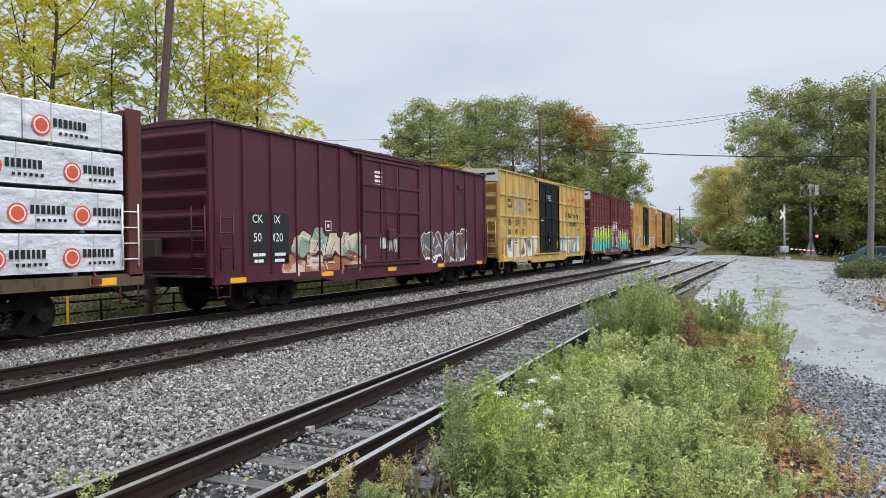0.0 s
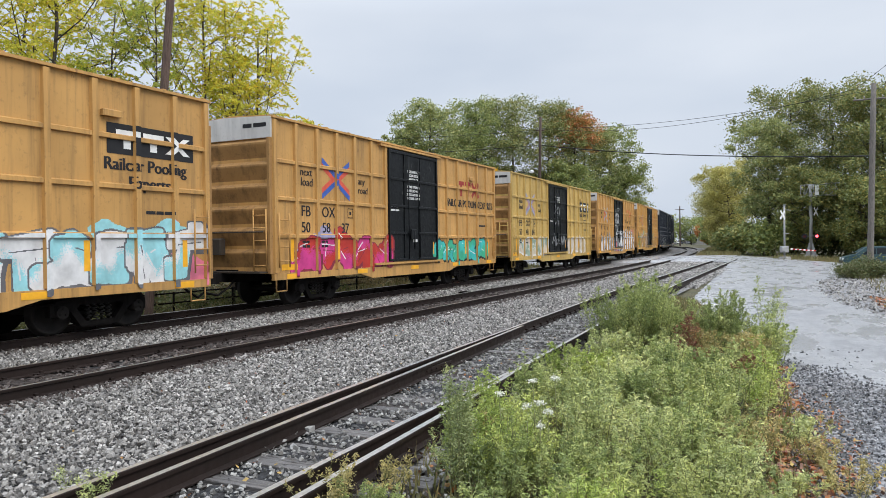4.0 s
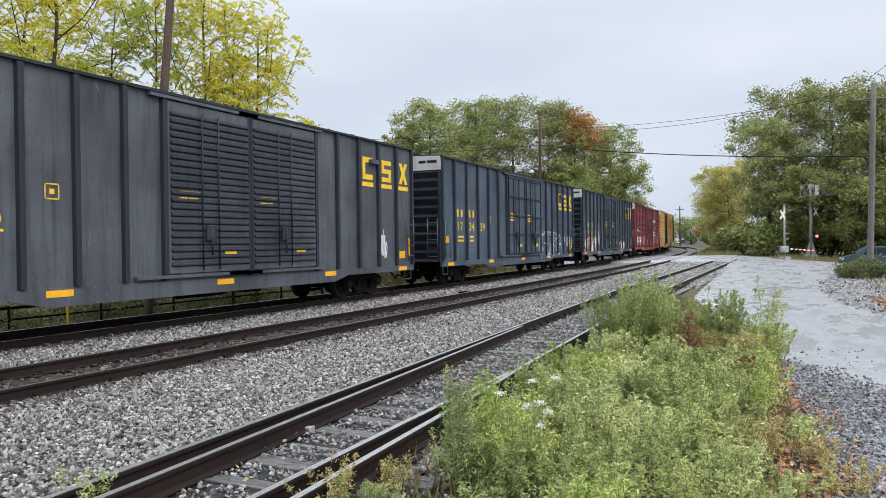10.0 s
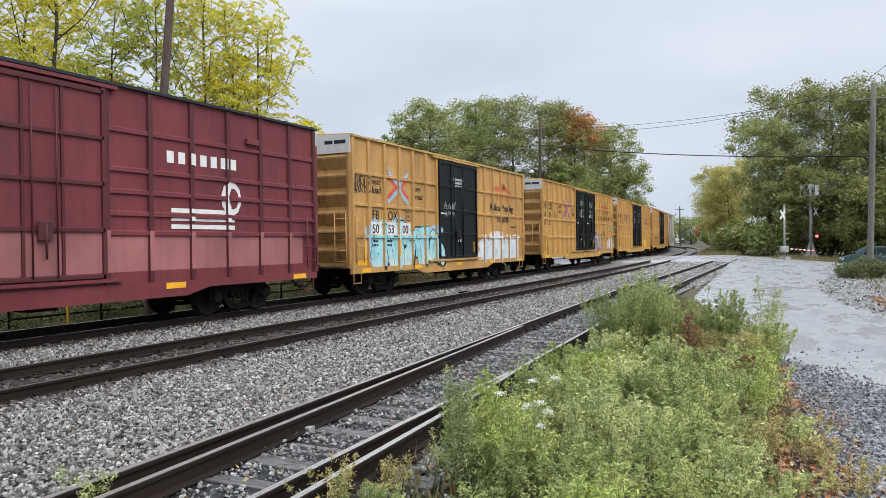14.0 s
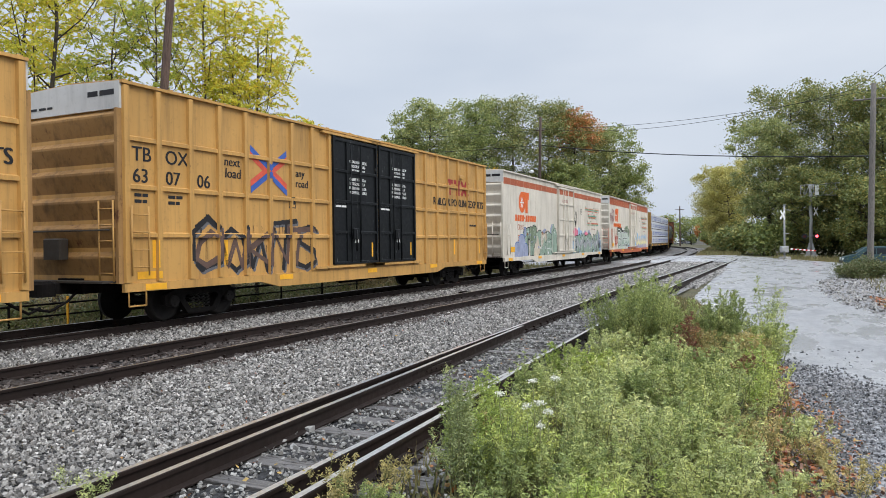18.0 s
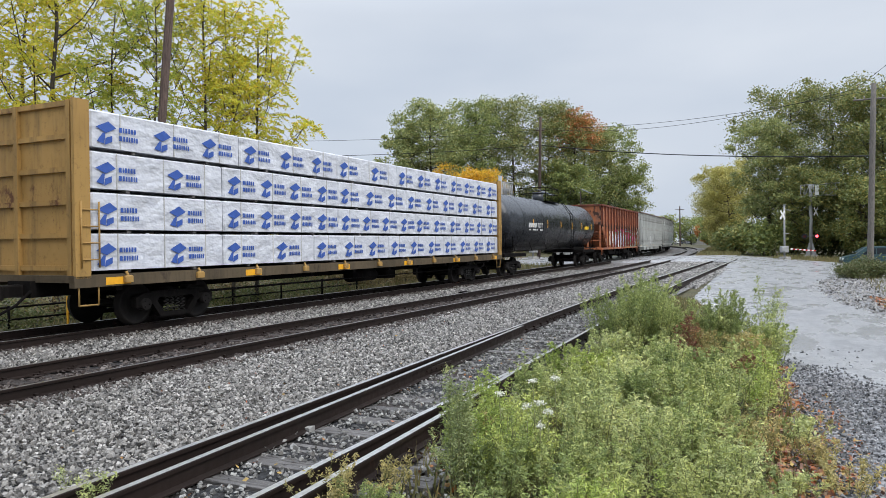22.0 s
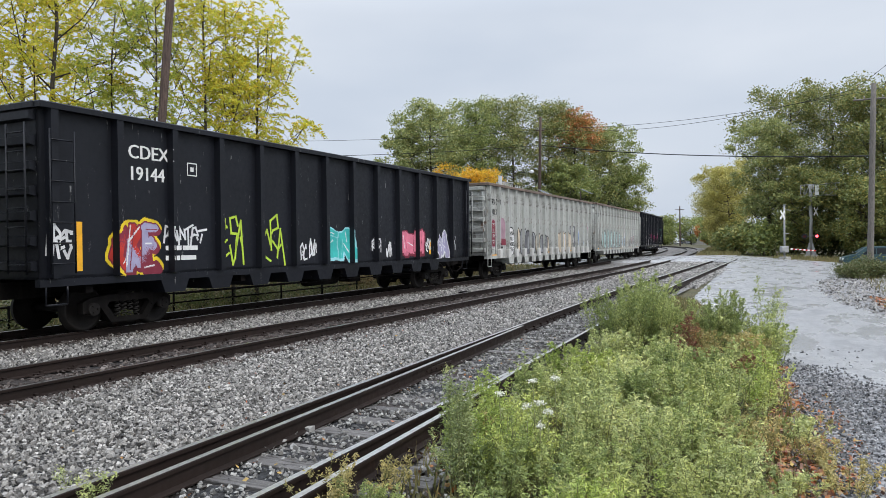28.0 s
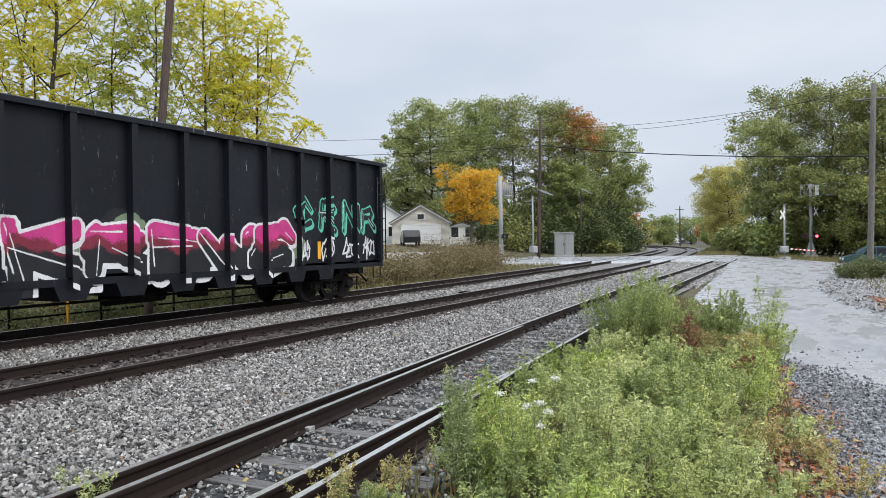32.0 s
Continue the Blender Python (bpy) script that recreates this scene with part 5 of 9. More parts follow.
def lumber_car(label, s_near, L, mat, logo, seed):
    """Centre-beam flat car with wrapped lumber packs strapped on its deck."""
    car = car_thing(label, s_near, L, name="lumber_flat_car")
    H = L / 2
    r = random.Random(seed)
    mb = MB()
    mb.box(-1.45, 1.45, -H, H, 1.02, 1.16)
    for s in (-1, 1):
        a, b = sorted((s * 1.35, s * 1.5))
        mb.prism_x([(-H, 0.92), (-H, 1.14), (H, 1.14), (H, 0.92)], a, b)
    part("deck", mb, M_LDECK, car)
    for y in (-H + 0.2, H - 0.2):
        bh = part("bulkhead", MB().box(-1.42, 1.42, y - 0.05, y + 0.05, 1.16, 4.53), mat, car)
        for x in (-1.3, -0.3, 1.28):
            part("rib", MB().box(x - 0.06, x + 0.06, y - 0.14, y + 0.14, 1.16, 4.55), mat, bh)
        for z in np.linspace(1.3, 4.5, 6):
            part("crossbar", MB().box(-1.38, 1.38, y - 0.11, y + 0.11, z - 0.05, z + 0.05), mat, bh)
        for x in (-1.5, 1.42):
            part("edge_post", MB().box(x, x + 0.08, y - 0.17, y + 0.17, 1.1, 4.57), mat, bh)
    mb = MB()
    for k in range(9):
        y = -H + 1.4 + k * (L - 2.8) / 8
        mb.box(-0.1, 0.1, y - 0.12, y + 0.12, 1.16, 4.45)
    mb.box(-0.14, 0.14, -H + 0.4, H - 0.4, 4.3, 4.5)
    part("centre_beam", mb, mat, car)
    tier = 0.815
    d = Decal([(-H, H, 1.472)])
    for k in range(4):
        z = 1.18 + k * tier
        y = -H + 0.42
        i = 0
        while y < H - 0.8:
            w = min(r.choice((3.65, 4.25, 4.9)), H - 0.42 - y)
            if H - 0.42 - y - w < 1.5:
                w = H - 0.42 - y
            for s in (1, -1):
                jx = r.uniform(-0.012, 0.0)
                pk = MB()
                a, b = sorted((s * 0.16, s * (1.46 + jx)))
                pk.box(a, b, y + 0.012, y + w - 0.012, z + 0.06, z + tier - 0.02, 0.035)
                part("lumber_pack", pk, M_WRAP, car)
                for q in (0.25, 0.75):
                    part("spacer", MB().box(a + 0.03, b - 0.03, y + w * q - 0.045, y + w * q + 0.045, z, z + 0.06), M_TIE, car)
            nst = max(2, int(w / 1.2))
            for q in range(nst):
                yy = y + w * (q + 0.5) / nst
                part("strap", MB().box(1.458, 1.468, yy - 0.012, yy + 0.012, z + 0.06, z + tier - 0.02), M_WPANEL, car)
            # repeated printed marks
            nn = max(1, int(w / 1.22))
            for q in range(nn):
                yy = y + 0.1 + q * w / nn + r.uniform(-0.03, 0.03)
                zz = z + 0.34
                if logo == "blue":
                    cy = yy + 0.25
                    d.poly([(cy - 0.24, zz + 0.12), (cy, zz + 0.02), (cy + 0.24, zz + 0.14), (cy + 0.05, zz + 0.26)], M_LOGOB, 1)
                    d.poly([(cy - 0.22, zz - 0.16), (cy - 0.05, zz - 0.2), (cy - 0.02, zz + 0.02), (cy - 0.08, zz + 0.02)], M_LOGOB, 1)
                    d.poly([(cy - 0.04, zz - 0.22), (cy + 0.14, zz - 0.14), (cy + 0.14, zz - 0.02), (cy - 0.02, zz - 0.08)], M_LOGOB, 1)
                    d.bars(yy + 0.56, zz + 0.07, 0.10, [0.07, 0.03, 0.05, 0.04, 0.05, 0.05], M_LOGOB, 1, 0.25)
                    d.bars(yy + 0.56, zz - 0.10, 0.10, [0.07, 0.05, 0.04, 0.03, 0.05, 0.03, 0.04], M_LOGOB, 1, 0.25)
                else:
                    cy = yy + 0.2
                    d.star(cy, zz, [(0.19 * math.cos(g * 0.449), 0.19 * math.sin(g * 0.449)) for g in range(14)], M_LOGORED, 1)
                    d.star(cy, zz, [(0.155 * math.cos(g * 0.449), 0.155 * math.sin(g * 0.449)) for g in range(14)], M_WHITE, 2)
                    d.star(cy, zz, [(0.125 * math.cos(g * 0.449), 0.125 * math.sin(g * 0.449)) for g in range(14)], M_LOGORED, 3)
                    d.bars(yy + 0.44, zz, 0.16, [0.075, 0.07, 0.085, 0.065, 0.06, 0.07, 0.075], M_BLACKT, 1, 0.2)
                    d.bars(yy + 0.56, zz - 0.14, 0.055, [0.06] * 6, M_BLACKT, 1, 0.9)
            y += w
            i += 1
    d.done("printed_mark", car)
    for k in range(6):
        y = -H + 1.0 + k * (L - 2) / 5
        part("reflector", MB().box(1.5, 1.508, y - 0.3, y + 0.3, 0.95, 1.1), M_YEL, car)
    for k in range(11):
        y = -H + 1.2 + k * (L - 2.4) / 10
        part("winch", MB().box(1.5, 1.6, y - 0.1, y + 0.1, 0.98, 1.12, 0.02).tube([(1.55, y, 1.10), (1.49, y, 1.2)], 0.03, 5), mat, car)
    for s in (-1, 1):
        sill_step(car, 1.45, s * (H - 0.35), 0.95, mat)
        ladder(car, 1.52, s * (H - 0.35) - 0.2, s * (H - 0.35) + 0.2, 1.3, 2.6, 4, M_WHITE if logo == "red" else mat)
    running_gear(car, L, 2.9)
    return car


M_LRUST = painted("lumber_car_maroon", (0.10, 0.03, 0.025), 0.6, 0.4, 0.3)
M_LYEL = painted("lumber_car_yellow", (0.40, 0.24, 0.075), 0.55, 0.75, 0.42, 0.4)
lumber_car("maroon lumber flat car loaded with white wrapped packs", -11.5, 22.45, M_LRUST, "red", 21)

# maroon boxcar
car, surf = boxcar("dark maroon boxcar with sliding door and painted tags", 12.93, 16.67, M_MAROON, [(-1.93, 1.95)], "plug", M_MAROON, 1.12, (), z1=4.62, ribs=7, depth=0.05, pw=0.12, sillmat=M_MAROON)
d = Decal(surf)
n = -16.67 / 2
d.rect(n + 1.25, n + 2.0, 1.2, 2.55, M_BLACKT, 1)
d.rect(n + 2.08, n + 2.85, 1.2, 2.55, M_BLACKT, 1)
for tx, a, z, h in (("CK", 1.38, 2.28, 0.21), ("IX", 2.2, 2.28, 0.21), ("50", 1.42, 1.8, 0.22), ("020", 2.12, 1.8, 0.22)):
    d.text(tx, n + a, z, h, M_WHITE)
d.bars(n + 1.4, 1.42, 0.08, [0.2, 0.25], M_WHITE)
d.bars(n + 2.25, 1.42, 0.08, [0.45], M_WHITE)
d.bars(n + 1.45, 1.26, 0.08, [0.12, 0.2], M_WHITE)
d.bars(n + 2.25, 1.26, 0.08, [0.4], M_WHITE)
mark_box(d, n + 4.55, 2.1, M_WHITE, 0.3)
for k in range(4):
    d.bars(n + 7.2, 4.0 - k * 0.14, 0.08, [0.2, 0.25], M_WHITE)
d.done("lettering", car, "white stencilled marks on black panels")
d = Decal(surf)
graffiti(d, n + 2.95, n + 6.4, 1.35, 2.15, ["cream", "sage", "cream"], "black", 4, 3)
graffiti(d, n + 2.6, n + 6.3, 0.80, 1.45, ["orange", "cream", "orange"], "maroon", 4, 4)
graffiti(d, n + 10.6, n + 14.4, 1.05, 2.1, ["grey", "brown"], "white", 4, 5)
scrawl(d, n + 8.1, 1.5, 0.5, 0.5, "white", 6)
d.rect(n + 7.5, n + 7.95, 1.55, 1.95, SP["white"], 2)
d.done("graffiti", car, "cream, orange and white sprayed letters")

DOOR50 = [(-1.9, 1.75)]
car, d, n, e = pool_car("faded yellow boxcar with black door and white tags", 31.2, 15.75, M_PALEY, DOOR50, ("FB", "OX"), ("50", "49", "73"), 1, "old", girts=(1.95, 2.95, 3.95))
graffiti(d, n + 0.9, n + 5.6, 1.0, 1.95, ["grey", "white", "cream"], "white", 5, 7)
graffiti(d, e - 5.5, e - 1.3, 1.1, 2.0, ["silver", "cyan", "white"], "grey", 5, 8)
d.done("graffiti", car, "white and grey sprayed letters")

car, surf = boxcar("brick red boxcar covered in bright lime graffiti", 48.9, 15.8, M_MAROON2, [(-1.3, 1.5)], "plug", M_MAROON2, 1.0, (1.95, 3.05, 4.15), top=M_WPANEL, sillmat=M_MAROON2, depth=0.05)
n = -7.9
d = Decal(surf)
d.text("BK", n + 1.4, 2.48, 0.22, M_WHITE)
d.text("TY", n + 2.3, 2.48, 0.22, M_WHITE)
mark_box(d, n + 3.3, 2.4, M_WHITE, 0.28)
d.done("lettering", car, "white stencilled marks")
d = Decal(surf)
graffiti(d, n + 0.2, n + 15.4, 0.95, 2.25, ["purple"], "purple", 0, 9, ["purple", "magenta", "purple", "coral", "purple"])
graffiti(d, n + 6.9, n + 9.6, 0.95, 2.1, ["purple"], "purple", 0, 14, ["purple", "coral", "white"], 2)
graffiti(d, n + 0.1, n + 15.5, 0.80, 1.1, ["teal"], "teal", 0, 13, ["teal", "coral", "teal", "purple"], 2)
for k, q in enumerate((0.5, 5.7, 7.6, 8.6, 15.2)):
    bubble(d, n + q, 1.2 + 0.4 * (k % 3), 0.34, 0.16, "white", "purple", 4, 0.02)
graffiti(d, n + 0.7, n + 7.2, 0.86, 2.5, ["lime"], "black", 5, 10, None, 6, "white", (0, 1, 9, 2, 9), 0.50, 0.05, True, ["lime", "lime", "leaf", "teal", "teal"])
graffiti(d, n + 9.3, n + 14.5, 0.86, 2.55, ["lime"], "purple", 5, 12, None, 6, None, (5, 9, 2, 6, 2), 0.46, 0.05, True, ["lime", "lime", "lime", "leaf", "teal", "teal"])
for k in range(26):
    rr = random.Random(k + 40)
    q = rr.uniform(0.06, 0.17)
    d.star(n + rr.uniform(7, 15.4), rr.uniform(2.0, 2.85), [(q * math.cos(g * 0.7), q * math.sin(g * 0.7)) for g in range(9)], SP[rr.choice(("coral", "magenta", "purple"))], 4)
scrawl(d, n + 7.2, 2.55, 1.9, 0.5, "white", 13, 6, 0.06, 11)
d.rect(n + 7.1, n + 9.2, 2.46, 2.5, SP["white"], 11)
d.done("graffiti", car, "lime, teal and purple sprayed letters")

car, d, n, e = pool_car("amber yellow boxcar with black door and pale blue tags", 66.7, 15.7, M_AMBER, DOOR50, ("FB", "OX"), ("50", "53", "88"), 2, "band")
graffiti(d, n + 0.2, n + 1.5, 0.9, 1.9, ["cyan"], "cyan", 0, 19, ["cyan", "cyan", "white"])
graffiti(d, n + 0.5, n + 6.6, 0.9, 2.1, ["lilac", "brown", "cream", "grey"], "brown", 7, 14, ["cyan", "cream", "cyan"])
graffiti(d, e - 5.9, e - 0.4, 0.92, 2.0, ["cyan", "white"], "grey", 6, 15, ["pink", "cyan"])
d.star(n + 3.95, 2.65, [(0.28 * math.cos(g * 0.6) * (1 + 0.2 * math.sin(3 * g)), 0.5 * math.sin(g * 0.6)) for g in range(10)], SP["white"], 3)
d.done("graffiti", car, "pale blue and cream sprayed letters")

car, d, n, e = pool_car("amber yellow boxcar with red and teal tags", 84.7, 15.6, M_AMBER, DOOR50, ("FB", "OX"), ("50", "58", "37"), 3, "red")
graffiti(d, n + 1.0, n + 6.0, 0.95, 1.95, ["red", "magenta"], "maroon", 5, 16, ["lilac"])
graffiti(d, n + 9.2, n + 14.6, 0.95, 1.9, ["teal", "green"], "black", 5, 17)
d.done("graffiti", car, "red and teal sprayed letters")

car, d, n, e = pool_car("faded yellow boxcar with black door and white outline tags", 102.4, 15.95, M_PALEY, DOOR50, ("FB", "OX"), ("50", "48", "84"), 4, "band")
graffiti(d, n + 1.0, n + 5.8, 1.0, 1.9, ["sage", "cream"], "white", 5, 18)
graffiti(d, e - 5.6, e - 1.6, 1.05, 1.95, ["cream", "cream"], "white", 4, 19)
scrawl(d, -1.2, 1.5, 2.6, 0.6, "silver", 20, 5, 0.04)
scrawl(d, -0.9, 2.7, 1.3, 1.2, "silver", 21, 3, 0.03)
d.done("graffiti", car, "white outline sprayed letters")

car, d, n, e = pool_car("amber yellow boxcar with silver tags along its side", 120.55, 15.85, M_AMBER, DOOR50, ("FB", "OX"), ("50", "47", "72"), 5, "old")
graffiti(d, n + 1.2, n + 6.2, 0.95, 2.05, ["silver", "white"], "black", 5, 22, ["silver"], fat=0.42)
graffiti(d, n + 7.2, n + 15.6, 0.84, 2.3, ["chrome"], "black", 7, 23, ["pink", "coral", "chrome", "chrome"], 1, "chrome", (9, 2, 7, 0, 4, 0, 9), 0.36, 0.085, True, ["chrome", "white", "chrome"])
scrawl(d, -1.4, 2.7, 1.6, 1.3, "white", 26, 4, 0.05)
d.done("graffiti", car, "silver and pink sprayed letters")

car, d, n, e = pool_car("fresh amber boxcar with grey and teal tags", 138.53, 15.95, M_AMBER2, [(-1.15, 2.4)], ("FB", "OX"), ("50", "67", "49"), 6, "red")
graffiti(d, n + 0.3, n + 1.7, 0.95, 2.2, ["teal"], "black", 2, 27, ["teal", "mint", "black"], 1, None, None, 0.3, 0.03)
graffiti(d, n + 1.8, n + 7.2, 0.95, 2.2, ["silver", "grey"], "black", 5, 24, ["teal", "silver"], 1, "white", (1, 6, 2, 9, 7), 0.55, 0.03)
graffiti(d, e - 5.3, e - 1.9, 0.95, 1.8, ["grey", "brown"], "white", 5, 25, None, 1, "grey", None, 0.42, 0.04)
d.rect(e - 5.1, e - 3.7, 1.75, 2.35, SP["teal"], 1)
d.done("graffiti", car, "grey and teal sprayed letters")


def dark_car(label, s_near, L, mat, doors, style, number, seed, z1=5.02, post=1.15, mark=(1.5, 2.75), topw=M_WPANEL, girts=()):
    """Dark railway-owned boxcar with yellow marks."""
    car, surf = boxcar(label, s_near, L, mat, doors, style, mat, post, girts, z1=z1, ribs=10, top=topw, depth=0.095, sillmat=mat, hatch=True, postmat=M_POSTD, roofmat=M_POSTD, endmat=M_POSTD)
    H = L / 2
    n, e = -H, H
    d = Decal(surf)
    r = random.Random(seed)
    yy, zz = mark
    near = [(a, b) for a, b, x in surf if abs(x - 1.52) < 0.002 and b - a > 0.5][1:4]
    digits = number[0] + number[1]
    for i, (a, b) in enumerate(near):
        c = (a + b) / 2
        d.text(digits[2 * i:2 * i + 2], c - 0.34, zz - 0.55, 0.34, M_YELT, wide=1.25)
        if i < 2:
            d.bars(c - 0.32, zz, 0.30, [0.16, 0.16], M_YELT, 2, 0.8)
    for i in range(2):
        d.bars(n + yy + 0.1, zz - 0.85 - i * 0.16, 0.08, [0.25, 0.3], M_YELT)
        d.bars(n + yy + 1.3, zz - 0.85 - i * 0.16, 0.08, [0.45], M_YELT)
    mark_box(d, n + 4.9, 2.6, M_YELT, 0.3)
    # large owner's mark: three block forms, each underlined
    bays = [(a, b) for a, b, x in surf if abs(x - 1.52) < 0.002 and b - a > 0.5 and b < e - 0.1][-3:]
    for i, (a, b) in enumerate(bays):
        w, t, z0 = min(0.62, (b - a) * 0.72), 0.17, 3.78
        y = (a + b - w) / 2
        if i == 0:
            d.rect(y, y + t, z0 + t + 0.001, z0 + 0.549, M_YELT, 2)
            d.rect(y, y + w, z0, z0 + t, M_YELT, 2)
            d.rect(y, y + w, z0 + 0.55, z0 + 0.72, M_YELT, 2)
        elif i == 1:
            for zz2 in (0, 0.28, 0.56):
                d.rect(y, y + w, z0 + zz2, z0 + zz2 + 0.15, M_YELT, 2)
            d.rect(y, y + t, z0 + 0.42, z0 + 0.57, M_YELT, 2)
            d.rect(y + w - t, y + w, z0 + 0.14, z0 + 0.29, M_YELT, 2)
        else:
            d.poly([(y, z0), (y + 0.2, z0), (y + w, z0 + 0.72), (y + w - 0.2, z0 + 0.72)], M_YELT, 2)
            d.poly([(y + w - 0.2, z0), (y + w, z0), (y + 0.2, z0 + 0.72), (y, z0 + 0.72)], M_YELT, 3)
        d.rect(y - 0.03, y + w + 0.03, z0 - 0.22, z0 - 0.08, M_YELT, 2)
    for a, b in doors:
        for i in range(3):
            d.bars(a + 0.3, 3.0 - i * 0.14, 0.08, [r.uniform(0.2, 0.35), r.uniform(0.15, 0.3)], M_YELT)
        d.rect(b - 0.9, b - 0.5, 1.45, 1.6, M_YELT, 2)
    d.rect(e - 0.95, e - 0.55, 1.2, 1.45, M_YEL, 2)
    d.rect(e - 0.35, e - 0.2, 1.3, 1.9, M_YEL, 2)
    d.rect(n + 0.3, n + 0.7, 1.7, 1.95, M_YEL, 2)
    d.rect(e - 2.3, e - 1.9, 1.7, 2.0, M_WHITE, 2)
    d.done("lettering", car, "yellow stencilled marks and large block letters")
    return car, Decal(surf), n, e


car, d, n, e = dark_car("charcoal boxcar with single door and white tags", 156.75, 18.75, M_CHAR, [(1.2, 4.0)], "plug", ("161", "393"), 30, mark=(1.5, 2.3), girts=(2.15, 2.62, 3.1))
graffiti(d, n + 0.2, n + 4.7, 0.84, 1.95, ["chrome", "silver", "white"], "grey", 4, 31, ["silver"], 1, "white", None, 0.55, 0.03)
graffiti(d, n + 4.8, n + 8.2, 0.84, 1.85, ["white"], "black", 5, 32, None, 1, "grey", None, 0.46, 0.06, True, ["white", "white", "palemint", "butter"])
scrawl(d, e - 6.0, 1.2, 1.7, 0.8, "silver", 33)
scrawl(d, e - 2.6, 1.5, 0.6, 0.3, "white", 34)
d.done("graffiti", car, "white and cream sprayed letters")
car, d, n, e = dark_car("charcoal boxcar with louvred double doors", 177.8, 19.0, M_CHAR, [(-1.75, 0.85), (0.95, 3.6)], "louver", ("173", "472"), 35, mark=(1.3, 2.55))
scrawl(d, e - 2.3, 1.2, 0.5, 0.7, "white", 36)
d.done("graffiti", car)
car, d, n, e = dark_car("navy boxcar with double doors and pale tag", 199.1, 18.95, M_NAVY, [(-2.2, 0.25), (0.35, 2.8)], "plug", ("173", "439"), 37)
graffiti(d, e - 6.9, e - 2.7, 0.95, 2.25, ["slate"], "frost", 5, 38, None, 1, None, (8, 0, 9, 4, 3), 0.5, 0.035, False)
scrawl(d, e - 1.4, 1.4, 0.5, 0.6, "white", 39)
d.done("graffiti", car, "silver outline tag")
car, d, n, e = dark_car("navy boxcar with double doors and orange tags", 220.4, 19.0, M_NAVY, [(-2.6, -0.1), (0.0, 2.5)], "plug", ("173", "402"), 41, mark=(1.0, 2.6))
graffiti(d, n + 0.6, n + 4.2, 0.9, 1.9, ["white", "orange", "grey"], "black", 4, 42, ["orange"])
scrawl(d, n + 4.4, 1.4, 1.0, 0.8, "white", 43)
graffiti(d, e - 6.0, e - 3.6, 0.95, 1.6, ["cream", "lilac"], "black", 3, 44)
d.done("graffiti", car, "white and orange sprayed letters")

car, surf = boxcar("oxide red boxcar with white number panels", 241.28, 19.3, M_RED, [(-2.4, 0.05), (0.15, 2.6)], "plug", M_RED, 1.1, (2.0, 2.4, 2.85, 3.3, 4.1), z1=4.96, ribs=7, top=M_WPANEL, depth=0.06, sillmat=M_RED, postmat=M_REDP, roofmat=M_POSTD)
n, e = -9.65, 9.65
d = Decal(surf)
d.bars(n + 1.8, 2.45, 0.24, [0.2], M_WHITE)
d.bars(n + 2.6, 2.45, 0.24, [0.2, 0.2], M_WHITE, 2, 0.3)
for i, q in enumerate(("22", "33", "49")):
    d.rect(n + 1.65 + i * 0.85, n + 2.3 + i * 0.85, 1.45, 1.95, M_WHITE, 2)
    d.rect(n + 1.65 + i * 0.85, n + 2.3 + i * 0.85, 1.2, 1.4, SP["silver"], 2)
    d.text(q, n + 1.75 + i * 0.85, 1.6, 0.24, M_BLACKT, 3)
d.bars(n + 13.9, 3.55, 0.26, [0.2] * 7, M_WHITE, 2, 0.5)
d.star(n + 15.9, 2.85, [(0.35 * math.cos(g * 0.6), 0.42 * math.sin(g * 0.6)) for g in range(11)], M_WHITE, 2)
d.star(n + 15.95, 2.85, [(0.2 * math.cos(g * 0.6), 0.26 * math.sin(g * 0.6)) for g in range(11)], M_RED, 3)
for z in (2.1, 2.28, 2.46):
    d.rect(n + 14.0, n + 16.0, z, z + 0.1, M_WHITE, 3)
for y in (n + 0.35, n + 5.2):
    d.rect(y, y + 0.16, 1.2, 2.1, M_YEL, 2)
d.rect(n + 0.2, n + 1.2, 0.8, 0.95, SP["orange"], 3)
d.rect(n + 2.9, n + 3.8, 0.8, 0.92, M_WHITE, 3)
d.rect(n + 1.0, e - 0.6, 1.2, 2.05, painted("patched_pink_red", (0.34, 0.13, 0.13), 0.6, 0.3, 0.0, 0.5), 1)
d.done("lettering", car, "white stencilled marks and faded repaint")

car, d, n, e = pool_car("amber yellow boxcar with turquoise and white tags", 262.42, 15.82, M_AMBER, DOOR50, ("FB", "OX"), ("50", "53", "00"), 7, "old")
graffiti(d, n + 1.2, n + 6.3, 0.84, 2.2, ["cyan"], "black", 5, 45, ["cyan", "cyan", "sky", "cyan"], 1, None, (0, 6, 1, 9, 2), 0.5, 0.04, True, ["cyan", "cyan", "ice"])
for i in range(3):
    q = [(a + b) / 2 for a, b, x in d.surf if b - a > 0.5][1 + i]
    d.rect(q - 0.36, q + 0.36, 2.0, 2.42, SP["white"], 1.6)
graffiti(d, e - 5.6, e - 0.7, 0.84, 1.9, ["frost"], "frost", 0, 46, ["frost", "frost", "ice", "frost", "white"])
for k in range(5):
    bubble(d, e - 5.1 + k * 0.98, 1.5, 0.44, 0.56, "frost", "white", 2, 0.03)
scrawl(d, n + 0.1, 3.3, 0.9, 0.5, "black", 47)
scrawl(d, -1.4, 2.8, 1.0, 0.5, "silver", 48)
d.done("graffiti", car, "turquoise and white sprayed letters")

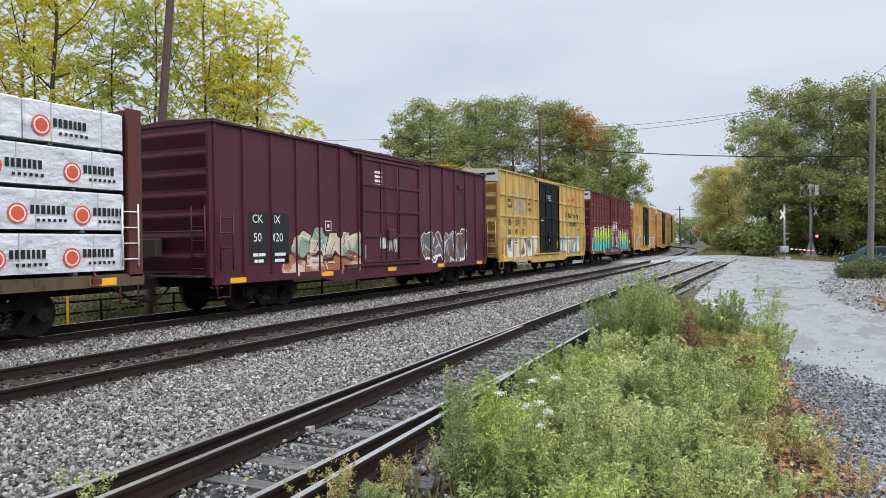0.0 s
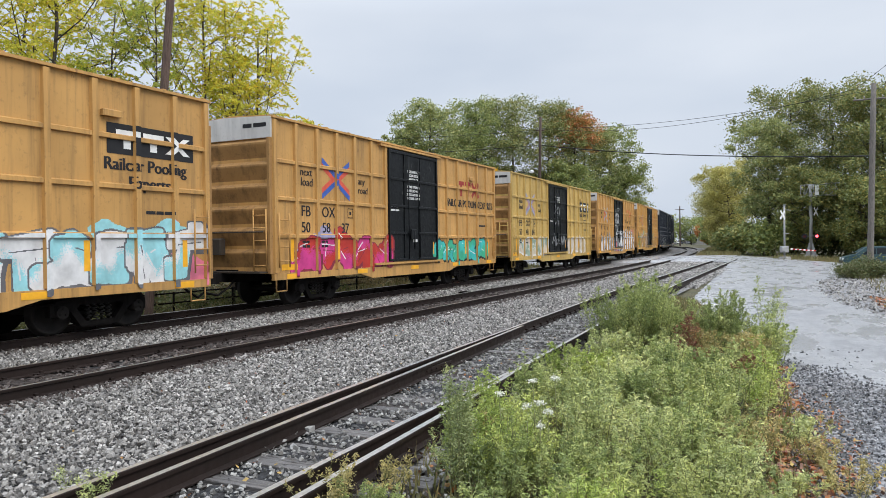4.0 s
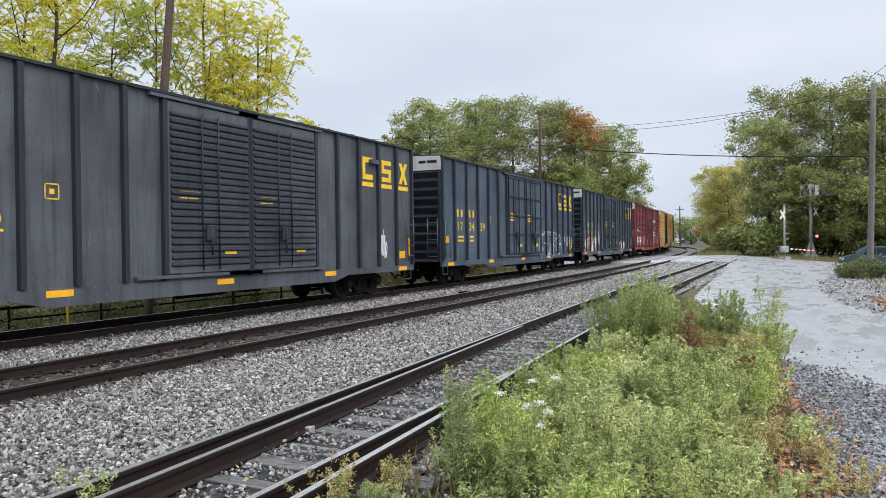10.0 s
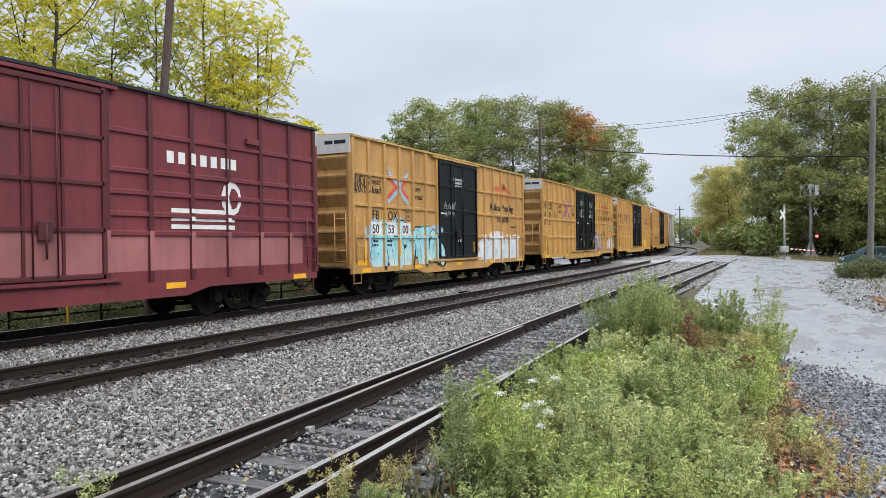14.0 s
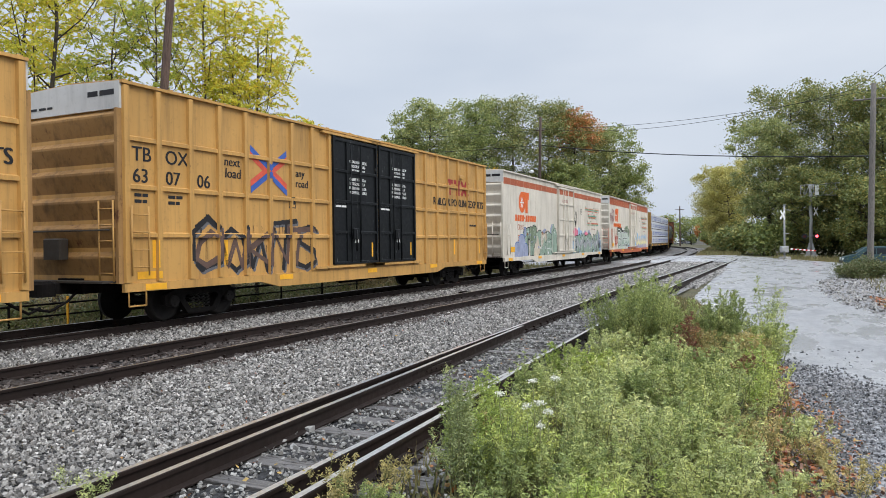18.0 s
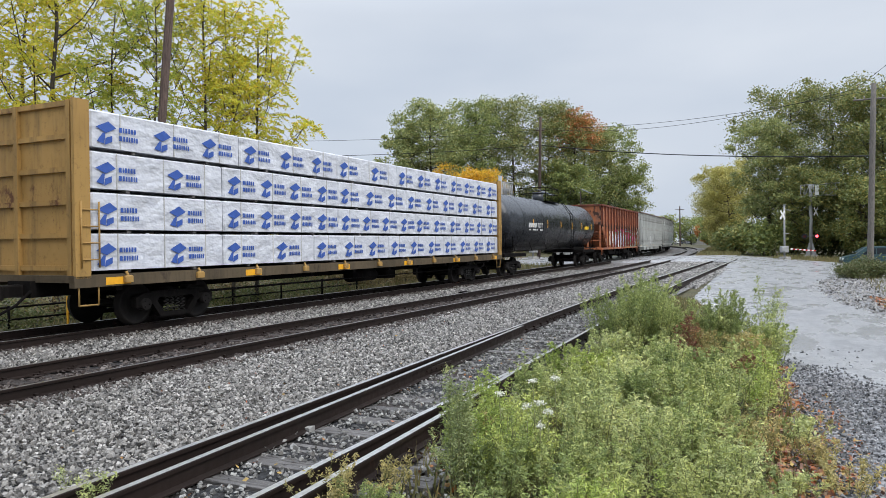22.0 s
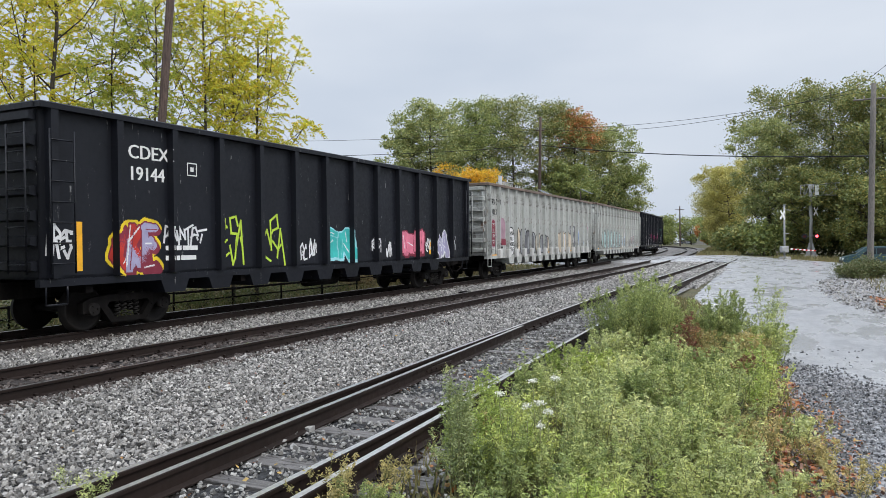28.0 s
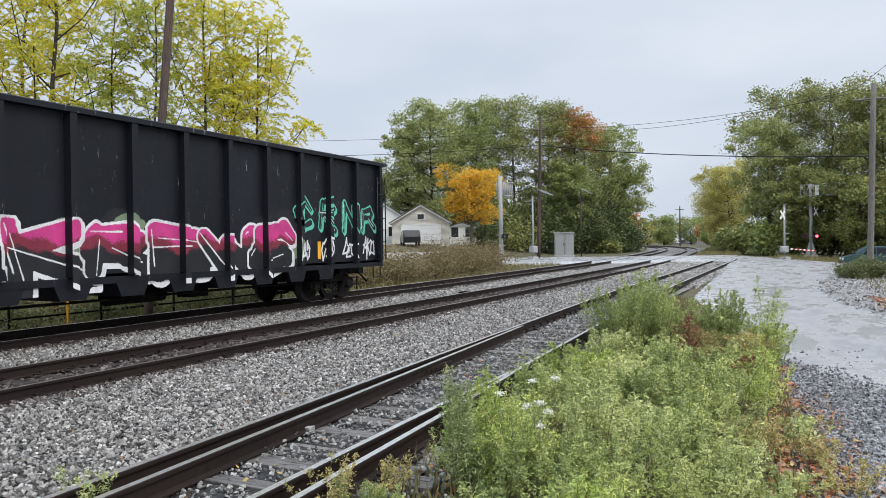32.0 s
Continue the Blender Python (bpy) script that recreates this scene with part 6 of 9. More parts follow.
DOOR60 = [(-2.25, 0.25), (0.35, 2.85)]
car, d, n, e = pool_car("amber yellow long boxcar with purple and white tags", 281.3, 18.7, M_AMBER2, DOOR60, ("TB", "OX"), ("64", "20", "61"), 8, "red", sixty=True)
graffiti(d, e - 6.6, e - 4.2, 0.95, 2.0, ["lilac", "lilac"], "black", 2, 49)
graffiti(d, e - 2.2, e - 0.1, 0.95, 1.95, ["white", "white"], "black", 3, 50)
d.star(e - 0.35, 2.7, [(0.25 * math.cos(g * 0.6), 0.3 * math.sin(g * 0.6)) for g in range(11)], SP["teal"], 2)
scrawl(d, e - 4.2, 1.9, 1.3, 0.4, "black", 51, 6, 0.03)
d.done("graffiti", car, "purple and white sprayed letters")
car, d, n, e = pool_car("amber yellow long boxcar with small yellow tag", 302.05, 19.5, M_AMBER2, DOOR60, ("TB", "OX"), ("64", "43", "38"), 9, "red", sixty=True)
graffiti(d, e - 5.4, e - 3.1, 1.1, 1.6, ["yellow", "yellow"], "yellow", 4, 52)
d.done("graffiti", car, "yellow tag")
car, d, n, e = pool_car("amber yellow long boxcar with dripping black tag", 323.6, 19.2, M_AMBER2, DOOR60, ("TB", "OX"), ("63", "07", "06"), 10, "red", sixty=True)
graffiti(d, n + 1.7, n + 6.6, 1.05, 2.35, ["black"], "grey", 5, 53, None, 1, None, (3, 8, 6, 1, 0), 0.13, 0.0, False)
graffiti(d, n + 1.9, n + 6.2, 1.2, 2.2, ["brown"], "brown", 5, 54, None, 2, None, (8, 6, 5, 7, 1), 0.09, 0.0, False)
for k in range(26):
    rr = random.Random(k + 900)
    q, z = n + rr.uniform(1.9, 6.4), rr.uniform(1.4, 2.3)
    d.poly([(q, z), (q + 0.02, z), (q + 0.014, z - rr.uniform(0.2, 0.6)), (q + 0.004, z - 0.2)], SP["black"], 3)
d.done("graffiti", car, "dripping black sprayed strokes")


M_SLOGAN, _t, _b = nodes_of("slogan_striped_paint")
_g = _t.nodes.new("ShaderNodeTexCoord")
_s = _t.nodes.new("ShaderNodeSeparateXYZ")
_t.links.new(_g.outputs["Object"], _s.inputs[0])
_m = _t.nodes.new("ShaderNodeMath")
_m.operation = "PINGPONG"
_m.inputs[1].default_value = 0.10
_t.links.new(_s.outputs[2], _m.inputs[0])
_m2 = _t.nodes.new("ShaderNodeMath")
_m2.operation = "MULTIPLY"
_m2.inputs[1].default_value = 10.0
_t.links.new(_m.outputs[0], _m2.inputs[0])
_n = add_noise(_t, 5.0, 4)
_c = add_ramp(_t, _m2.outputs[0], [(0.3, (0.02, 0.34, 0.27)), (0.5, (0.55, 0.36, 0.05)), (0.72, (0.58, 0.08, 0.06))]).outputs[0]
_t.links.new(add_mix(_t, add_ramp(_t, _n.outputs["Fac"], [(0.55, (0, 0, 0)), (0.75, (0.4, 0.4, 0.4))]).outputs[0], _c, (0.4, 0.38, 0.34)), _b.inputs["Base Color"])


def reefer(label, s_near, L, number, seed, toporange):
    """Insulated refrigerator car: smooth white panels, orange band, plug door."""
    car, surf = boxcar(label, s_near, L, M_REEF, [(-1.15, 2.25)], "plug", M_REEF, 1.02, (), z1=5.02, ribs=7, depth=0.006, pw=0.05, sillmat=M_REEF if not toporange else M_STRIPE, top=M_WPANEL, inset=2.9, hatch=False)
    n, e = -L / 2, L / 2
    d = Decal(surf)
    d.rect(n + 0.01, e - 0.01, 4.45, 4.98 if toporange else 4.76, M_STRIPE, 1)
    y, z = n + 2.2, 3.15
    d.star(y + 0.5, z + 0.53, [(0.5 * math.cos(g * 0.4), 0.53 * math.sin(g * 0.4)) for g in range(16)], M_LOGO, 2)
    d.rect(y + 0.45, y + 1.6, z + 0.70, z + 1.06, M_LOGO, 3)
    d.rect(y + 1.0, y + 1.38, z, z + 0.72, M_LOGO, 4)
    for k in range(3):
        a = k * 1.047
        dy, dz = 0.3 * math.cos(a), 0.3 * math.sin(a)
        d.poly([(y + 0.48 - dy - dz * 0.1, z + 0.52 - dz + dy * 0.1), (y + 0.48 - dy + dz * 0.1, z + 0.52 - dz - dy * 0.1), (y + 0.48 + dy + dz * 0.1, z + 0.52 + dz - dy * 0.1), (y + 0.48 + dy - dz * 0.1, z + 0.52 + dz + dy * 0.1)], M_WHITE, 3)
    q = n + 1.6
    for w in (0.30, 0.30, 0.28, 0.32, 0.16, 0.28, 0.30, 0.32, 0.32, 0.28):
        lo, hi = (2.85, 2.94) if w < 0.2 else (2.72, 3.04)
        d.poly([(q, lo), (q + w, lo), (q + w + 0.2 * (hi - lo), hi), (q + 0.2 * (hi - lo), hi)], M_LOGO, 2)
        q += w + 0.05
    d.text("CRYX", n + 1.95, 2.3, 0.26, M_STRIPE)
    d.text(number, n + 2.0, 1.75, 0.28, M_STRIPE)
    for k, (tx, y2) in enumerate((("Protecting Today's", e - 4.75), ("Perishables", e - 3.9), ("For Tomorrow", e - 4.2))):
        d.text(tx, y2, 3.68 - k * 0.47, 0.33, M_SLOGAN, 2, 0.12, 1.1, 0.04)
    d.bars(e - 3.0, 2.5, 0.05, [0.7, 0.4], M_LOGOR, 2)
    mark_box(d, e - 5.9, 3.45, M_BLACKT, 0.34)
    d.text("DRUID HILL PARK" if toporange else "LOOKOUT", -0.7 if toporange else -0.35, 4.0, 0.19, M_LOGOR, 3)
    d.rect(n + 0.9, n + 1.75, 1.2, 1.45, M_YEL, 2)
    d.done("lettering", car, "orange logo shapes and stencilled marks")
    d = Decal(surf)
    return car, d, n, e


car, d, n, e = reefer("white refrigerator car with orange band and green tags", 345.0, 20.3, "3255", 60, False)
graffiti(d, n + 2.9, n + 8.8, 0.95, 2.3, ["sage", "moss", "sage", "cream", "sage", "sage"], "black", 6, 61, ["sage", "dusk", "cream", "sage"], 1, None, (1, 7, 0, 5, 4, 0), 0.52, 0.04)
for k in range(14):
    rr = random.Random(k + 600)
    bubble(d, n + 3.2 + rr.uniform(0, 5.4), rr.uniform(1.0, 2.2), rr.uniform(0.04, 0.10), rr.uniform(0.04, 0.09), rr.choice(("sage", "white", "orange", "dusk")), "black", 3, 0.012)
for k, (q, z, ry, rz) in enumerate(((1.9, 1.25, 0.35, 0.42), (2.6, 1.45, 0.5, 0.6), (3.15, 1.2, 0.42, 0.4), (3.1, 2.2, 0.16, 0.22))):
    bubble(d, n + q, z, ry, rz, "dusk", "blue", 1.2 + 0.5 * k, 0.04)
d.rect(e - 8.2, e - 0.15, 0.95, 1.75, SP["sky"], 1)
graffiti(d, e - 7.9, e - 0.9, 0.9, 2.2, ["sage"], "black", 7, 63, ["sky", "dusk", "sky", "pink"], 2, None, (1, 9, 5, 0, 4, 2, 7), 0.46, 0.045, True, ["sage", "silver", "sage"])
scrawl(d, e - 7.6, 2.55, 0.7, 1.3, "black", 72, 3, 0.03)
scrawl(d, e - 0.9, 1.2, 0.6, 0.6, "black", 73, 3, 0.03, 6)
d.rect(n + 0.05, n + 1.4, 0.8, 0.95, M_STRIPE, 3)
d.done("graffiti", car, "green and lilac sprayed letters")
car, d, n, e = reefer("white refrigerator car with broad orange top and blue tags", 368.5, 20.8, "3308", 64, True)
graffiti(d, n + 3.7, n + 9.0, 1.2, 2.55, ["black"], "black", 0, 64, ["black", "grey", "black", "moss"])
graffiti(d, n + 3.5, n + 9.4, 0.9, 2.2, ["sage"], "white", 4, 65, ["azure2", "palesage"], 2, "black", None, 0.5, 0.05, True, ["palesage", "palesage", "sage", "palesage"], "DEFM")
graffiti(d, n + 12.0, n + 19.5, 1.0, 2.1, ["cream", "palesage"], "dusk", 8, 66, ["cream", "sky", "cream", "palesage"], 1, None, None, 0.46, 0.025, True, ["sky", "cream", "butter", "lilac"])
scrawl(d, n + 0.2, 2.9, 1.6, 1.1, "maroon", 67, 5, 0.03)
scrawl(d, n + 2.0, 1.2, 1.3, 0.9, "red", 68, 6, 0.03)
d.done("graffiti", car, "blue and green sprayed letters")

lumber_car("yellow lumber flat car loaded with white wrapped packs", 392.1, 22.4, M_LYEL, "blue", 70)

# tank car
M_TANK = painted("tank_black", (0.010, 0.012, 0.016), 0.24, 0.12, 0.0, 0.4, grimecol=(0.006, 0.006, 0.006), spec=0.45)
_t = M_TANK.node_tree
_tb = _t.nodes["Principled BSDF"]
_old = _tb.inputs["Base Color"].links[0].from_socket
# sky sheen painted into the shell colour: grey above a ragged height line
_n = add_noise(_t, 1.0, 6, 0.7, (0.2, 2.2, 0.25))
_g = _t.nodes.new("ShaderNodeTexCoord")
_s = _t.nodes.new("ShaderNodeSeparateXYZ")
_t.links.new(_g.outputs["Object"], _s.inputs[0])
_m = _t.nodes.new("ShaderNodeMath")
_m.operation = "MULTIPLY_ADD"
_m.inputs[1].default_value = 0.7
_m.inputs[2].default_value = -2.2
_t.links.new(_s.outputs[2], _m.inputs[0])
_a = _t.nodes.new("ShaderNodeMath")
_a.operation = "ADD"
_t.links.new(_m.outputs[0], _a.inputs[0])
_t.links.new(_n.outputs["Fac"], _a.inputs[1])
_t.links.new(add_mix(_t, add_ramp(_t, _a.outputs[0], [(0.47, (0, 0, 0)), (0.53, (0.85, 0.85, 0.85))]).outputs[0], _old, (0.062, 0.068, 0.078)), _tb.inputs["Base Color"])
L = 18.3
H = L / 2
car = car_thing("glossy black tank car with streaky grey sky sheen painted on its top", 415.2, L, name="tank_car")
TR, TZ, TY = 1.50, 2.68, 0.1
mb = MB()
prof = [(-1, 0.02)]
ring = []
for a in np.linspace(0, 90, 7):
    ring.append((-(H - 0.55) - 0.62 * math.cos(radians(a)) + 0.0, TR * math.sin(radians(a))))
ring = ring + [(-y, rr) for y, rr in reversed(ring)]
N = 40
vs, fs = [], []
for y, rr in ring:
    for k in range(N):
        g = 2 * math.pi * k / N
        vs.append((math.cos(g) * max(rr, 0.001), y, TZ + math.sin(g) * max(rr, 0.001)))
for j in range(len(ring) - 1):
    for k in range(N):
        fs.append((j * N + k, (j + 1) * N + k, (j + 1) * N + (k + 1) % N, j * N + (k + 1) % N))
mb.add(vs, fs, True)
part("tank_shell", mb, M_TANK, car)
mb = MB()
for y in (-6.6, -3.3, 0.2, 3.4, 6.6):
    pts = [(math.cos(g * 0.157) * (TR + 0.004), y, TZ + math.sin(g * 0.157) * (TR + 0.004)) for g in range(41)]
    mb.tube(pts, 0.012, 4, False)
part("weld_seam", mb, M_TANK, car)
mb = MB()
mb.tube([(0, TY + 0.3, TZ + TR - 0.05), (0, TY + 0.3, TZ + TR + 0.42)], 0.32, 16)
mb.tube([(0, TY + 0.3, TZ + TR + 0.42), (0, TY + 0.3, TZ + TR + 0.5)], 0.36, 16)
mb.tube([(0, TY + 1.0, TZ + TR), (0, TY + 1.0, TZ + TR + 0.25)], 0.14, 10)
part("dome", mb, M_TANK, car)
mb = MB()
for sx in (-1, 1):
    mb.box(min(sx * 0.45, sx * 0.85), max(sx * 0.45, sx * 0.85), TY - 0.75, TY + 1.95, TZ + TR - 0.12, TZ + TR - 0.07)
mb.box(-0.85, 0.85, TY - 0.75, TY - 0.4, TZ + TR - 0.12, TZ + TR - 0.07)
mb.box(-0.85, 0.85, TY + 1.6, TY + 1.95, TZ + TR - 0.12, TZ + TR - 0.07)
part("walkway", mb, M_UNDER, car)
mb = MB()
for sx in (-1, 1):
    for z in (0.38, 0.72):
        mb.tube([(sx * 0.8, TY - 0.7, TZ + TR + z), (sx * 0.8, TY + 1.9, TZ + TR + z)], 0.022, 5)
    for y in (TY - 0.7, TY + 0.6, TY + 1.9):
        mb.tube([(sx * 0.8, y, TZ + TR - 0.3), (sx * 0.8, y, TZ + TR + 0.72)], 0.022, 5)
for y in (TY - 0.7, TY + 1.9):
    for z in (0.38, 0.72):
        mb.tube([(-0.8, y, TZ + TR + z), (0.8, y, TZ + TR + z)], 0.022, 5)
part("railing", mb, M_UNDER, car)
mb = MB()
for yy in (TY + 1.95, TY + 2.45):
    mb.tube([(1.0, yy, TZ + TR - 0.1), (1.56, yy, TZ + 0.6), (1.6, yy, TZ - 0.4), (1.55, yy, 0.75)], 0.02, 5)
for k in range(9):
    z = 0.9 + k * 0.36
    x = float(np.interp(z, [0.75, 2.28, 3.28, 4.1], [1.55, 1.6, 1.56, 1.0]))
    mb.tube([(x, TY + 1.95, z), (x, TY + 2.45, z)], 0.016, 5)
part("ladder", mb, M_UNDER, car)
mb = MB()
for sx in (-1, 1):
    mb.tube([(sx * 1.45, -H + 0.2, 1.25), (sx * 1.45, H - 0.2, 1.25)], 0.03, 6)
    for k in range(7):
        y = -H + 1.2 + k * (L - 2.4) / 6
        mb.tube([(sx * 1.45, y, 1.25), (sx * 1.28, y, 1.75)], 0.02, 5)
part("handrail", mb, M_UNDER, car)
mb = MB()
for s in (-1, 1):
    a, b = sorted((s * (H - 3.2), s * H))
    mb.box(-1.35, 1.35, a, b, 0.95, 1.12, 0.03)
    mb.box(-0.7, 0.7, a, b - 0.3, 1.1, 1.5, 0.05)
    for x in (-1.3, 1.3):
        mb.tube([(x, s * (H - 0.3), 1.1), (x, s * (H - 0.3), 2.1), (x, s * (H - 1.3), 2.1), (x, s * (H - 1.3), 1.1)], 0.02, 5)
part("stub_sill", mb, M_UNDER, car)
add_truck(car, -H + 1.9)
add_truck(car, H - 1.9)
for s in (-1, 1):
    coupler(car, s * H, s)


def curved_text(txt, y, ang, h, mat, name="lettering"):
    tris, w = text_tris(txt, h)
    mb = MB()
    for t in tris:
        vs = []
        for a, b in t:
            g = radians(ang) + b / TR
            vs.append((math.cos(g) * (TR + 0.006), y + a, TZ + math.sin(g) * (TR + 0.006)))
        mb.add(vs, [(0, 1, 2)])
    part(name, mb, mat, car)


def curved_patch(y0, y1, a0, a1, mat, name):
    mb = MB()
    vs = [(math.cos(radians(a)) * (TR + 0.006), y, TZ + math.sin(radians(a)) * (TR + 0.006)) for a in np.linspace(a0, a1, 5) for y in (y0, y1)]
    mb.add(vs, [(2 * i, 2 * i + 1, 2 * i + 3, 2 * i + 2) for i in range(4)])
    part(name, mb, mat, car)


for k in range(4):
    curved_patch(-H + 3.3 + k * 0.34, -H + 3.3 + k * 0.34 + 0.24, -9, 0, M_WHITE, "owner_mark")
curved_text("82017", -H + 4.75, -9, 0.25, M_WHITE)
for k, w in enumerate((0.3, 0.5, 0.25, 0.5)):
    curved_patch(-H + 3.4 + k * 0.62, -H + 3.4 + k * 0.62 + w, -15, -12, M_WHITE, "stencil")
for y in (-5.2, -2.6, 0.1, 2.6, 5.0, 7.6):
    curved_patch(y, y + 0.12, -8, 8, M_YEL, "reflector")
curved_patch(5.8, 6.9, -8, 0, M_YELT, "placard")

# open-top hopper, rusty orange
M_ORANGE = painted("rusty_orange_paint", (0.40, 0.14, 0.062), 0.6, 0.75, 0.55, 0.75, (0.045, 0.024, 0.018), (0.10, 0.045, 0.03))
_t = M_ORANGE.node_tree
_b = _t.nodes["Principled BSDF"]
_n = add_noise(_t, 0.9, 4, 0.6, (1, 0.9, 1.4))
_c = add_mix(_t, add_ramp(_t, _n.outputs["Fac"], [(0.47, (0, 0, 0)), (0.55, (0.65, 0.65, 0.65))]).outputs[0], _b.inputs["Base Color"].links[0].from_socket, (0.19, 0.10, 0.075))
_n = add_noise(_t, 2.6, 5, 0.55, (1, 1.3, 0.9))
_c = add_mix(_t, add_ramp(_t, _n.outputs["Fac"], [(0.585, (0, 0, 0)), (0.63, (0.9, 0.9, 0.9))]).outputs[0], _c, (0.035, 0.022, 0.018))
_t.links.new(_c, _b.inputs["Base Color"])


def open_car(label, s_near, L, mat, n_posts, z0, z1, style, pw=0.16, depth=0.13, W=1.48, pockets=0, postmat=None, chordmat=None):
    """Open-top car: side sheets with posts, top chord, ribbed ends, inside floor."""
    car = car_thing(label, s_near, L, name="gondola_car" if style != "hopper" else "hopper_car")
    H = L / 2
    cut = 2.3 if style == "hopper" else 0.0
    mb = MB()
    for s in (-1, 1):
        a, b = sorted((s * (W - 0.03), s * W))
        mb.prism_x([(-H, z1 - 0.05), (-H, z0 + cut * 0.75), (-H + cut, z0), (H - cut, z0), (H, z0 + cut * 0.75), (H, z1 - 0.05)] if cut else [(-H, z1 - 0.05), (-H, z0), (H, z0), (H, z1 - 0.05)], a, b)
    part("side_sheet", mb, mat, car)
    mb = MB()
    for s in (-1, 1):
        a, b = sorted((s * (W - 0.06), s * (W + depth + 0.02)))
        mb.box(a, b, -H - 0.05, H + 0.05, z1 - 0.12, z1, 0.02)
    for s in (-1, 1):
        a, b = sorted((s * (H - 0.06), s * (H + 0.08)))
        mb.box(-W, W, a, b, z1 - 0.12, z1, 0.02)
    part("top_chord", mb, chordmat or mat, car)
    mb = MB()
    mb.post(W, depth, 0, pw, pw * 0.75, 0, 1)
    surf_p = []
    pm = {}
    for i in range(n_posts):
        y = -H + 0.25 + (L - 0.5) * i / (n_posts - 1)
        lo = z0 + 0.02
        if cut:
            lo = z0 + max(0, (cut - (y + H)) / cut, (cut - (H - y)) / cut) * cut * 0.75 + 0.02
        key = round(lo, 2)
        if key not in pm:
            m2 = MB()
            m2.post(W, depth, 0, pw, pw * 0.75, lo, z1 - 0.12)
            pm[key] = m2.mesh("side_post", postmat or mat)
        for sgn in (1, -1):
            ob = new("side_post", pm[key])
            ob.parent = car
            ob.matrix_basis = Matrix.Translation((0, y, 0)) if sgn > 0 else Matrix.Translation((0, y, 0)) @ Matrix.Rotation(math.pi, 4, "Z")
        surf_p.append((y - pw * 0.38, y + pw * 0.38, W + depth))
    surf = []
    y = -H
    for a, b, x in surf_p:
        if a > y:
            surf.append((y, a, W))
        surf.append((max(a, y), b, x))
        y = b
    surf.append((y, H, W))
    for s in (-1, 1):
        if cut:
            mb = MB()
            pr = [(s * H, z1 - 0.1), (s * H, z0 + cut * 0.75), (s * (H - cut - 0.3), z0), (s * (H - cut - 0.34), z0 + 0.03), (s * (H - 0.04), z0 + cut * 0.75 + 0.03), (s * (H - 0.04), z1 - 0.1)]
            mb.prism_x(pr if s < 0 else pr[::-1], -W, W)
            part("slope_sheet", mb, mat, car)
            mb = MB()
            for x in (-W + 0.06, -0.5, 0.5, W - 0.06):
                mb.box(x - 0.05, x + 0.05, s * H - 0.06, s * H + 0.06, z0 - 0.1, z0 + cut * 0.75 + 0.3)
            mb.box(-W, W, s * H - 0.08, s * H + 0.08, z0 - 0.12, z0 + 0.05)
            for z in (1.7, 2.3):
                mb.tube([(-W, s * H, z), (W, s * H, z)], 0.025, 5)
            part("end_frame", mb, mat, car)
        else:
            mb = MB()
            mb.box(-W, W, min(s * H, s * (H - 0.04)), max(s * H, s * (H - 0.04)), z0, z1 - 0.06)
            part("car_end", mb, mat, car)
            nr = 7
            for k in range(nr):
                z = z0 + 0.25 + k * (z1 - z0 - 0.5) / (nr - 1)
                mb = MB()
                mb.prism_x([(s * H, z - 0.1), (s * (H + 0.12), z - 0.07), (s * (H + 0.12), z + 0.07), (s * H, z + 0.1)][::(1 if s < 0 else -1)], -W + 0.05, W - 0.05)
                part("end_rib", mb, mat, car)
    mb = MB()
    mb.box(-W, W, -H + cut, H - cut, z0, z0 + 0.06)
    part("floor_sheet", mb, mat, car)
    mb = MB()
    for s in (-1, 1):
        a, b = sorted((s * (W - 0.12), s * (W + 0.03)))
        mb.box(a, b, -H, H, z0 - 0.14, z0)
    part("side_sill", mb, mat, car)
    if pockets:
        for k in range(pockets):
            y = -H + 3.2 + (L - 6.4) * k / (pockets - 1)
            pk = MB()
            pk.prism_x([(y - 0.42, z0 - 0.1), (y - 0.28, z0 - 0.42), (y + 0.28, z0 - 0.42), (y + 0.42, z0 - 0.1)], -W - 0.02, W + 0.02)
            part("bottom_pocket", pk, mat, car)
    ladder(car, W + depth + 0.05, -H + 0.1, -H + 0.6, z0 + 0.1, z1 - 0.5, 7, mat)
    ladder(car, W + depth + 0.05, H - 0.6, H - 0.1, z0 + 0.1, z1 - 0.5, 7, mat)
    if not cut:
        ladder(car, -H - 0.18, W - 0.6, W - 0.08, z0 + 0.1, z1 - 0.4, 8, mat, end=True)
    sill_step(car, W, -H + 0.35, z0 - 0.1, mat)
    sill_step(car, W, H - 0.35, z0 - 0.1, mat)
    running_gear(car, L, 2.3)
    return car, surf, -H, H


M_ORANGEP = painted("rusty_post_paint", (0.16, 0.045, 0.025), 0.65, 0.6, 0.7, 0.6, (0.025, 0.016, 0.013))
M_CHORD = painted("rusty_chord", (0.17, 0.13, 0.105), 0.75, 0.6, 0.65, 0.5, (0.075, 0.042, 0.03))
car, surf, n, e = open_car("rusty orange open-top hopper car with tags", 435.2, 16.8, M_ORANGE, 15, 1.15, 4.34, "hopper", 0.14, 0.12, postmat=M_ORANGEP, chordmat=M_ORANGEP)
mb = MB()
mb.prism_x([(-5.2, 1.1), (-4.4, 0.62), (-2.2, 0.62), (-1.2, 1.1)], -1.3, 1.3)
mb.prism_x([(1.2, 1.1), (2.2, 0.62), (4.4, 0.62), (5.2, 1.1)], -1.3, 1.3)
part("discharge_chute", mb, M_UNDER, car)
d = Decal(surf)
d.rect(n + 2.6, n + 3.5, 1.3, 2.4, M_WHITE, 1)
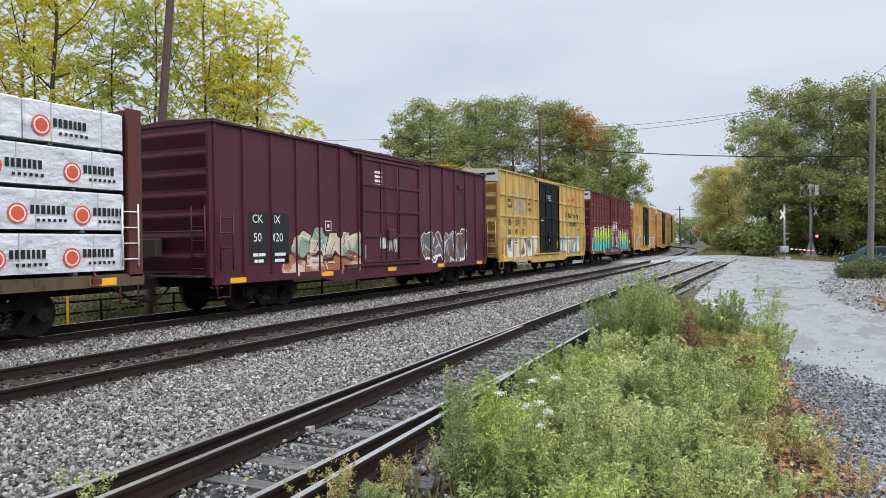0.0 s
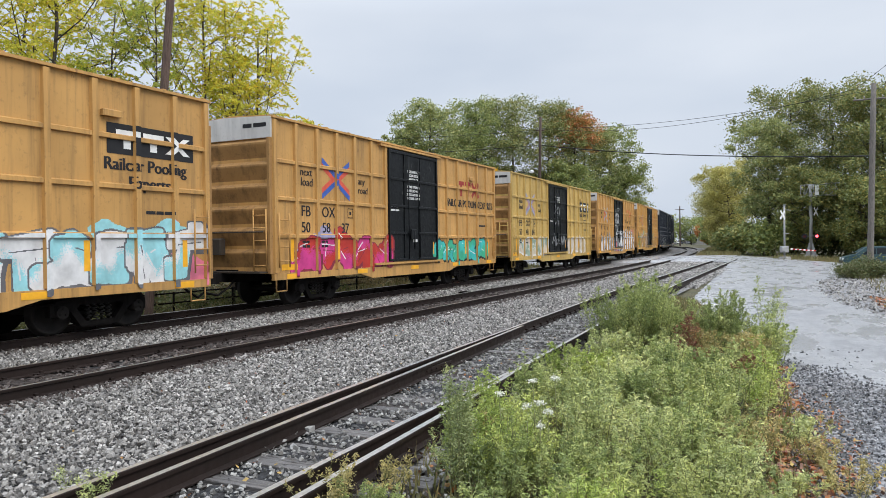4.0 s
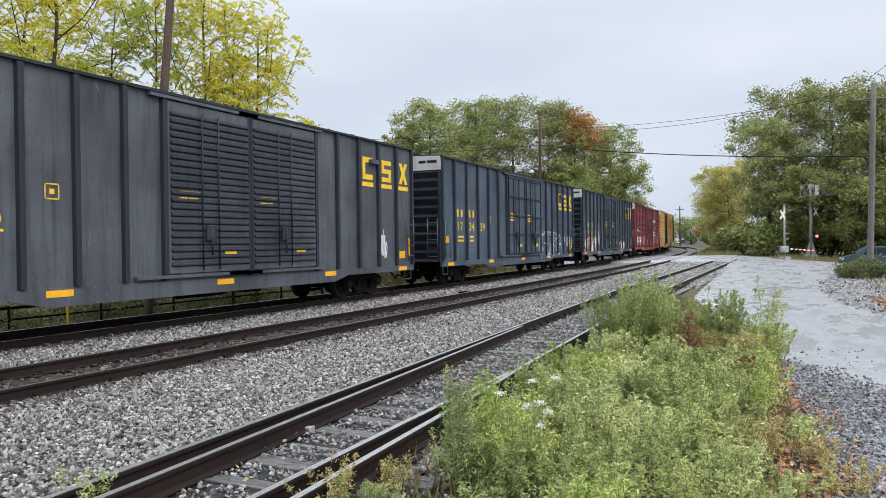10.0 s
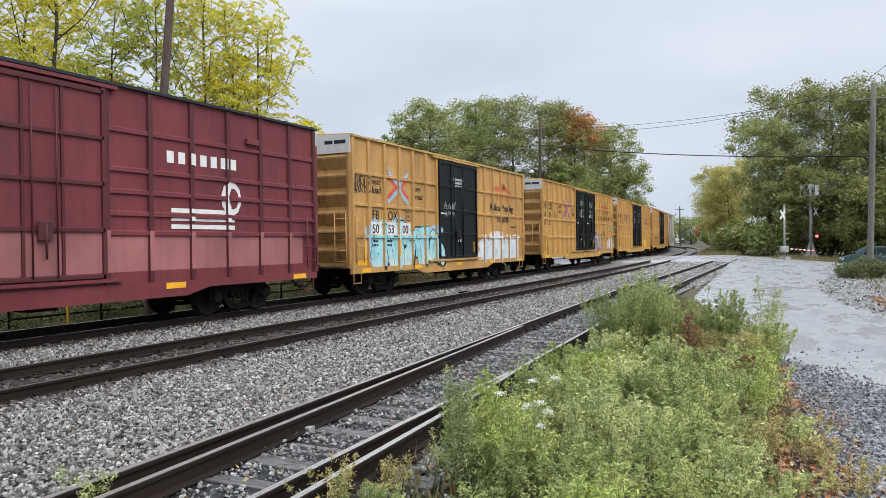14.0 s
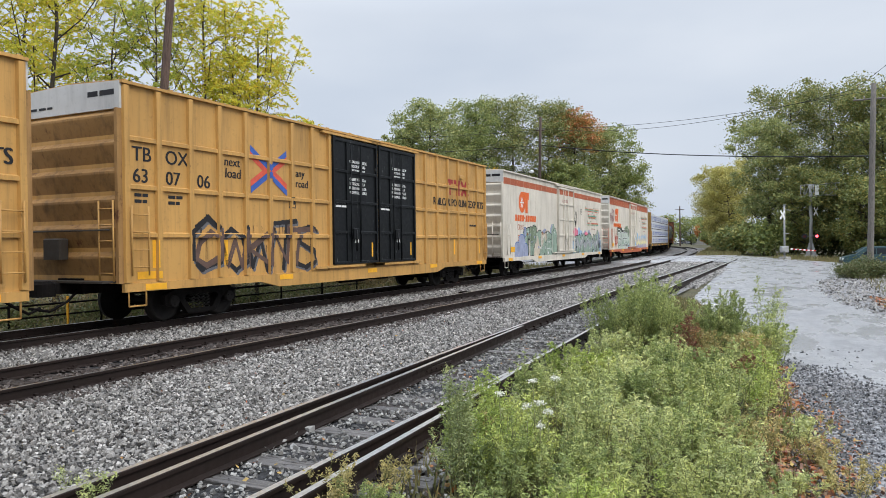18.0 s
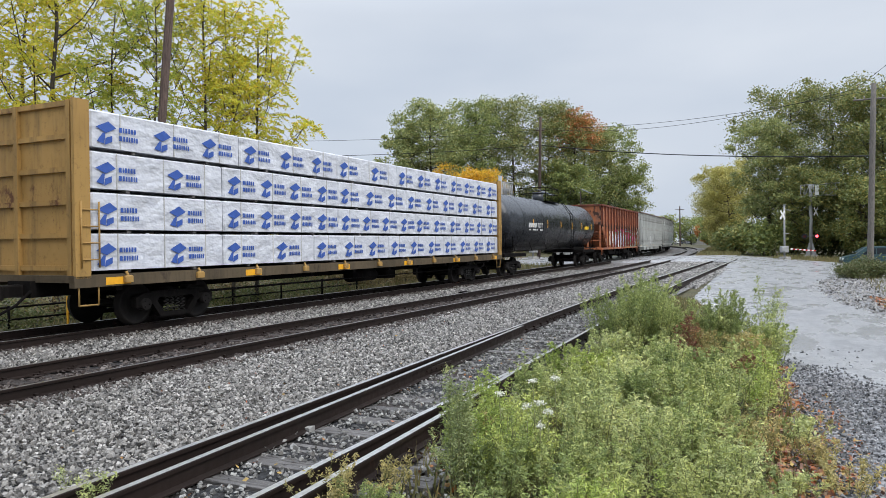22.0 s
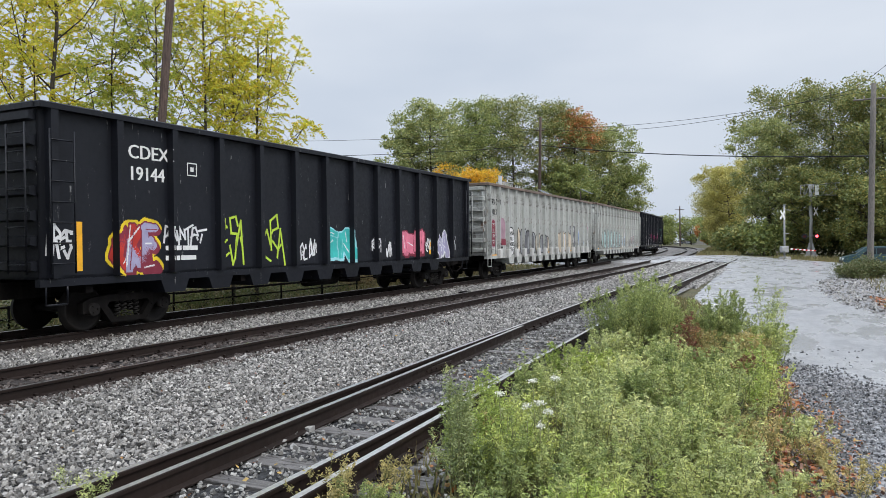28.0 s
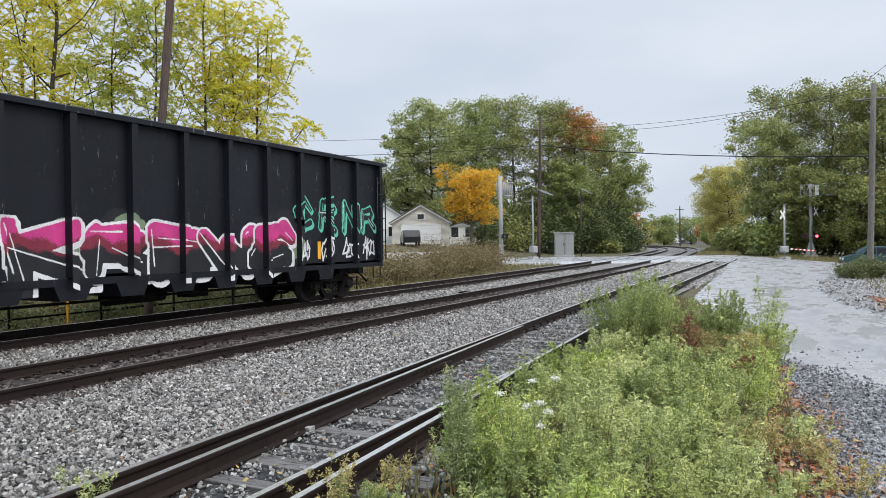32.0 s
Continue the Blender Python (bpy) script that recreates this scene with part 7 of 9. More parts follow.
d.rect(n + 3.65, n + 4.55, 1.5, 2.4, M_WHITE, 1)
for tx, a, z in (("MW", 2.72, 2.05), ("CX", 3.85, 2.05), ("461", 2.72, 1.62), ("326", 3.75, 1.62)):
    d.text(tx, n + a, z, 0.25, M_BLACKT)
d.rect(n + 2.45, n + 2.57, 1.25, 2.3, M_YEL, 1)
d.rect(e - 0.9, e - 0.78, 1.2, 2.1, M_YEL, 1)
d.done("lettering", car, "black stencils on white panels")
d = Decal(surf)
graffiti(d, n + 4.9, n + 9.3, 1.2, 2.3, ["white", "frost", "lilac"], "maroon", 5, 80, ["pink", "white", "magenta", "white"], 1, "green", None, 0.5)
for k in range(12):
    rr = random.Random(k + 300)
    bubble(d, n + 9.6 + k * 0.47, 2.45 + rr.uniform(-0.2, 0.15), rr.uniform(0.05, 0.13), rr.uniform(0.05, 0.11), "azure", "azure", 1, 0.0)
graffiti(d, n + 9.9, n + 15.2, 1.24, 2.36, ["maroon"], "mint", 4, 81, None, 4, "maroon", None, 0.42, 0.08, False, ["maroon", "magenta", "maroon", "maroon"], "TACO")
d.rect(n + 15.4, n + 15.75, 2.2, 2.9, M_WHITE, 2)
d.rect(n + 15.48, n + 15.67, 2.3, 2.8, SP["grey"], 3)
d.done("graffiti", car, "pink, white and maroon sprayed letters")

M_GREYG = painted("pale_grey_paint", (0.42, 0.43, 0.405), 0.6, 0.7, 0.36, 0.3, (0.15, 0.09, 0.06), (0.12, 0.10, 0.085))
_t = M_GREYG.node_tree
_b = _t.nodes["Principled BSDF"]
_n = add_noise(_t, 1.0, 6, 0.75, (4.0, 5.0, 2.2))
_c = add_mix(_t, add_ramp(_t, _n.outputs["Fac"], [(0.555, (0, 0, 0)), (0.63, (0.65, 0.65, 0.65))]).outputs[0], _b.inputs["Base Color"].links[0].from_socket, (0.12, 0.10, 0.088))
_t.links.new(_c, _b.inputs["Base Color"])
add_bump(_t, _b, add_noise(_t, 1.6, 4, 0.55).outputs["Fac"], 0.8, 0.12)
M_BLKG = painted("black_gondola_paint", (0.0075, 0.0085, 0.0125), 0.42, 0.2, 0.0, 0.6, grimecol=(0.004, 0.004, 0.004), spec=0.28, scuff=0.5)


def grey_gondola(label, s_near, L, marks, seed):
    car, surf, n, e = open_car(label, s_near, L, M_GREYG, 17, 1.08, 4.36, "gondola", 0.2, 0.14, pockets=12, chordmat=M_CHORD)
    d = Decal(surf)
    if marks:
        d.text(marks[0], n + 0.46, 3.4, 0.27, M_BLACKT, wide=0.92, bold=0.02)
        d.text(marks[1], n + 0.55, 2.95, 0.27, M_BLACKT, wide=0.92, bold=0.02)
    for k in range(5):
        y = n + 0.9 + k * (e - n - 1.8) / 4
        d.rect(y - 0.3, y + 0.3, 1.0, 1.13, M_YEL, 3)
    d.bars(n + 1.4, 1.55, 0.09, [0.2, 0.4], M_BLACKT)
    d.bars(n + 1.4, 1.4, 0.09, [0.2, 0.4], M_BLACKT)
    d.done("lettering", car, "black stencilled marks")
    return car, Decal(surf), n, e


car, d, n, e = grey_gondola("pale grey scrap gondola car with black outline tags", 453.4, 19.6, ("LEWX", "2076"), 90)
for k, (a, w) in enumerate(((0.3, 0.6), (1.4, 0.7), (3.0, 0.8), (4.6, 0.8), (5.6, 0.9), (10.6, 0.7), (11.7, 0.8), (12.8, 0.6), (14.6, 0.6), (17.4, 0.7))):
    scrawl(d, n + a, 1.4, w, 0.75, "black", 91 + k, 4, 0.03)
graffiti(d, n + 6.6, n + 9.6, 1.1, 2.15, ["white"], "black", 3, 95, fat=0.6)
d.done("graffiti", car, "black outline tags")
car, d, n, e = grey_gondola("pale grey gondola car with grey bubble letters", 474.6, 19.7, None, 100)
for k in range(8):
    bubble(d, n + 9.2 + k * 1.3, 1.65, 0.5, 0.5, ("silver", "white", "cyan")[k % 3], "black", 2, 0.06)
scrawl(d, n + 2.0, 1.5, 3.0, 1.0, "black", 102, 8, 0.03)
d.done("graffiti", car, "grey bubble letters with dark outlines")


def black_gondola(label, s_near, L, number, seed):
    car, surf, n, e = open_car(label, s_near, L, M_BLKG, 14, 1.12, 4.38, "gondola", 0.2, 0.16, pockets=10)
    d = Decal(surf)
    d.text("CDEX", n + 1.98, 3.55, 0.28, M_WHITE, bold=0.02)
    d.text(number, n + 1.98, 3.1, 0.28, M_WHITE, wide=0.95, bold=0.02)
    mark_box(d, n + 3.6, 3.3, M_WHITE, 0.3)
    d.rect(n + 0.75, n + 0.9, 1.25, 2.2, M_YEL, 1)
    d.rect(e - 3.6, e - 3.45, 1.3, 1.8, M_YEL, 1)
    d.bars(n + 2.95, 1.62, 0.1, [0.12, 0.3, 0.45], M_WHITE)
    d.bars(n + 2.95, 1.4, 0.1, [0.12, 0.25, 0.45], M_WHITE)
    d.done("lettering", car, "white stencilled marks")
    return car, Decal(surf), n, e


car, d, n, e = black_gondola("black coal gondola car with many small tags", 495.8, 19.2, "19144", 110)
graffiti(d, n + 1.55, n + 2.7, 1.2, 2.2, ["maroon", "red", "lilac"], "maroon", 3, 111, None, 2, "yellow")
scrawl(d, n + 2.9, 1.75, 1.2, 0.4, "white", 112, 6, 0.025)
scrawl(d, n + 4.6, 1.3, 0.9, 1.1, "lime", 113, 3, 0.03)
scrawl(d, n + 6.1, 1.3, 0.9, 1.1, "lime", 114, 3, 0.03)
graffiti(d, n + 9.0, n + 10.2, 1.3, 2.2, ["teal", "teal"], "cyan", 2, 115)
graffiti(d, n + 13.6, n + 15.2, 1.3, 2.1, ["pink", "pink"], "maroon", 2, 116)
graffiti(d, n + 16.0, n + 17.2, 1.2, 2.1, ["lilac", "lilac"], "white", 2, 117)
for k, a in enumerate((7.6, 8.1, 11.5, 12.4, 15.3, 17.5)):
    scrawl(d, n + a, 1.3 + 0.1 * (k % 3), 0.4, 0.4, "white", 118 + k, 3, 0.025)
scrawl(d, n + 0.15, 1.5, 0.5, 0.6, "white", 125, 3, 0.03)
d.done("graffiti", car, "small tags in white, lime, teal and pink")
car, d, n, e = grey_gondola("pale grey gondola car with cream and grey bubble letters", 517.0, 19.15, ("LRWX", "1013"), 130)
bubble(d, n + 0.83, 2.1, 0.34, 0.60, "maroon", "rosegrey", 2, 0.05)
for k, ch in enumerate("KING"):
    d.text(ch, n + 0.76, 2.42 - k * 0.26, 0.17, M_WHITE, 4)
bubble(d, n + 2.0, 2.3, 0.38, 0.5, "rosegrey", "rosegrey", 2, 0.03)
d.rect(n + 1.62, n + 2.42, 1.55, 1.85, SP["maroon"], 4)
bubble(d, n + 3.17, 1.72, 0.46, 0.66, "white", "black", 2, 0.06)
for k, tx in enumerate(("WISH", "YOU", "WERE", "HERE")):
    d.text(tx, n + 2.86, 2.02 - k * 0.26, 0.19, M_BLACKT, 4, 0, 1.0, 0.02)
for k, c in enumerate(("cream", "silver", "grey", "silver", "cream", "silver", "cream")):
    bubble(d, n + 4.1 + k * 0.82, 1.72 - 0.03 * k, 0.38, 0.66 - 0.04 * k, c, "black", 2, 0.07)
    bubble(d, n + 4.1 + k * 0.82, 1.65, 0.12, 0.36, "grey" if c != "grey" else "silver", "black", 4, 0.03)
for k, c in enumerate(("cream", "cream", "white", "cream", "cream")):
    bubble(d, e - 7.9 + k * 0.62, 1.65, 0.42, 0.52 + 0.08 * (k % 2), c, "brown" if k < 3 else "black", 2, 0.05)
d.rect(e - 5.3, e - 4.05, 1.3, 2.65, SP["grey"], 2)
d.rect(e - 5.1, e - 4.3, 1.62, 2.55, SP["white"], 3)
scrawl(d, e - 5.05, 1.95, 0.7, 0.35, "black", 136, 3, 0.035, 4)
bubble(d, e - 3.5, 1.93, 0.30, 0.58, "azure2", "white", 3, 0.04)
for k, ch in enumerate("KING"):
    d.text(ch, e - 3.58, 2.2 - k * 0.24, 0.16, M_WHITE, 5)
d.text("2", e - 2.65, 1.5, 1.0, SP["white"], 2, 0, 1.15)
d.text("2", e - 2.62, 1.54, 0.92, SP["azure2"], 3, 0, 1.15)
d.text("TMB", e - 2.55, 1.2, 0.22, SP["azure2"], 3)
d.text("J", e - 1.35, 2.75, 0.7, SP["rosegrey"], 3, 0, 1.3)
d.text("M", e - 1.4, 2.22, 0.45, SP["rosegrey"], 3, 0, 1.5)
d.rect(e - 1.45, e - 0.75, 1.3, 2.15, SP["white"], 2)
for k in range(3):
    scrawl(d, e - 1.4, 1.85 - k * 0.24, 0.55, 0.2, "black", 170 + k, 3, 0.022, 3)
for k in range(15):
    y = n + 0.25 + 1.166 * (k + 1)
    part("post_cap", MB().box(1.50, 1.665, y - 0.15, y + 0.15, 0.98, 1.36, 0.02), M_WPANEL, car)
d.done("graffiti", car, "cream, grey and blue bubble letters")
car, d, n, e = grey_gondola("pale grey gondola car with turquoise bubble letters", 537.6, 19.5, ("CTGX", "303"), 140)
for k in range(6):
    y = n + 2.35 + k * 1.28
    hh = (2.4, 2.62, 2.5, 2.5, 2.4, 2.0)[k]
    bubble(d, y + 0.6, (hh + 1.15) / 2, 0.60, (hh - 1.15) / 2, "ice", "black", 1, 0.09)
    if k:
        bubble(d, y + 0.6, (hh + 1.1) / 2, 0.34, (hh - 1.45) / 2, "silver", "grey", 4, 0.05)
        bubble(d, y + 0.6, (hh + 1.1) / 2, 0.10, (hh - 1.9) / 2, "ice", "grey", 6, 0.03)
d.rect(n + 2.45, n + 10.2, 1.16, 2.15, SP["ice"], 0.5)
for k, tx in enumerate(("WISH", "YOU", "WERE", "HERE")):
    d.text(tx, n + 2.72, 2.12 - k * 0.28, 0.19, M_BLACKT, 4, 0, 1.0, 0.02)
graffiti(d, n + 10.0, n + 13.4, 1.3, 2.4, ["cream", "white", "sky"], "silver", 4, 142)
graffiti(d, n + 15.2, n + 18.8, 1.2, 2.2, ["maroon", "silver", "black", "black"], "white", 4, 143)
for k, a in enumerate((0.8, 11.2, 12.4, 14.0)):
    scrawl(d, n + a, 1.25, 0.7, 0.6, "black", 144 + k, 4, 0.03)
d.done("graffiti", car, "turquoise and grey bubble letters")
car, d, n, e = black_gondola("black coal gondola car with white and magenta letters", 558.75, 18.8, "19276", 150)
graffiti(d, n + 1.6, n + 4.2, 1.15, 2.3, ["black", "grey"], "white", 2, 151)
scrawl(d, n + 4.7, 1.3, 0.9, 1.0, "white", 152, 4, 0.03)
graffiti(d, n + 5.8, n + 14.0, 1.0, 2.3, ["magenta"], "white", 5, 153, ["black", "moss"], 1, None, (5, 9, 4, 6, 0), 0.36, 0.06, True, ["magenta", "magenta", "maroon", "black", "black", "black"])
for k in range(4):
    graffiti(d, e - 4.7 + k * 1.15, e - 3.95 + k * 1.15, 2.1, 2.95, ["black"], "mint", 1, 154 + k, None, 1, None, None, 0.22, 0.045, False)
    scrawl(d, e - 4.6 + k * 1.15, 1.3, 0.6, 0.6, "white", 160 + k, 3, 0.03)
scrawl(d, n + 1.7, 2.6, 0.6, 1.2, "sage", 165, 4, 0.02)
d.done("graffiti", car, "white, magenta and green sprayed letters")


# ---- trees and weeds ----
LR = np.random.RandomState(77)


def leaf_mesh(name, c, size, mat, aspect=0.45, droop=0.0, up=0.35):
    """One small pointed leaf (four corners) at each place."""
    n = len(c)
    d = LR.normal(0, 1, (n, 3))
    d[:, 2] = d[:, 2] * 0.6 - droop
    d /= np.linalg.norm(d, axis=1)[:, None] + 1e-9
    nn = LR.normal(0, 1, (n, 3))
    nn[:, 2] += up
    w = np.cross(d, nn)
    w /= np.linalg.norm(w, axis=1)[:, None] + 1e-9
    s = (size * LR.uniform(0.6, 1.35, n))[:, None]
    bend = np.cross(w, d) * s * LR.uniform(-0.12, 0.12, (n, 1))
    v = np.stack([c - d * s * 0.5, c + w * s * aspect * 0.5 + bend, c + d * s * 0.5, c - w * s * aspect * 0.5 + bend], 1).reshape(-1, 3)
    return array_mesh(name, v, np.arange(4 * n).reshape(-1, 4), mat)


BARK = wood_mat("tree_bark", (0.075, 0.062, 0.05), 0.9, (9, 9, 1.5))


def leafmat(name, cols, transl=0.35):
    return island_mat(name, cols, 0.55, 0, 3, transl)


L_YELLOW = leafmat("locust_leaves", [(0.40, 0.43, 0.06), (0.62, 0.60, 0.07), (0.80, 0.68, 0.08), (0.72, 0.68, 0.10), (0.50, 0.54, 0.09), (0.86, 0.58, 0.06)], 0.58)
L_LOCUST = leafmat("locust_leaves_green", [(0.30, 0.38, 0.07), (0.44, 0.50, 0.09), (0.58, 0.56, 0.10), (0.40, 0.46, 0.12)], 0.58)
L_PALE = leafmat("ash_leaves_pale", [(0.38, 0.38, 0.13), (0.50, 0.46, 0.15), (0.60, 0.51, 0.15), (0.44, 0.45, 0.17)])
# greens greyed so that the leaf colour carries the haze
L_LIME = leafmat("ash_leaves_hazed", [(0.20, 0.255, 0.10), (0.30, 0.35, 0.135), (0.40, 0.425, 0.165), (0.48, 0.455, 0.155)])
L_BANK = leafmat("bank_weed_leaves", [(0.06, 0.085, 0.025), (0.11, 0.14, 0.04), (0.17, 0.175, 0.06), (0.12, 0.105, 0.045)], 0.25)
L_GREEN = leafmat("maple_leaves_green", [(0.15, 0.20, 0.07), (0.24, 0.30, 0.10), (0.34, 0.38, 0.12), (0.42, 0.42, 0.13)])
L_OLIVE = leafmat("oak_leaves_olive", [(0.13, 0.175, 0.06), (0.20, 0.245, 0.08), (0.29, 0.30, 0.09), (0.40, 0.34, 0.095)], 0.25)
L_RUST = leafmat("oak_leaves_rust", [(0.50, 0.19, 0.06), (0.62, 0.22, 0.07), (0.52, 0.29, 0.09), (0.36, 0.23, 0.08)])
L_GOLD = leafmat("maple_leaves_gold", [(0.60, 0.34, 0.03), (0.82, 0.54, 0.05), (0.78, 0.45, 0.03), (0.48, 0.40, 0.07), (0.80, 0.36, 0.03)], 0.45)
# leaf colour lowered to hold the shade inside the woods
L_DARK = leafmat("shrub_leaves_shaded", [(0.05, 0.08, 0.03), (0.085, 0.12, 0.045), (0.12, 0.15, 0.05), (0.15, 0.15, 0.06)])
L_BROWN = leafmat("shrub_leaves_brown", [(0.11, 0.09, 0.04), (0.20, 0.155, 0.065), (0.29, 0.20, 0.095), (0.17, 0.16, 0.065), (0.33, 0.25, 0.12)])


def tree(name, label, base, height, spread, leaf, n_leaves, size, seed, low=0.25, trunk=0.2, limbs=16, lean=(0, 0), aspect=0.6, droop=0.2, clump=0.55, squash=1.0, rising=(0.25, 0.8), frond=0.0, category="tree", group="trees round the crossing"):
    """Tapered trunk, limbs and twigs, and leaves in uneven clumps at the twig ends."""
    r = random.Random(seed)
    tr = thing(name, label, category, group, m=Matrix.Translation(base))
    wood = MB()
    pts, rad = [], []
    for i in range(8):
        k = i / 7
        pts.append(Vector((lean[0] * k * height + r.uniform(-0.12, 0.12) * k * spread * 0.4, lean[1] * k * height + r.uniform(-0.12, 0.12) * k * spread * 0.4, k * height * 0.88 - 0.3 * (1 - k))))
        rad.append(trunk * (1 - 0.85 * k) + 0.012)
    wood.tube(pts, rad, 8)
    ends = []
    for i in range(limbs):
        k = low + (0.95 - low) * (i + r.uniform(0, 0.9)) / limbs
        q = k * 7
        j = min(6, int(q))
        p0 = pts[j].lerp(pts[j + 1], q - j)
        a = i * 2.4 + r.uniform(-0.5, 0.5)
        prof = math.sin(math.pi * min(1, max(0.12, (k - low * 0.6) / (1.05 - low * 0.6)))) ** 0.6
        reach = spread * prof * r.uniform(0.65, 1.1)
        rise_ = r.uniform(*rising) * reach * squash
        tip = p0 + Vector((math.cos(a) * reach, math.sin(a) * reach, rise_))
        mid = p0.lerp(tip, 0.5) + Vector((0, 0, -0.2 * (tip.z - p0.z) - 0.04 * reach)) + Vector((r.uniform(-1, 1), r.uniform(-1, 1), 0)) * reach * 0.08
        rr = max(0.02, rad[j] * 0.45)
        wood.tube([p0, mid, tip], [rr, rr * 0.6, 0.012], 5, False)
        ends.append((tip, 1.0))
        for m in range(5):
            u = r.uniform(0.3, 0.95)
            b0 = p0.lerp(mid, u * 2) if u < 0.5 else mid.lerp(tip, u * 2 - 1)
            b1 = b0 + Vector((r.uniform(-1, 1), r.uniform(-1, 1), r.uniform(-0.2, 0.8))) * reach * 0.38
            wood.tube([b0, b0.lerp(b1, 0.5) + Vector((0, 0, 0.04 * reach)), b1], [rr * 0.35, rr * 0.22, 0.008], 4, False)
            ends.append((b1, 0.8))
    ends.append((pts[-1], 1.0))
    part("trunk", wood, BARK, tr)
    c = np.array([tuple(e[0]) for e in ends])
    which = LR.randint(0, len(c), n_leaves)
    scale = clump * (0.5 + LR.uniform(0, 1, len(c)))[which][:, None] * spread * 0.3
    off = LR.normal(0, 1, (n_leaves, 3))
    off *= (LR.uniform(0, 1, (n_leaves, 1)) ** 0.45 * 1.75) / np.linalg.norm(off, axis=1)[:, None]
    off *= scale * np.array([1, 1, 0.62 * squash])
    q = c[which] + off
    if frond:
        # leaflets in two rows along drooping fronds
        m = n_leaves // 14
        g = LR.uniform(0, 6.28, m)
        d = np.stack([np.cos(g), np.sin(g), LR.uniform(-0.6, 0.5, m)], 1)
        side = np.stack([-np.sin(g), np.cos(g), np.zeros(m)], 1)
        u = np.repeat(np.linspace(0.1, 1.0, 7), 2)[None, :, None]
        sg = np.tile([-1.0, 1.0], 7)[None, :, None]
        q = (q[:m, None] + d[:, None] * u * frond + side[:, None] * sg * frond * 0.13 * (1.2 - u) + np.array([0, 0, -0.45 * frond]) * u ** 2).reshape(-1, 3)
    part("crown", leaf_mesh("crown", q, size, leaf, aspect, droop), None, tr)
    return tr


# thin yellowing trees just beyond the line
for i, (x, y, h, sp, tk, sd) in enumerate(((-22.2, 16.0, 15.5, 3.2, 0.17, 1), (-20.6, 16.9, 11.5, 1.7, 0.08, 2), (-19.6, 17.8, 12.5, 1.6, 0.08, 3), (-18.9, 19.4, 13.6, 2.3, 0.11, 4), (-18.5, 20.4, 11.6, 2.0, 0.10, 5), (-17.75, 20.8, 11.2, 1.9, 0.11, 6), (-26.0, 17.5, 15.0, 3.2, 0.16, 7), (-24.5, 13.2, 14.0, 3.0, 0.15, 8))):
    tree("locust_tree", "slender locust tree with sparse yellowing leaves", (x, y, float(ground_z(x, y)) - 0.02), h, sp, (L_YELLOW, L_LOCUST)[i in (1, 2)], (19500, 4900, 5000, 9200, 9200, 9000, 17500, 16000)[i], 0.165, sd, 0.22, tk * 0.62, 22, (0.01, 0.01), 0.36, 0.35, 0.55, rising=(0.5, 1.5), frond=0.48, group="trees beyond the line")

# the wood behind the crossing
MID = [(-47.6, 87, 16.2, 3.6, L_LIME, "pale green maple tree with full crown"), (-44.5, 88, 19.5, 5.2, L_LIME, "tall pale green maple tree"), (-41, 95, 20.5, 5.4, L_GREEN, "tall green maple tree with dense crown"),
       (-37, 100, 21.5, 6.2, L_OLIVE, "broad oak tree turning brown"), (-33, 104, 22.5, 6.2, L_OLIVE, "tall oak tree with olive leaves"), (-29.8, 107, 21.8, 3.6, L_RUST, "oak tree with rust red leaves"),
       (-29.0, 109, 20.0, 5.4, L_OLIVE, "broad olive oak tree above the road"), (-27.0, 117, 20.5, 5.2, L_GREEN, "green maple tree beside the line"), (-29.2, 101, 12.5, 4.4, L_GREEN, "green tree beside the road"), (-25.6, 122, 13.5, 4.2, L_LIME, "smaller pale tree beside the line"),
       (-46, 99, 18.5, 6, L_GREEN, "green tree behind the garage"), (-56, 92, 9, 5, L_GREEN, "green tree behind the garage"), (-66, 95, 9, 6, L_OLIVE, "brownish tree behind the houses")]
for i, (x, y, h, sp, lf, lb) in enumerate(MID):
    tree("maple_tree" if lf is not L_OLIVE else "oak_tree", lb, (x, y, float(ground_z(x, y)) - 0.02), h * 1.09, sp * 1.06, lf, 24000 if lf is not L_RUST else 9000, 0.26, 20 + i, 0.10 if lf is not L_RUST else 0.72, 0.26, 34, (0, 0), 0.7, 0.1, 0.46)
tree("maple_tree", "small maple tree with golden autumn leaves", (-31.4, 71.5, float(ground_z(-31.4, 71.5)) - 0.02), 9.6, 3.7, L_GOLD, 14000, 0.21, 41, 0.40, 0.2, 28, (0, 0), 0.7, 0.1, 0.42)

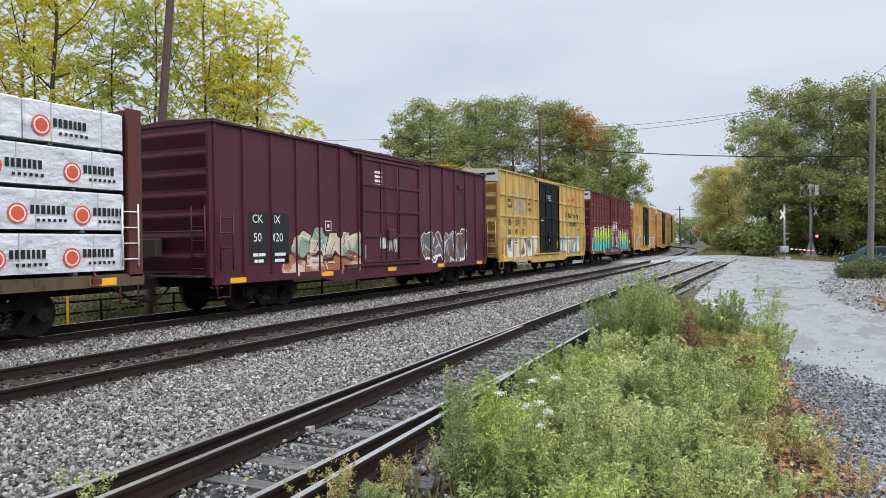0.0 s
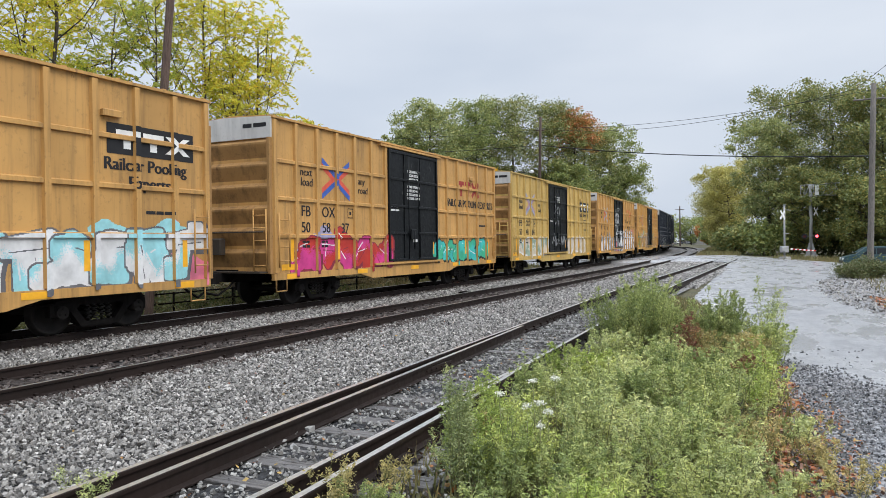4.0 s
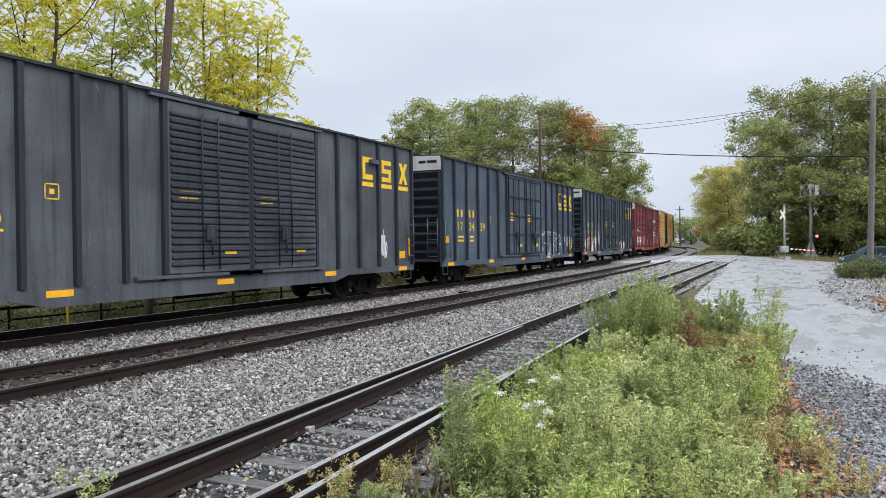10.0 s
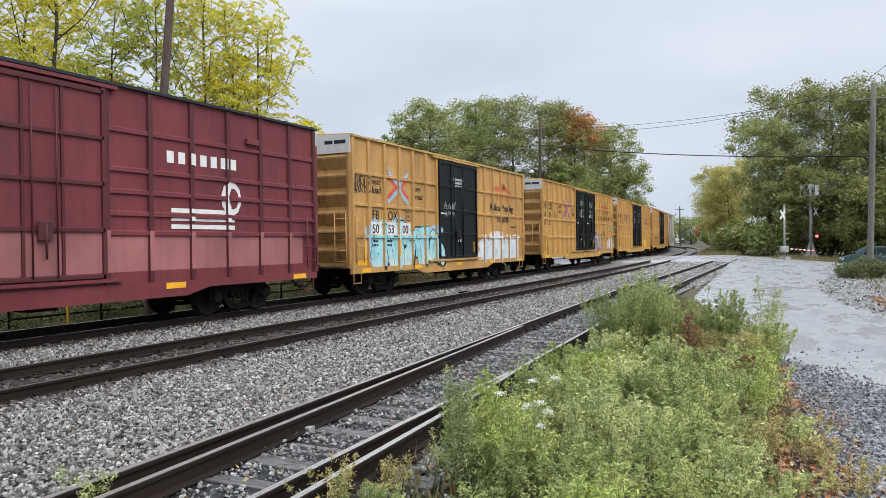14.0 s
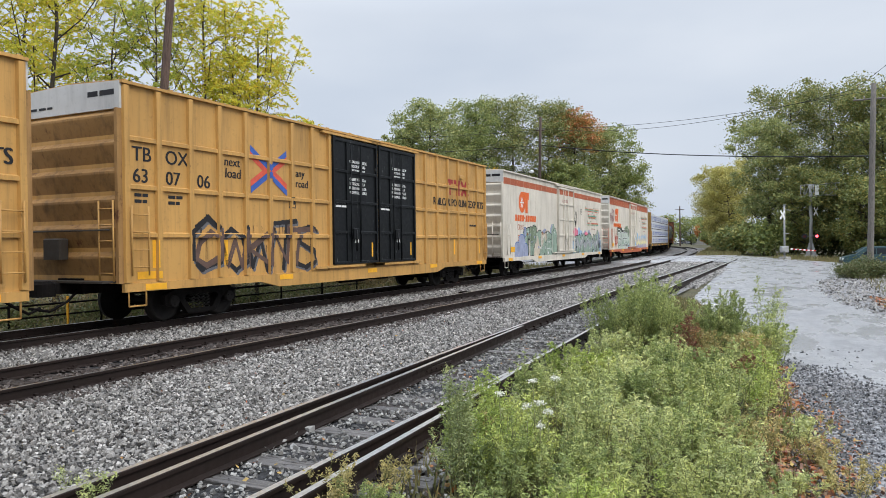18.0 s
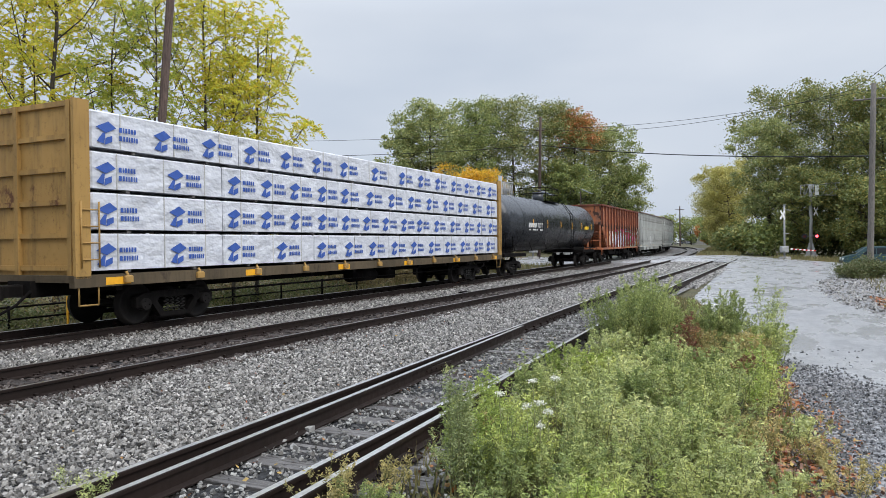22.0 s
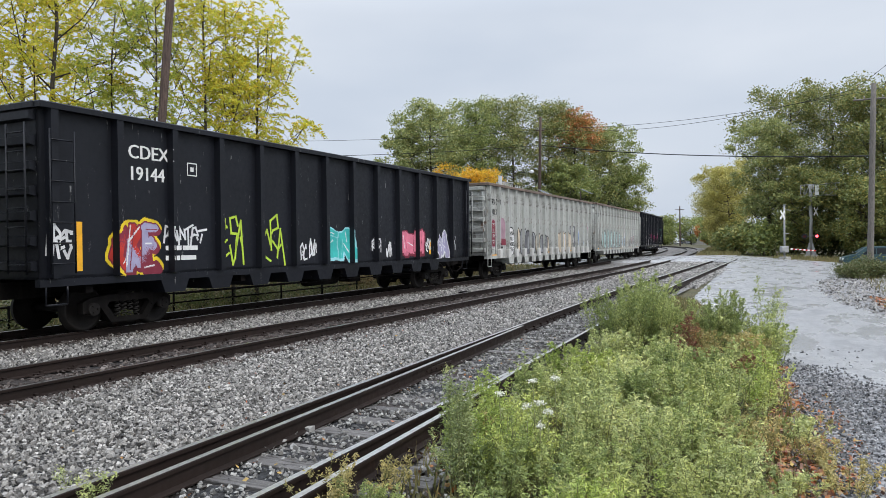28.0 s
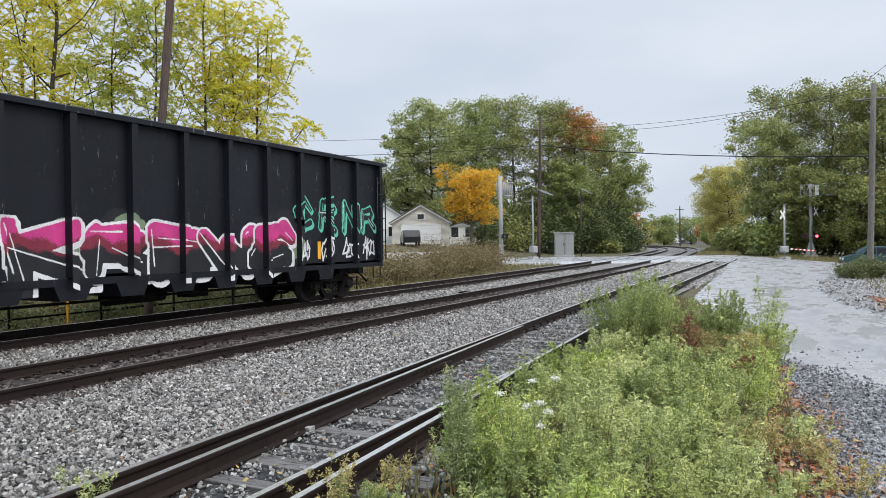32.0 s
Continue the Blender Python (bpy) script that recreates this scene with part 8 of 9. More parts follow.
# right of the road
for i, (x, y, h, sp, lf, lb) in enumerate(((-2.9, 98, 17.5, 4.4, L_LIME, "oak tree with pale green leaves by the road"), (-0.6, 102, 22.5, 6.4, L_OLIVE, "tall oak tree with olive leaves"), (4.2, 104, 23.0, 6.2, L_OLIVE, "tall oak tree turning yellow"), (9.5, 100, 23, 6.5, L_OLIVE, "tall pale green tree"), (15.5, 98, 20.5, 6.5, L_OLIVE, "tall roadside tree with brownish leaves"),
                                           (1.5, 94, 10.5, 4.0, L_OLIVE, "young tree with brownish leaves"), (7.0, 92, 9.5, 4.0, L_OLIVE, "young green tree by the road"), (-9.8, 128, 14.0, 5.0, L_PALE, "pale yellow-green tree along the line"), (-12.2, 143, 16.0, 5.0, L_PALE, "pale yellow-green tree along the line"), (-14.0, 172, 13.0, 5.0, L_GREEN, "green tree along the line"))):
    tree("oak_tree", lb, (x, y, float(ground_z(x, y)) - 0.02), h * 1.04, sp * 1.03, lf, 26000, 0.27, 60 + i, 0.08, 0.24, 36, (0, 0), 0.6, 0.15, 0.44)
tree("oak_tree", "dense oak tree with olive leaves behind the parked van", (9.2, 97, float(ground_z(9.2, 97)) - 0.02), 21.5, 5.6, L_OLIVE, 26000, 0.27, 81, 0.08, 0.24, 36, (0, 0), 0.6, 0.15, 0.44)
for i, (x, y, h, sp, lf) in enumerate(((-46, 225, 14, 5, L_RUST), (-38, 240, 13, 6, L_GREEN), (-56, 215, 15, 6, L_GREEN), (-32, 260, 13, 6, L_GREEN), (-24, 235, 9, 4, L_RUST), (-21, 215, 10, 4.5, L_GREEN), (-70, 200, 16, 7, L_OLIVE), (-49.5, 234, 10, 6, L_OLIVE), (-55, 232, 11, 6, L_GREEN), (-46, 256, 11, 6, L_PALE), (-62, 226, 12, 6, L_GREEN), (-41, 262, 10, 6, L_GREEN))):
    tree("maple_tree", "distant hazy tree along the line", (x, y, float(ground_z(x, y)) - 0.05), h * 0.72, sp * 0.85, lf, 4200, 0.5, 90 + i, 0.06, 0.3, 14, (0, 0), 0.7, 0.1, 0.65, group="distant trees")


def shrub(label, base, spread, height, leaf, n, size, seed, group="shrubs along the line", aspect=0.5):
    """A low many-stemmed bush with leaves along its stems."""
    r = random.Random(seed)
    sh = thing("shrub", label, "shrub", group, m=Matrix.Translation(base))
    wood = MB()
    tips = []
    for i in range(14):
        a, k = r.uniform(0, 6.28), r.uniform(0.1, 1.0)
        foot = Vector((math.cos(a) * spread * 0.3 * k, math.sin(a) * spread * 0.3 * k, -0.06))
        tip = Vector((math.cos(a) * spread * k, math.sin(a) * spread * k, height * r.uniform(0.6, 1.0) * (1.1 - 0.5 * k)))
        wood.tube([foot, foot.lerp(tip, 0.55) + Vector((0, 0, 0.1 * height)), tip], [0.025, 0.015, 0.005], 4, False)
        for u in (0.3, 0.5, 0.7, 0.85, 1.0):
            tips.append(foot.lerp(tip, u) + Vector((0, 0, 0.1 * height * (1 - abs(2 * u - 1)))))
    part("stalk_mass", wood, BARK, sh)["kind"] = "stuff"
    c = np.array([tuple(q) for q in tips])
    w = LR.randint(0, len(c), n)
    off = LR.normal(0, 1, (n, 3)) * np.array([spread * 0.22, spread * 0.22, height * 0.16])
    p = c[w] + off
    p[:, 2] = np.abs(p[:, 2]) + 0.01
    part("foliage", leaf_mesh("foliage", p, size, leaf, aspect, 0.0), None, sh)
    return sh


# brush on the bank beyond the line
k = 0
for s in np.arange(6, 52, 2.1):
    x0, y0, z0, h0 = (float(q) for q in track_at(s))
    dd = 4.0 + (0.6 if s < 26 else 2.4) + 0.6 * math.sin(s * 1.7)
    hh = 0.75 if s < 25 else 1.9 + 0.5 * math.sin(s)
    x = x0 - dd
    shrub("dense roadside brush turning brown" if s > 25 else "low green weeds on the bank", (x, y0, float(ground_z(x, y0)) - 0.03), 1.5 if s < 25 else 2.0, hh, L_BROWN if s > 25 else L_BANK, 3800 if s > 25 else 1600, 0.10 if s < 25 else 0.13, 200 + k)
    if s < 26:
        shrub("low green weeds on the bank", (x - 2.3, y0 + 0.8, float(ground_z(x - 2.3, y0 + 0.8)) - 0.03), 1.8, 1.3, L_BROWN if k % 3 else L_BANK, 1600, 0.10, 260 + k)
    k += 1
# undergrowth below the woods; dark leaves stand for shade, tall ones added as backing
UND = [(-33, 90, 3.2, 4.5), (-30, 95, 3.2, 5), (-28.5, 100, 3.4, 6), (-27.2, 104, 3.2, 5), (-26.4, 109, 3.0, 4.5), (-25.2, 113, 2.8, 3.6), (-24.4, 117, 2.6, 3.2), (-35.5, 86, 3.0, 4.5), (-23.6, 103, 1.8, 1.8), (-23.2, 108, 1.8, 1.8),
       (-6.3, 96, 2.6, 3.6), (-3.2, 93.5, 2.8, 4.2), (-0.2, 96, 3.0, 5.0), (3.0, 97, 3.0, 5.5), (6.0, 96, 3.0, 5), (9.5, 94, 3.2, 5), (13, 92, 3.2, 5), (-7.6, 103, 2.4, 3.4), (-8.4, 110, 2.2, 3.0), (-9.2, 118, 2.2, 3.2), (-10.4, 130, 2.4, 3.2), (-33, 95, 4, 9), (-30, 100, 4, 10), (-27.5, 104, 4, 10), (-36.5, 93, 4, 8), (-40.5, 91, 4, 8), (-25, 111, 3.4, 8), (-23.4, 113, 3, 5)]
for i, (x, y, sp, hh) in enumerate(UND):
    shrub("undergrowth and dark backing below the trees", (x, y, float(ground_z(x, y)) - 0.03), sp, hh, L_OLIVE if i in (10, 17, 18, 19, 20) else L_GREEN if i in (11, 12) else L_DARK if i % 4 else (L_OLIVE, L_GREEN)[i // 4 % 2], 2200, 0.36, 300 + i, "undergrowth below the trees", 0.7)

# tall weeds between the siding and the lane
def weedmat(name, deep, mid, pale, transl=0.3):
    """Leaves alike on one plant, different from plant to plant."""
    m, t, b = nodes_of(name)
    g = t.nodes.new("ShaderNodeNewGeometry")
    n = add_noise(t, 1.0, 4, 0.65, (3.0, 3.0, 0.8))
    c = add_ramp(t, n.outputs["Fac"], [(0.30, deep), (0.48, mid), (0.66, pale)]).outputs[0]
    wide = add_noise(t, 0.9, 3, 0.5)
    c = add_mix(t, add_ramp(t, wide.outputs["Fac"], [(0.5, (0, 0, 0)), (0.72, (0.28, 0.28, 0.28))]).outputs[0], c, (0.36, 0.34, 0.09))
    c = add_mix(t, 0.8, c, add_ramp(t, g.outputs["Random Per Island"], [(0, (0.62, 0.66, 0.7)), (0.5, (1, 1, 1)), (1, (1.38, 1.3, 1.1))]).outputs[0], "MULTIPLY")
    t.links.new(c, b.inputs["Base Color"])
    b.inputs["Roughness"].default_value = 0.6
    tr = t.nodes.new("ShaderNodeBsdfTranslucent")
    t.links.new(c, tr.inputs["Color"])
    mx = t.nodes.new("ShaderNodeMixShader")
    mx.inputs[0].default_value = transl
    t.links.new(b.outputs[0], mx.inputs[1])
    t.links.new(tr.outputs[0], mx.inputs[2])
    t.links.new(mx.outputs[0], t.nodes["Material Output"].inputs["Surface"])
    return m


W_GREEN = weedmat("weed_leaves", (0.08, 0.12, 0.04), (0.30, 0.365, 0.125), (0.56, 0.59, 0.24))
W_PALE = weedmat("weed_leaves_pale", (0.12, 0.17, 0.065), (0.42, 0.475, 0.19), (0.66, 0.68, 0.33))
W_LIME = weedmat("weed_leaves_lime", (0.15, 0.22, 0.045), (0.36, 0.45, 0.11), (0.56, 0.60, 0.20))
W_DARK = weedmat("weed_leaves_dark", (0.11, 0.15, 0.07), (0.25, 0.30, 0.13), (0.40, 0.44, 0.20))
W_OCHRE = weedmat("weed_leaves_ochre", (0.24, 0.22, 0.09), (0.42, 0.37, 0.15), (0.55, 0.46, 0.21))
W_RED = weedmat("weed_leaves_red", (0.14, 0.06, 0.04), (0.26, 0.12, 0.07), (0.38, 0.25, 0.11))
W_STEM = plain("weed_stem", (0.19, 0.20, 0.09), 0.7, 0, 0.3)


def weed_clump(label, cx, cy, rad, height, stems, per, leaf, seed, size=0.05):
    """A stand of upright plants: each a slim plume of rising twigs with narrow leaves."""
    r = np.random.RandomState(seed)
    base_z = float(ground_z(cx, cy)) - 0.02
    cl = thing("weed_clump", label, "weeds", "weeds beside the siding", m=Matrix.Translation((cx, cy, base_z)))
    st = MB()
    tall = height > 0.95 and leaf is not W_DARK
    # plants grow in tussocks that fan out from their feet
    nt = max(1, stems // 8)
    ta, tr_ = r.uniform(0, 6.28, nt), rad * np.sqrt(r.uniform(0, 1, nt))
    th_ = np.where(r.uniform(0, 1, nt) < 0.6, r.uniform(0.5, 0.85, nt), r.uniform(0.85, 1.12, nt))
    pts = []
    for i in range(stems):
        k = i % nt
        ox, oy = r.normal(0, 1, 2) * min(0.085, rad * 0.6) * (0.6 + 0.5 * height)
        x, y = math.cos(ta[k]) * tr_[k] + ox, math.sin(ta[k]) * tr_[k] + oy
        far = math.hypot(ox, oy) / 0.17
        h = height * th_[k] * r.uniform(0.78, 1.05) * (1.0 - 0.18 * min(1.5, far))
        lx, ly = r.normal(0, 0.06) * h + ox * 1.1, r.normal(0, 0.06) * h + oy * 1.1
        st.tube([(x, y, -0.02), (x + lx * 0.4, y + ly * 0.4, h * 0.5), (x + lx, y + ly, h)], [0.004, 0.003, 0.0015], 4, False)
        nb = max(6, per // 7)
        ub = r.uniform(0.06, 1.0, nb) ** 0.85
        gb = r.uniform(0, 6.28, nb)
        lb = ((1.0 - ub) ** 0.75 * 0.22 * h + 0.018) * r.uniform(0.5, 1.25, nb)
        kk = r.uniform(0.15, 1.0, (nb, 8 if tall else 5))
        bx = (x + lx * ub ** 1.4)[:, None] + (np.cos(gb) * lb)[:, None] * kk
        by = (y + ly * ub ** 1.4)[:, None] + (np.sin(gb) * lb)[:, None] * kk
        bz = (h * ub)[:, None] + lb[:, None] * kk * (1.5 if height > 0.82 else 1.0)
        wob = r.normal(0, 0.010, (kk.size, 3))
        pts.append(np.stack([bx, by, bz], -1).reshape(-1, 3) + wob)
    part("stalk_mass", st, W_STEM, cl)["kind"] = "stuff"
    part("foliage", leaf_mesh("foliage", np.concatenate(pts), size * (0.92 if tall else 1.08), leaf, 0.24 if tall else 0.34, -0.8 if tall else -0.2, 0.5), None, cl)
    return cl


# far tall stands, a red-brown gap between them, then the lower mass towards the near end
WEEDS = [(-2.5, 13.2, 0.42, 1.64, 50, 200, W_GREEN, 0.060), (-2.1, 12.9, 0.42, 1.40, 44, 200, W_GREEN, 0.060), (-2.85, 12.8, 0.4, 1.22, 36, 180, W_GREEN, 0.06), (-2.35, 13.9, 0.5, 1.5, 44, 170, W_GREEN, 0.06), (-1.8, 13.1, 0.3, 1.0, 24, 170, W_GREEN, 0.055),
         (-1.5, 12.2, 0.3, 0.72, 24, 110, W_RED, 0.05), (-1.35, 11.7, 0.2, 0.45, 16, 90, W_RED, 0.045), (-1.2, 13.0, 0.36, 1.2, 40, 190, W_GREEN, 0.055), (-0.8, 12.9, 0.34, 1.25, 42, 190, W_GREEN, 0.055), (-0.5, 12.3, 0.28, 0.86, 28, 170, W_GREEN, 0.05), (-1.0, 12.2, 0.34, 0.7, 30, 160, W_OCHRE, 0.05),
         (-2.7, 11.3, 0.5, 0.72, 44, 130, W_PALE, 0.05), (-2.0, 11.2, 0.5, 0.66, 44, 130, W_PALE, 0.05), (-1.5, 10.7, 0.45, 0.62, 40, 130, W_GREEN, 0.05), (-0.9, 10.9, 0.4, 0.66, 40, 130, W_GREEN, 0.05), (-0.58, 10.7, 0.24, 0.55, 20, 110, W_RED, 0.045), (-0.62, 11.5, 0.3, 0.75, 26, 130, W_OCHRE, 0.05),
         (-2.65, 9.7, 0.5, 0.56, 54, 130, W_LIME, 0.046), (-1.95, 9.6, 0.5, 0.62, 54, 140, W_PALE, 0.046), (-1.25, 9.4, 0.48, 0.72, 54, 140, W_GREEN, 0.046), (-0.62, 9.2, 0.36, 0.62, 40, 130, W_PALE, 0.046),
         (-2.6, 8.1, 0.55, 0.66, 64, 140, W_GREEN, 0.042), (-1.9, 8.0, 0.5, 0.76, 60, 150, W_PALE, 0.042), (-1.3, 7.9, 0.5, 0.84, 60, 150, W_GREEN, 0.042), (-0.68, 7.9, 0.36, 0.80, 46, 150, W_GREEN, 0.042), (-0.36, 8.4, 0.16, 0.92, 14, 190, W_LIME, 0.04),
         (-2.5, 6.7, 0.5, 0.66, 64, 150, W_LIME, 0.037), (-1.95, 6.5, 0.5, 0.76, 64, 160, W_PALE, 0.037), (-1.35, 6.4, 0.42, 0.86, 60, 160, W_PALE, 0.037), (-0.78, 6.5, 0.42, 0.76, 56, 160, W_GREEN, 0.037), (-0.36, 6.9, 0.24, 0.5, 24, 130, W_OCHRE, 0.036), (-0.22, 6.1, 0.22, 0.42, 22, 130, W_PALE, 0.034),
         (-2.2, 5.4, 0.4, 0.70, 56, 170, W_LIME, 0.032), (-1.75, 5.2, 0.4, 0.66, 56, 170, W_GREEN, 0.032), (-1.25, 5.3, 0.42, 0.74, 56, 170, W_GREEN, 0.032), (-0.78, 5.4, 0.36, 0.64, 46, 170, W_GREEN, 0.032), (-0.38, 5.6, 0.26, 0.48, 28, 150, W_PALE, 0.032),
         (-2.28, 4.95, 0.06, 1.02, 9, 560, W_DARK, 0.028), (-2.40, 5.15, 0.05, 0.74, 5, 460, W_DARK, 0.028), (-1.6, 4.3, 0.4, 0.55, 46, 170, W_GREEN, 0.028), (-1.1, 4.4, 0.35, 0.58, 40, 170, W_LIME, 0.028),
         (-2.95, 4.25, 0.22, 0.45, 16, 140, W_OCHRE, 0.028), (-2.62, 4.2, 0.2, 0.42, 18, 140, W_GREEN, 0.028), (-2.7, 5.7, 0.22, 0.5, 18, 140, W_PALE, 0.03), (-2.85, 6.6, 0.2, 0.42, 14, 120, W_OCHRE, 0.032), (-2.85, 4.9, 0.16, 0.5, 10, 140, W_OCHRE, 0.028), (-2.98, 7.4, 0.3, 0.42, 24, 110, W_LIME, 0.04), (-2.98, 9.0, 0.3, 0.42, 24, 110, W_PALE, 0.042), (-3.02, 10.4, 0.3, 0.45, 20, 110, W_PALE, 0.045), (-4.45, 3.55, 0.18, 0.36, 12, 120, W_PALE, 0.024), (-4.62, 9.6, 0.10, 0.2, 5, 60, W_PALE, 0.03),
         (0.02, 7.7, 0.2, 0.42, 16, 110, W_PALE, 0.036), (0.12, 7.0, 0.2, 0.34, 14, 100, W_OCHRE, 0.034), (0.22, 6.3, 0.22, 0.3, 14, 100, W_OCHRE, 0.032), (-0.02, 5.6, 0.2, 0.36, 16, 120, W_PALE, 0.032), (0.2, 8.3, 0.14, 0.24, 8, 90, W_OCHRE, 0.034)]
for i, (x, y, rd, h, ns, per, lf, sz) in enumerate(WEEDS):
    lab = {id(W_GREEN): "tall green weeds with narrow leaves", id(W_PALE): "pale grey-green weeds with feathery leaves", id(W_LIME): "bright lime green weeds", id(W_DARK): "dark green upright weed", id(W_OCHRE): "drying ochre weeds with seed heads", id(W_RED): "withered red-brown weeds"}[id(lf)]
    weed_clump(lab + " beside the siding", x, y, rd, h, ns, per, lf, 400 + i, sz)
for i, (x, y, h) in enumerate(((2.45, 39.0, 0.8), (3.4, 39.4, 0.95), (4.5, 39.8, 1.0), (2.9, 41.0, 0.95), (5.8, 40.5, 1.0))):
    shrub("rough green weeds round the pole", (x, y, float(ground_z(x, y)) - 0.03), 0.85, h, L_BANK, 2600, 0.12, 480 + i, "weeds at the roadside", 0.35)
# white flower heads
M_PETAL = plain("flower_white", (0.75, 0.74, 0.66), 0.7, 0, 0.1)
for i, (x, y, z) in enumerate(((-2.12, 5.35, 0.50), (-1.96, 5.7, 0.55), (-1.82, 5.85, 0.56), (-1.84, 5.5, 0.42), (-1.74, 5.4, 0.38), (-1.72, 5.15, 0.33), (-1.93, 5.45, 0.40))):
    fl = thing("wildflower", "wildflower with flat white flower head", "flower", "white flowers among the weeds", m=Matrix.Translation((x, y, float(ground_z(x, y)) - 0.02)))
    top = z - float(ground_z(x, y))
    part("stem", MB().tube([(0.03, 0.02, 0), (0.01, 0, top * 0.5), (0, 0, top)], 0.003, 4), W_STEM, fl)
    c = LR.normal(0, 1, (110, 3)) * np.array([0.020, 0.020, 0.010]) + np.array([0, 0, top + 0.03])
    part("flower_head", leaf_mesh("flower_head", c, 0.012, M_PETAL, 0.9), None, fl)["kind"] = "stuff"

# fallen leaves
L_FALL = island_mat("fallen_leaves", [(0.46, 0.13, 0.045), (0.44, 0.18, 0.06), (0.20, 0.10, 0.06), (0.28, 0.19, 0.11), (0.44, 0.30, 0.08), (0.22, 0.07, 0.04), (0.16, 0.10, 0.07)], 0.6, 0, 10)


def litter(n, xf, y0, y1, z, size):
    y = LR.uniform(y0, y1, n)
    a, b = xf(y)
    x = a + (b - a) * LR.uniform(0, 1, n)
    return np.stack([x, y, ground_z(x, y) + z + LR.uniform(0, 0.02, n)], 1), np.full(n, size)


sets = [litter(4200, lambda y: (np.interp(y, [4, 6.4, 8, 10, 12.5], [-0.35, -0.2, -0.35, -0.5, -0.6]), np.interp(y, [4, 6.4, 8, 10, 12.5], [0.5, 0.38, 0.14, -0.05, -0.25]) + 0.1 * np.sin(y * 5)), 4, 12.5, 0.035, 0.055), litter(900, lambda y: (np.interp(y, [4, 10], [0.2, -0.1]), np.interp(y, [4, 10], [0.95, 0.35])), 4, 10, 0.03, 0.04),
        litter(220, lambda y: (siding_at(y) - 0.6, siding_at(y) + 1.5), 3, 14, 0.055, 0.05), litter(150, lambda y: (siding_at(y) + 0.8, siding_at(y) + 1.6), 3.4, 7, 0.04, 0.06),
        litter(700, lambda y: (y * 0 - 1.5, y * 0 + 14), 66, 82, 0.05, 0.22), litter(500, lambda y: (y * 0 + 2.1, y * 0 + 3.6), 22.5, 26.8, 0.04, 0.11), litter(120, lambda y: (y * 0 - 9, y * 0 - 5), 4, 16, 0.075, 0.045), litter(1500, lambda y: (y * 0 - 40, y * 0 - 21), 50, 78, 0.04, 0.2)]
cc, ss = np.concatenate([q[0] for q in sets]), np.concatenate([q[1] for q in sets])
tagged(new("leaf_litter", leaf_mesh("leaf_litter", cc, ss, L_FALL, 0.75, 0.0, 3.0)), "fallen orange and brown autumn leaves on the ground", "leaves", kind="stuff")
# ragged grass along the edges
L_GRASS = leafmat("verge_grass", [(0.10, 0.115, 0.035), (0.16, 0.16, 0.055), (0.24, 0.20, 0.08), (0.30, 0.23, 0.10)], 0.2)


def grass(n, xf, y0, y1, h):
    y = LR.uniform(y0, y1, n)
    a, b = xf(y)
    x = a + (b - a) * LR.uniform(0, 1, n)
    z = ground_z(x, y)
    lx, ly = LR.normal(0, 0.3, n) * h, LR.normal(0, 0.3, n) * h
    hh = h * LR.uniform(0.4, 1.1, n)
    w = 0.012 * (h / 0.2)
    g = LR.uniform(0, 3.14, n)
    dx, dy = np.cos(g) * w, np.sin(g) * w
    return np.stack([np.stack([x - dx, y - dy, z], 1), np.stack([x + dx, y + dy, z], 1), np.stack([x + lx, y + ly, z + hh], 1)], 1)


gv = np.concatenate([grass(9000, lambda y: (np.interp(y, [3, 14, 24], [-3.0, -3.3, -3.9]), np.interp(y, [3, 10, 14, 24], [0.3, -0.1, -0.6, -2.9])), 3, 24, 0.22),
                     grass(9000, lambda y: (np.interp(y, [4, 60], [-24, -26]), np.interp(y, [4, 60], [-16.5, -17.2])), 4, 58, 0.35),
                     grass(5000, lambda y: (y * 0 - 2, y * 0 + 16), 72, 92, 0.5), grass(5000, lambda y: (np.interp(y, [80, 140], [-9.5, -14]), np.interp(y, [80, 140], [-5.5, -7])), 80, 140, 0.6), grass(3000, lambda y: (y * 0 + 2.6, y * 0 + 9), 22, 46, 0.25)])
tagged(new("grass", array_mesh("grass", gv.reshape(-1, 3), np.arange(len(gv) * 3).reshape(-1, 3), L_GRASS)), "rough dry grass along the line and lane", "grass", kind="stuff")


# ---- crossing signals, poles, buildings, vehicles ----
M_ALU = painted("signal_aluminium", (0.33, 0.335, 0.33), 0.45, 0.3, 0.05)
M_SIGNB = plain("signal_black", (0.02, 0.02, 0.022), 0.6)
M_REDL = plain("signal_red_light", (1.0, 0.04, 0.05), 0.4, 0, 0.0, 3, 9.0)
M_REDOFF = plain("signal_lens_dark", (0.10, 0.012, 0.015), 0.25)
M_RED = plain("gate_red", (0.55, 0.03, 0.03), 0.5)
M_CONC = plain("concrete", (0.36, 0.35, 0.33), 0.9, 0, 0.2, 4)
M_WIRE = plain("wire_black", (0.02, 0.02, 0.022), 0.6)


def gz(x, y):
    return float(ground_z(x, y))


def flasher(par, x, y, z, lit):
    mb = MB()
    mb.tube([(x, y - 0.05, z), (x, y - 0.02, z)], 0.30, 18)
    mb.tube([(x, y - 0.02, z), (x, y + 0.18, z)], 0.16, 12)
    mb.prism_x([(y - 0.05, z + 0.12), (y - 0.35, z + 0.16), (y - 0.05, z + 0.2)], x - 0.14, x + 0.14)
    part("light_housing", mb, M_SIGNB, par)
    part("lens", MB().tube([(x, y - 0.075, z), (x, y - 0.052, z)], 0.15, 16), M_REDL if lit else M_REDOFF, par, "lit red lens" if lit else "")


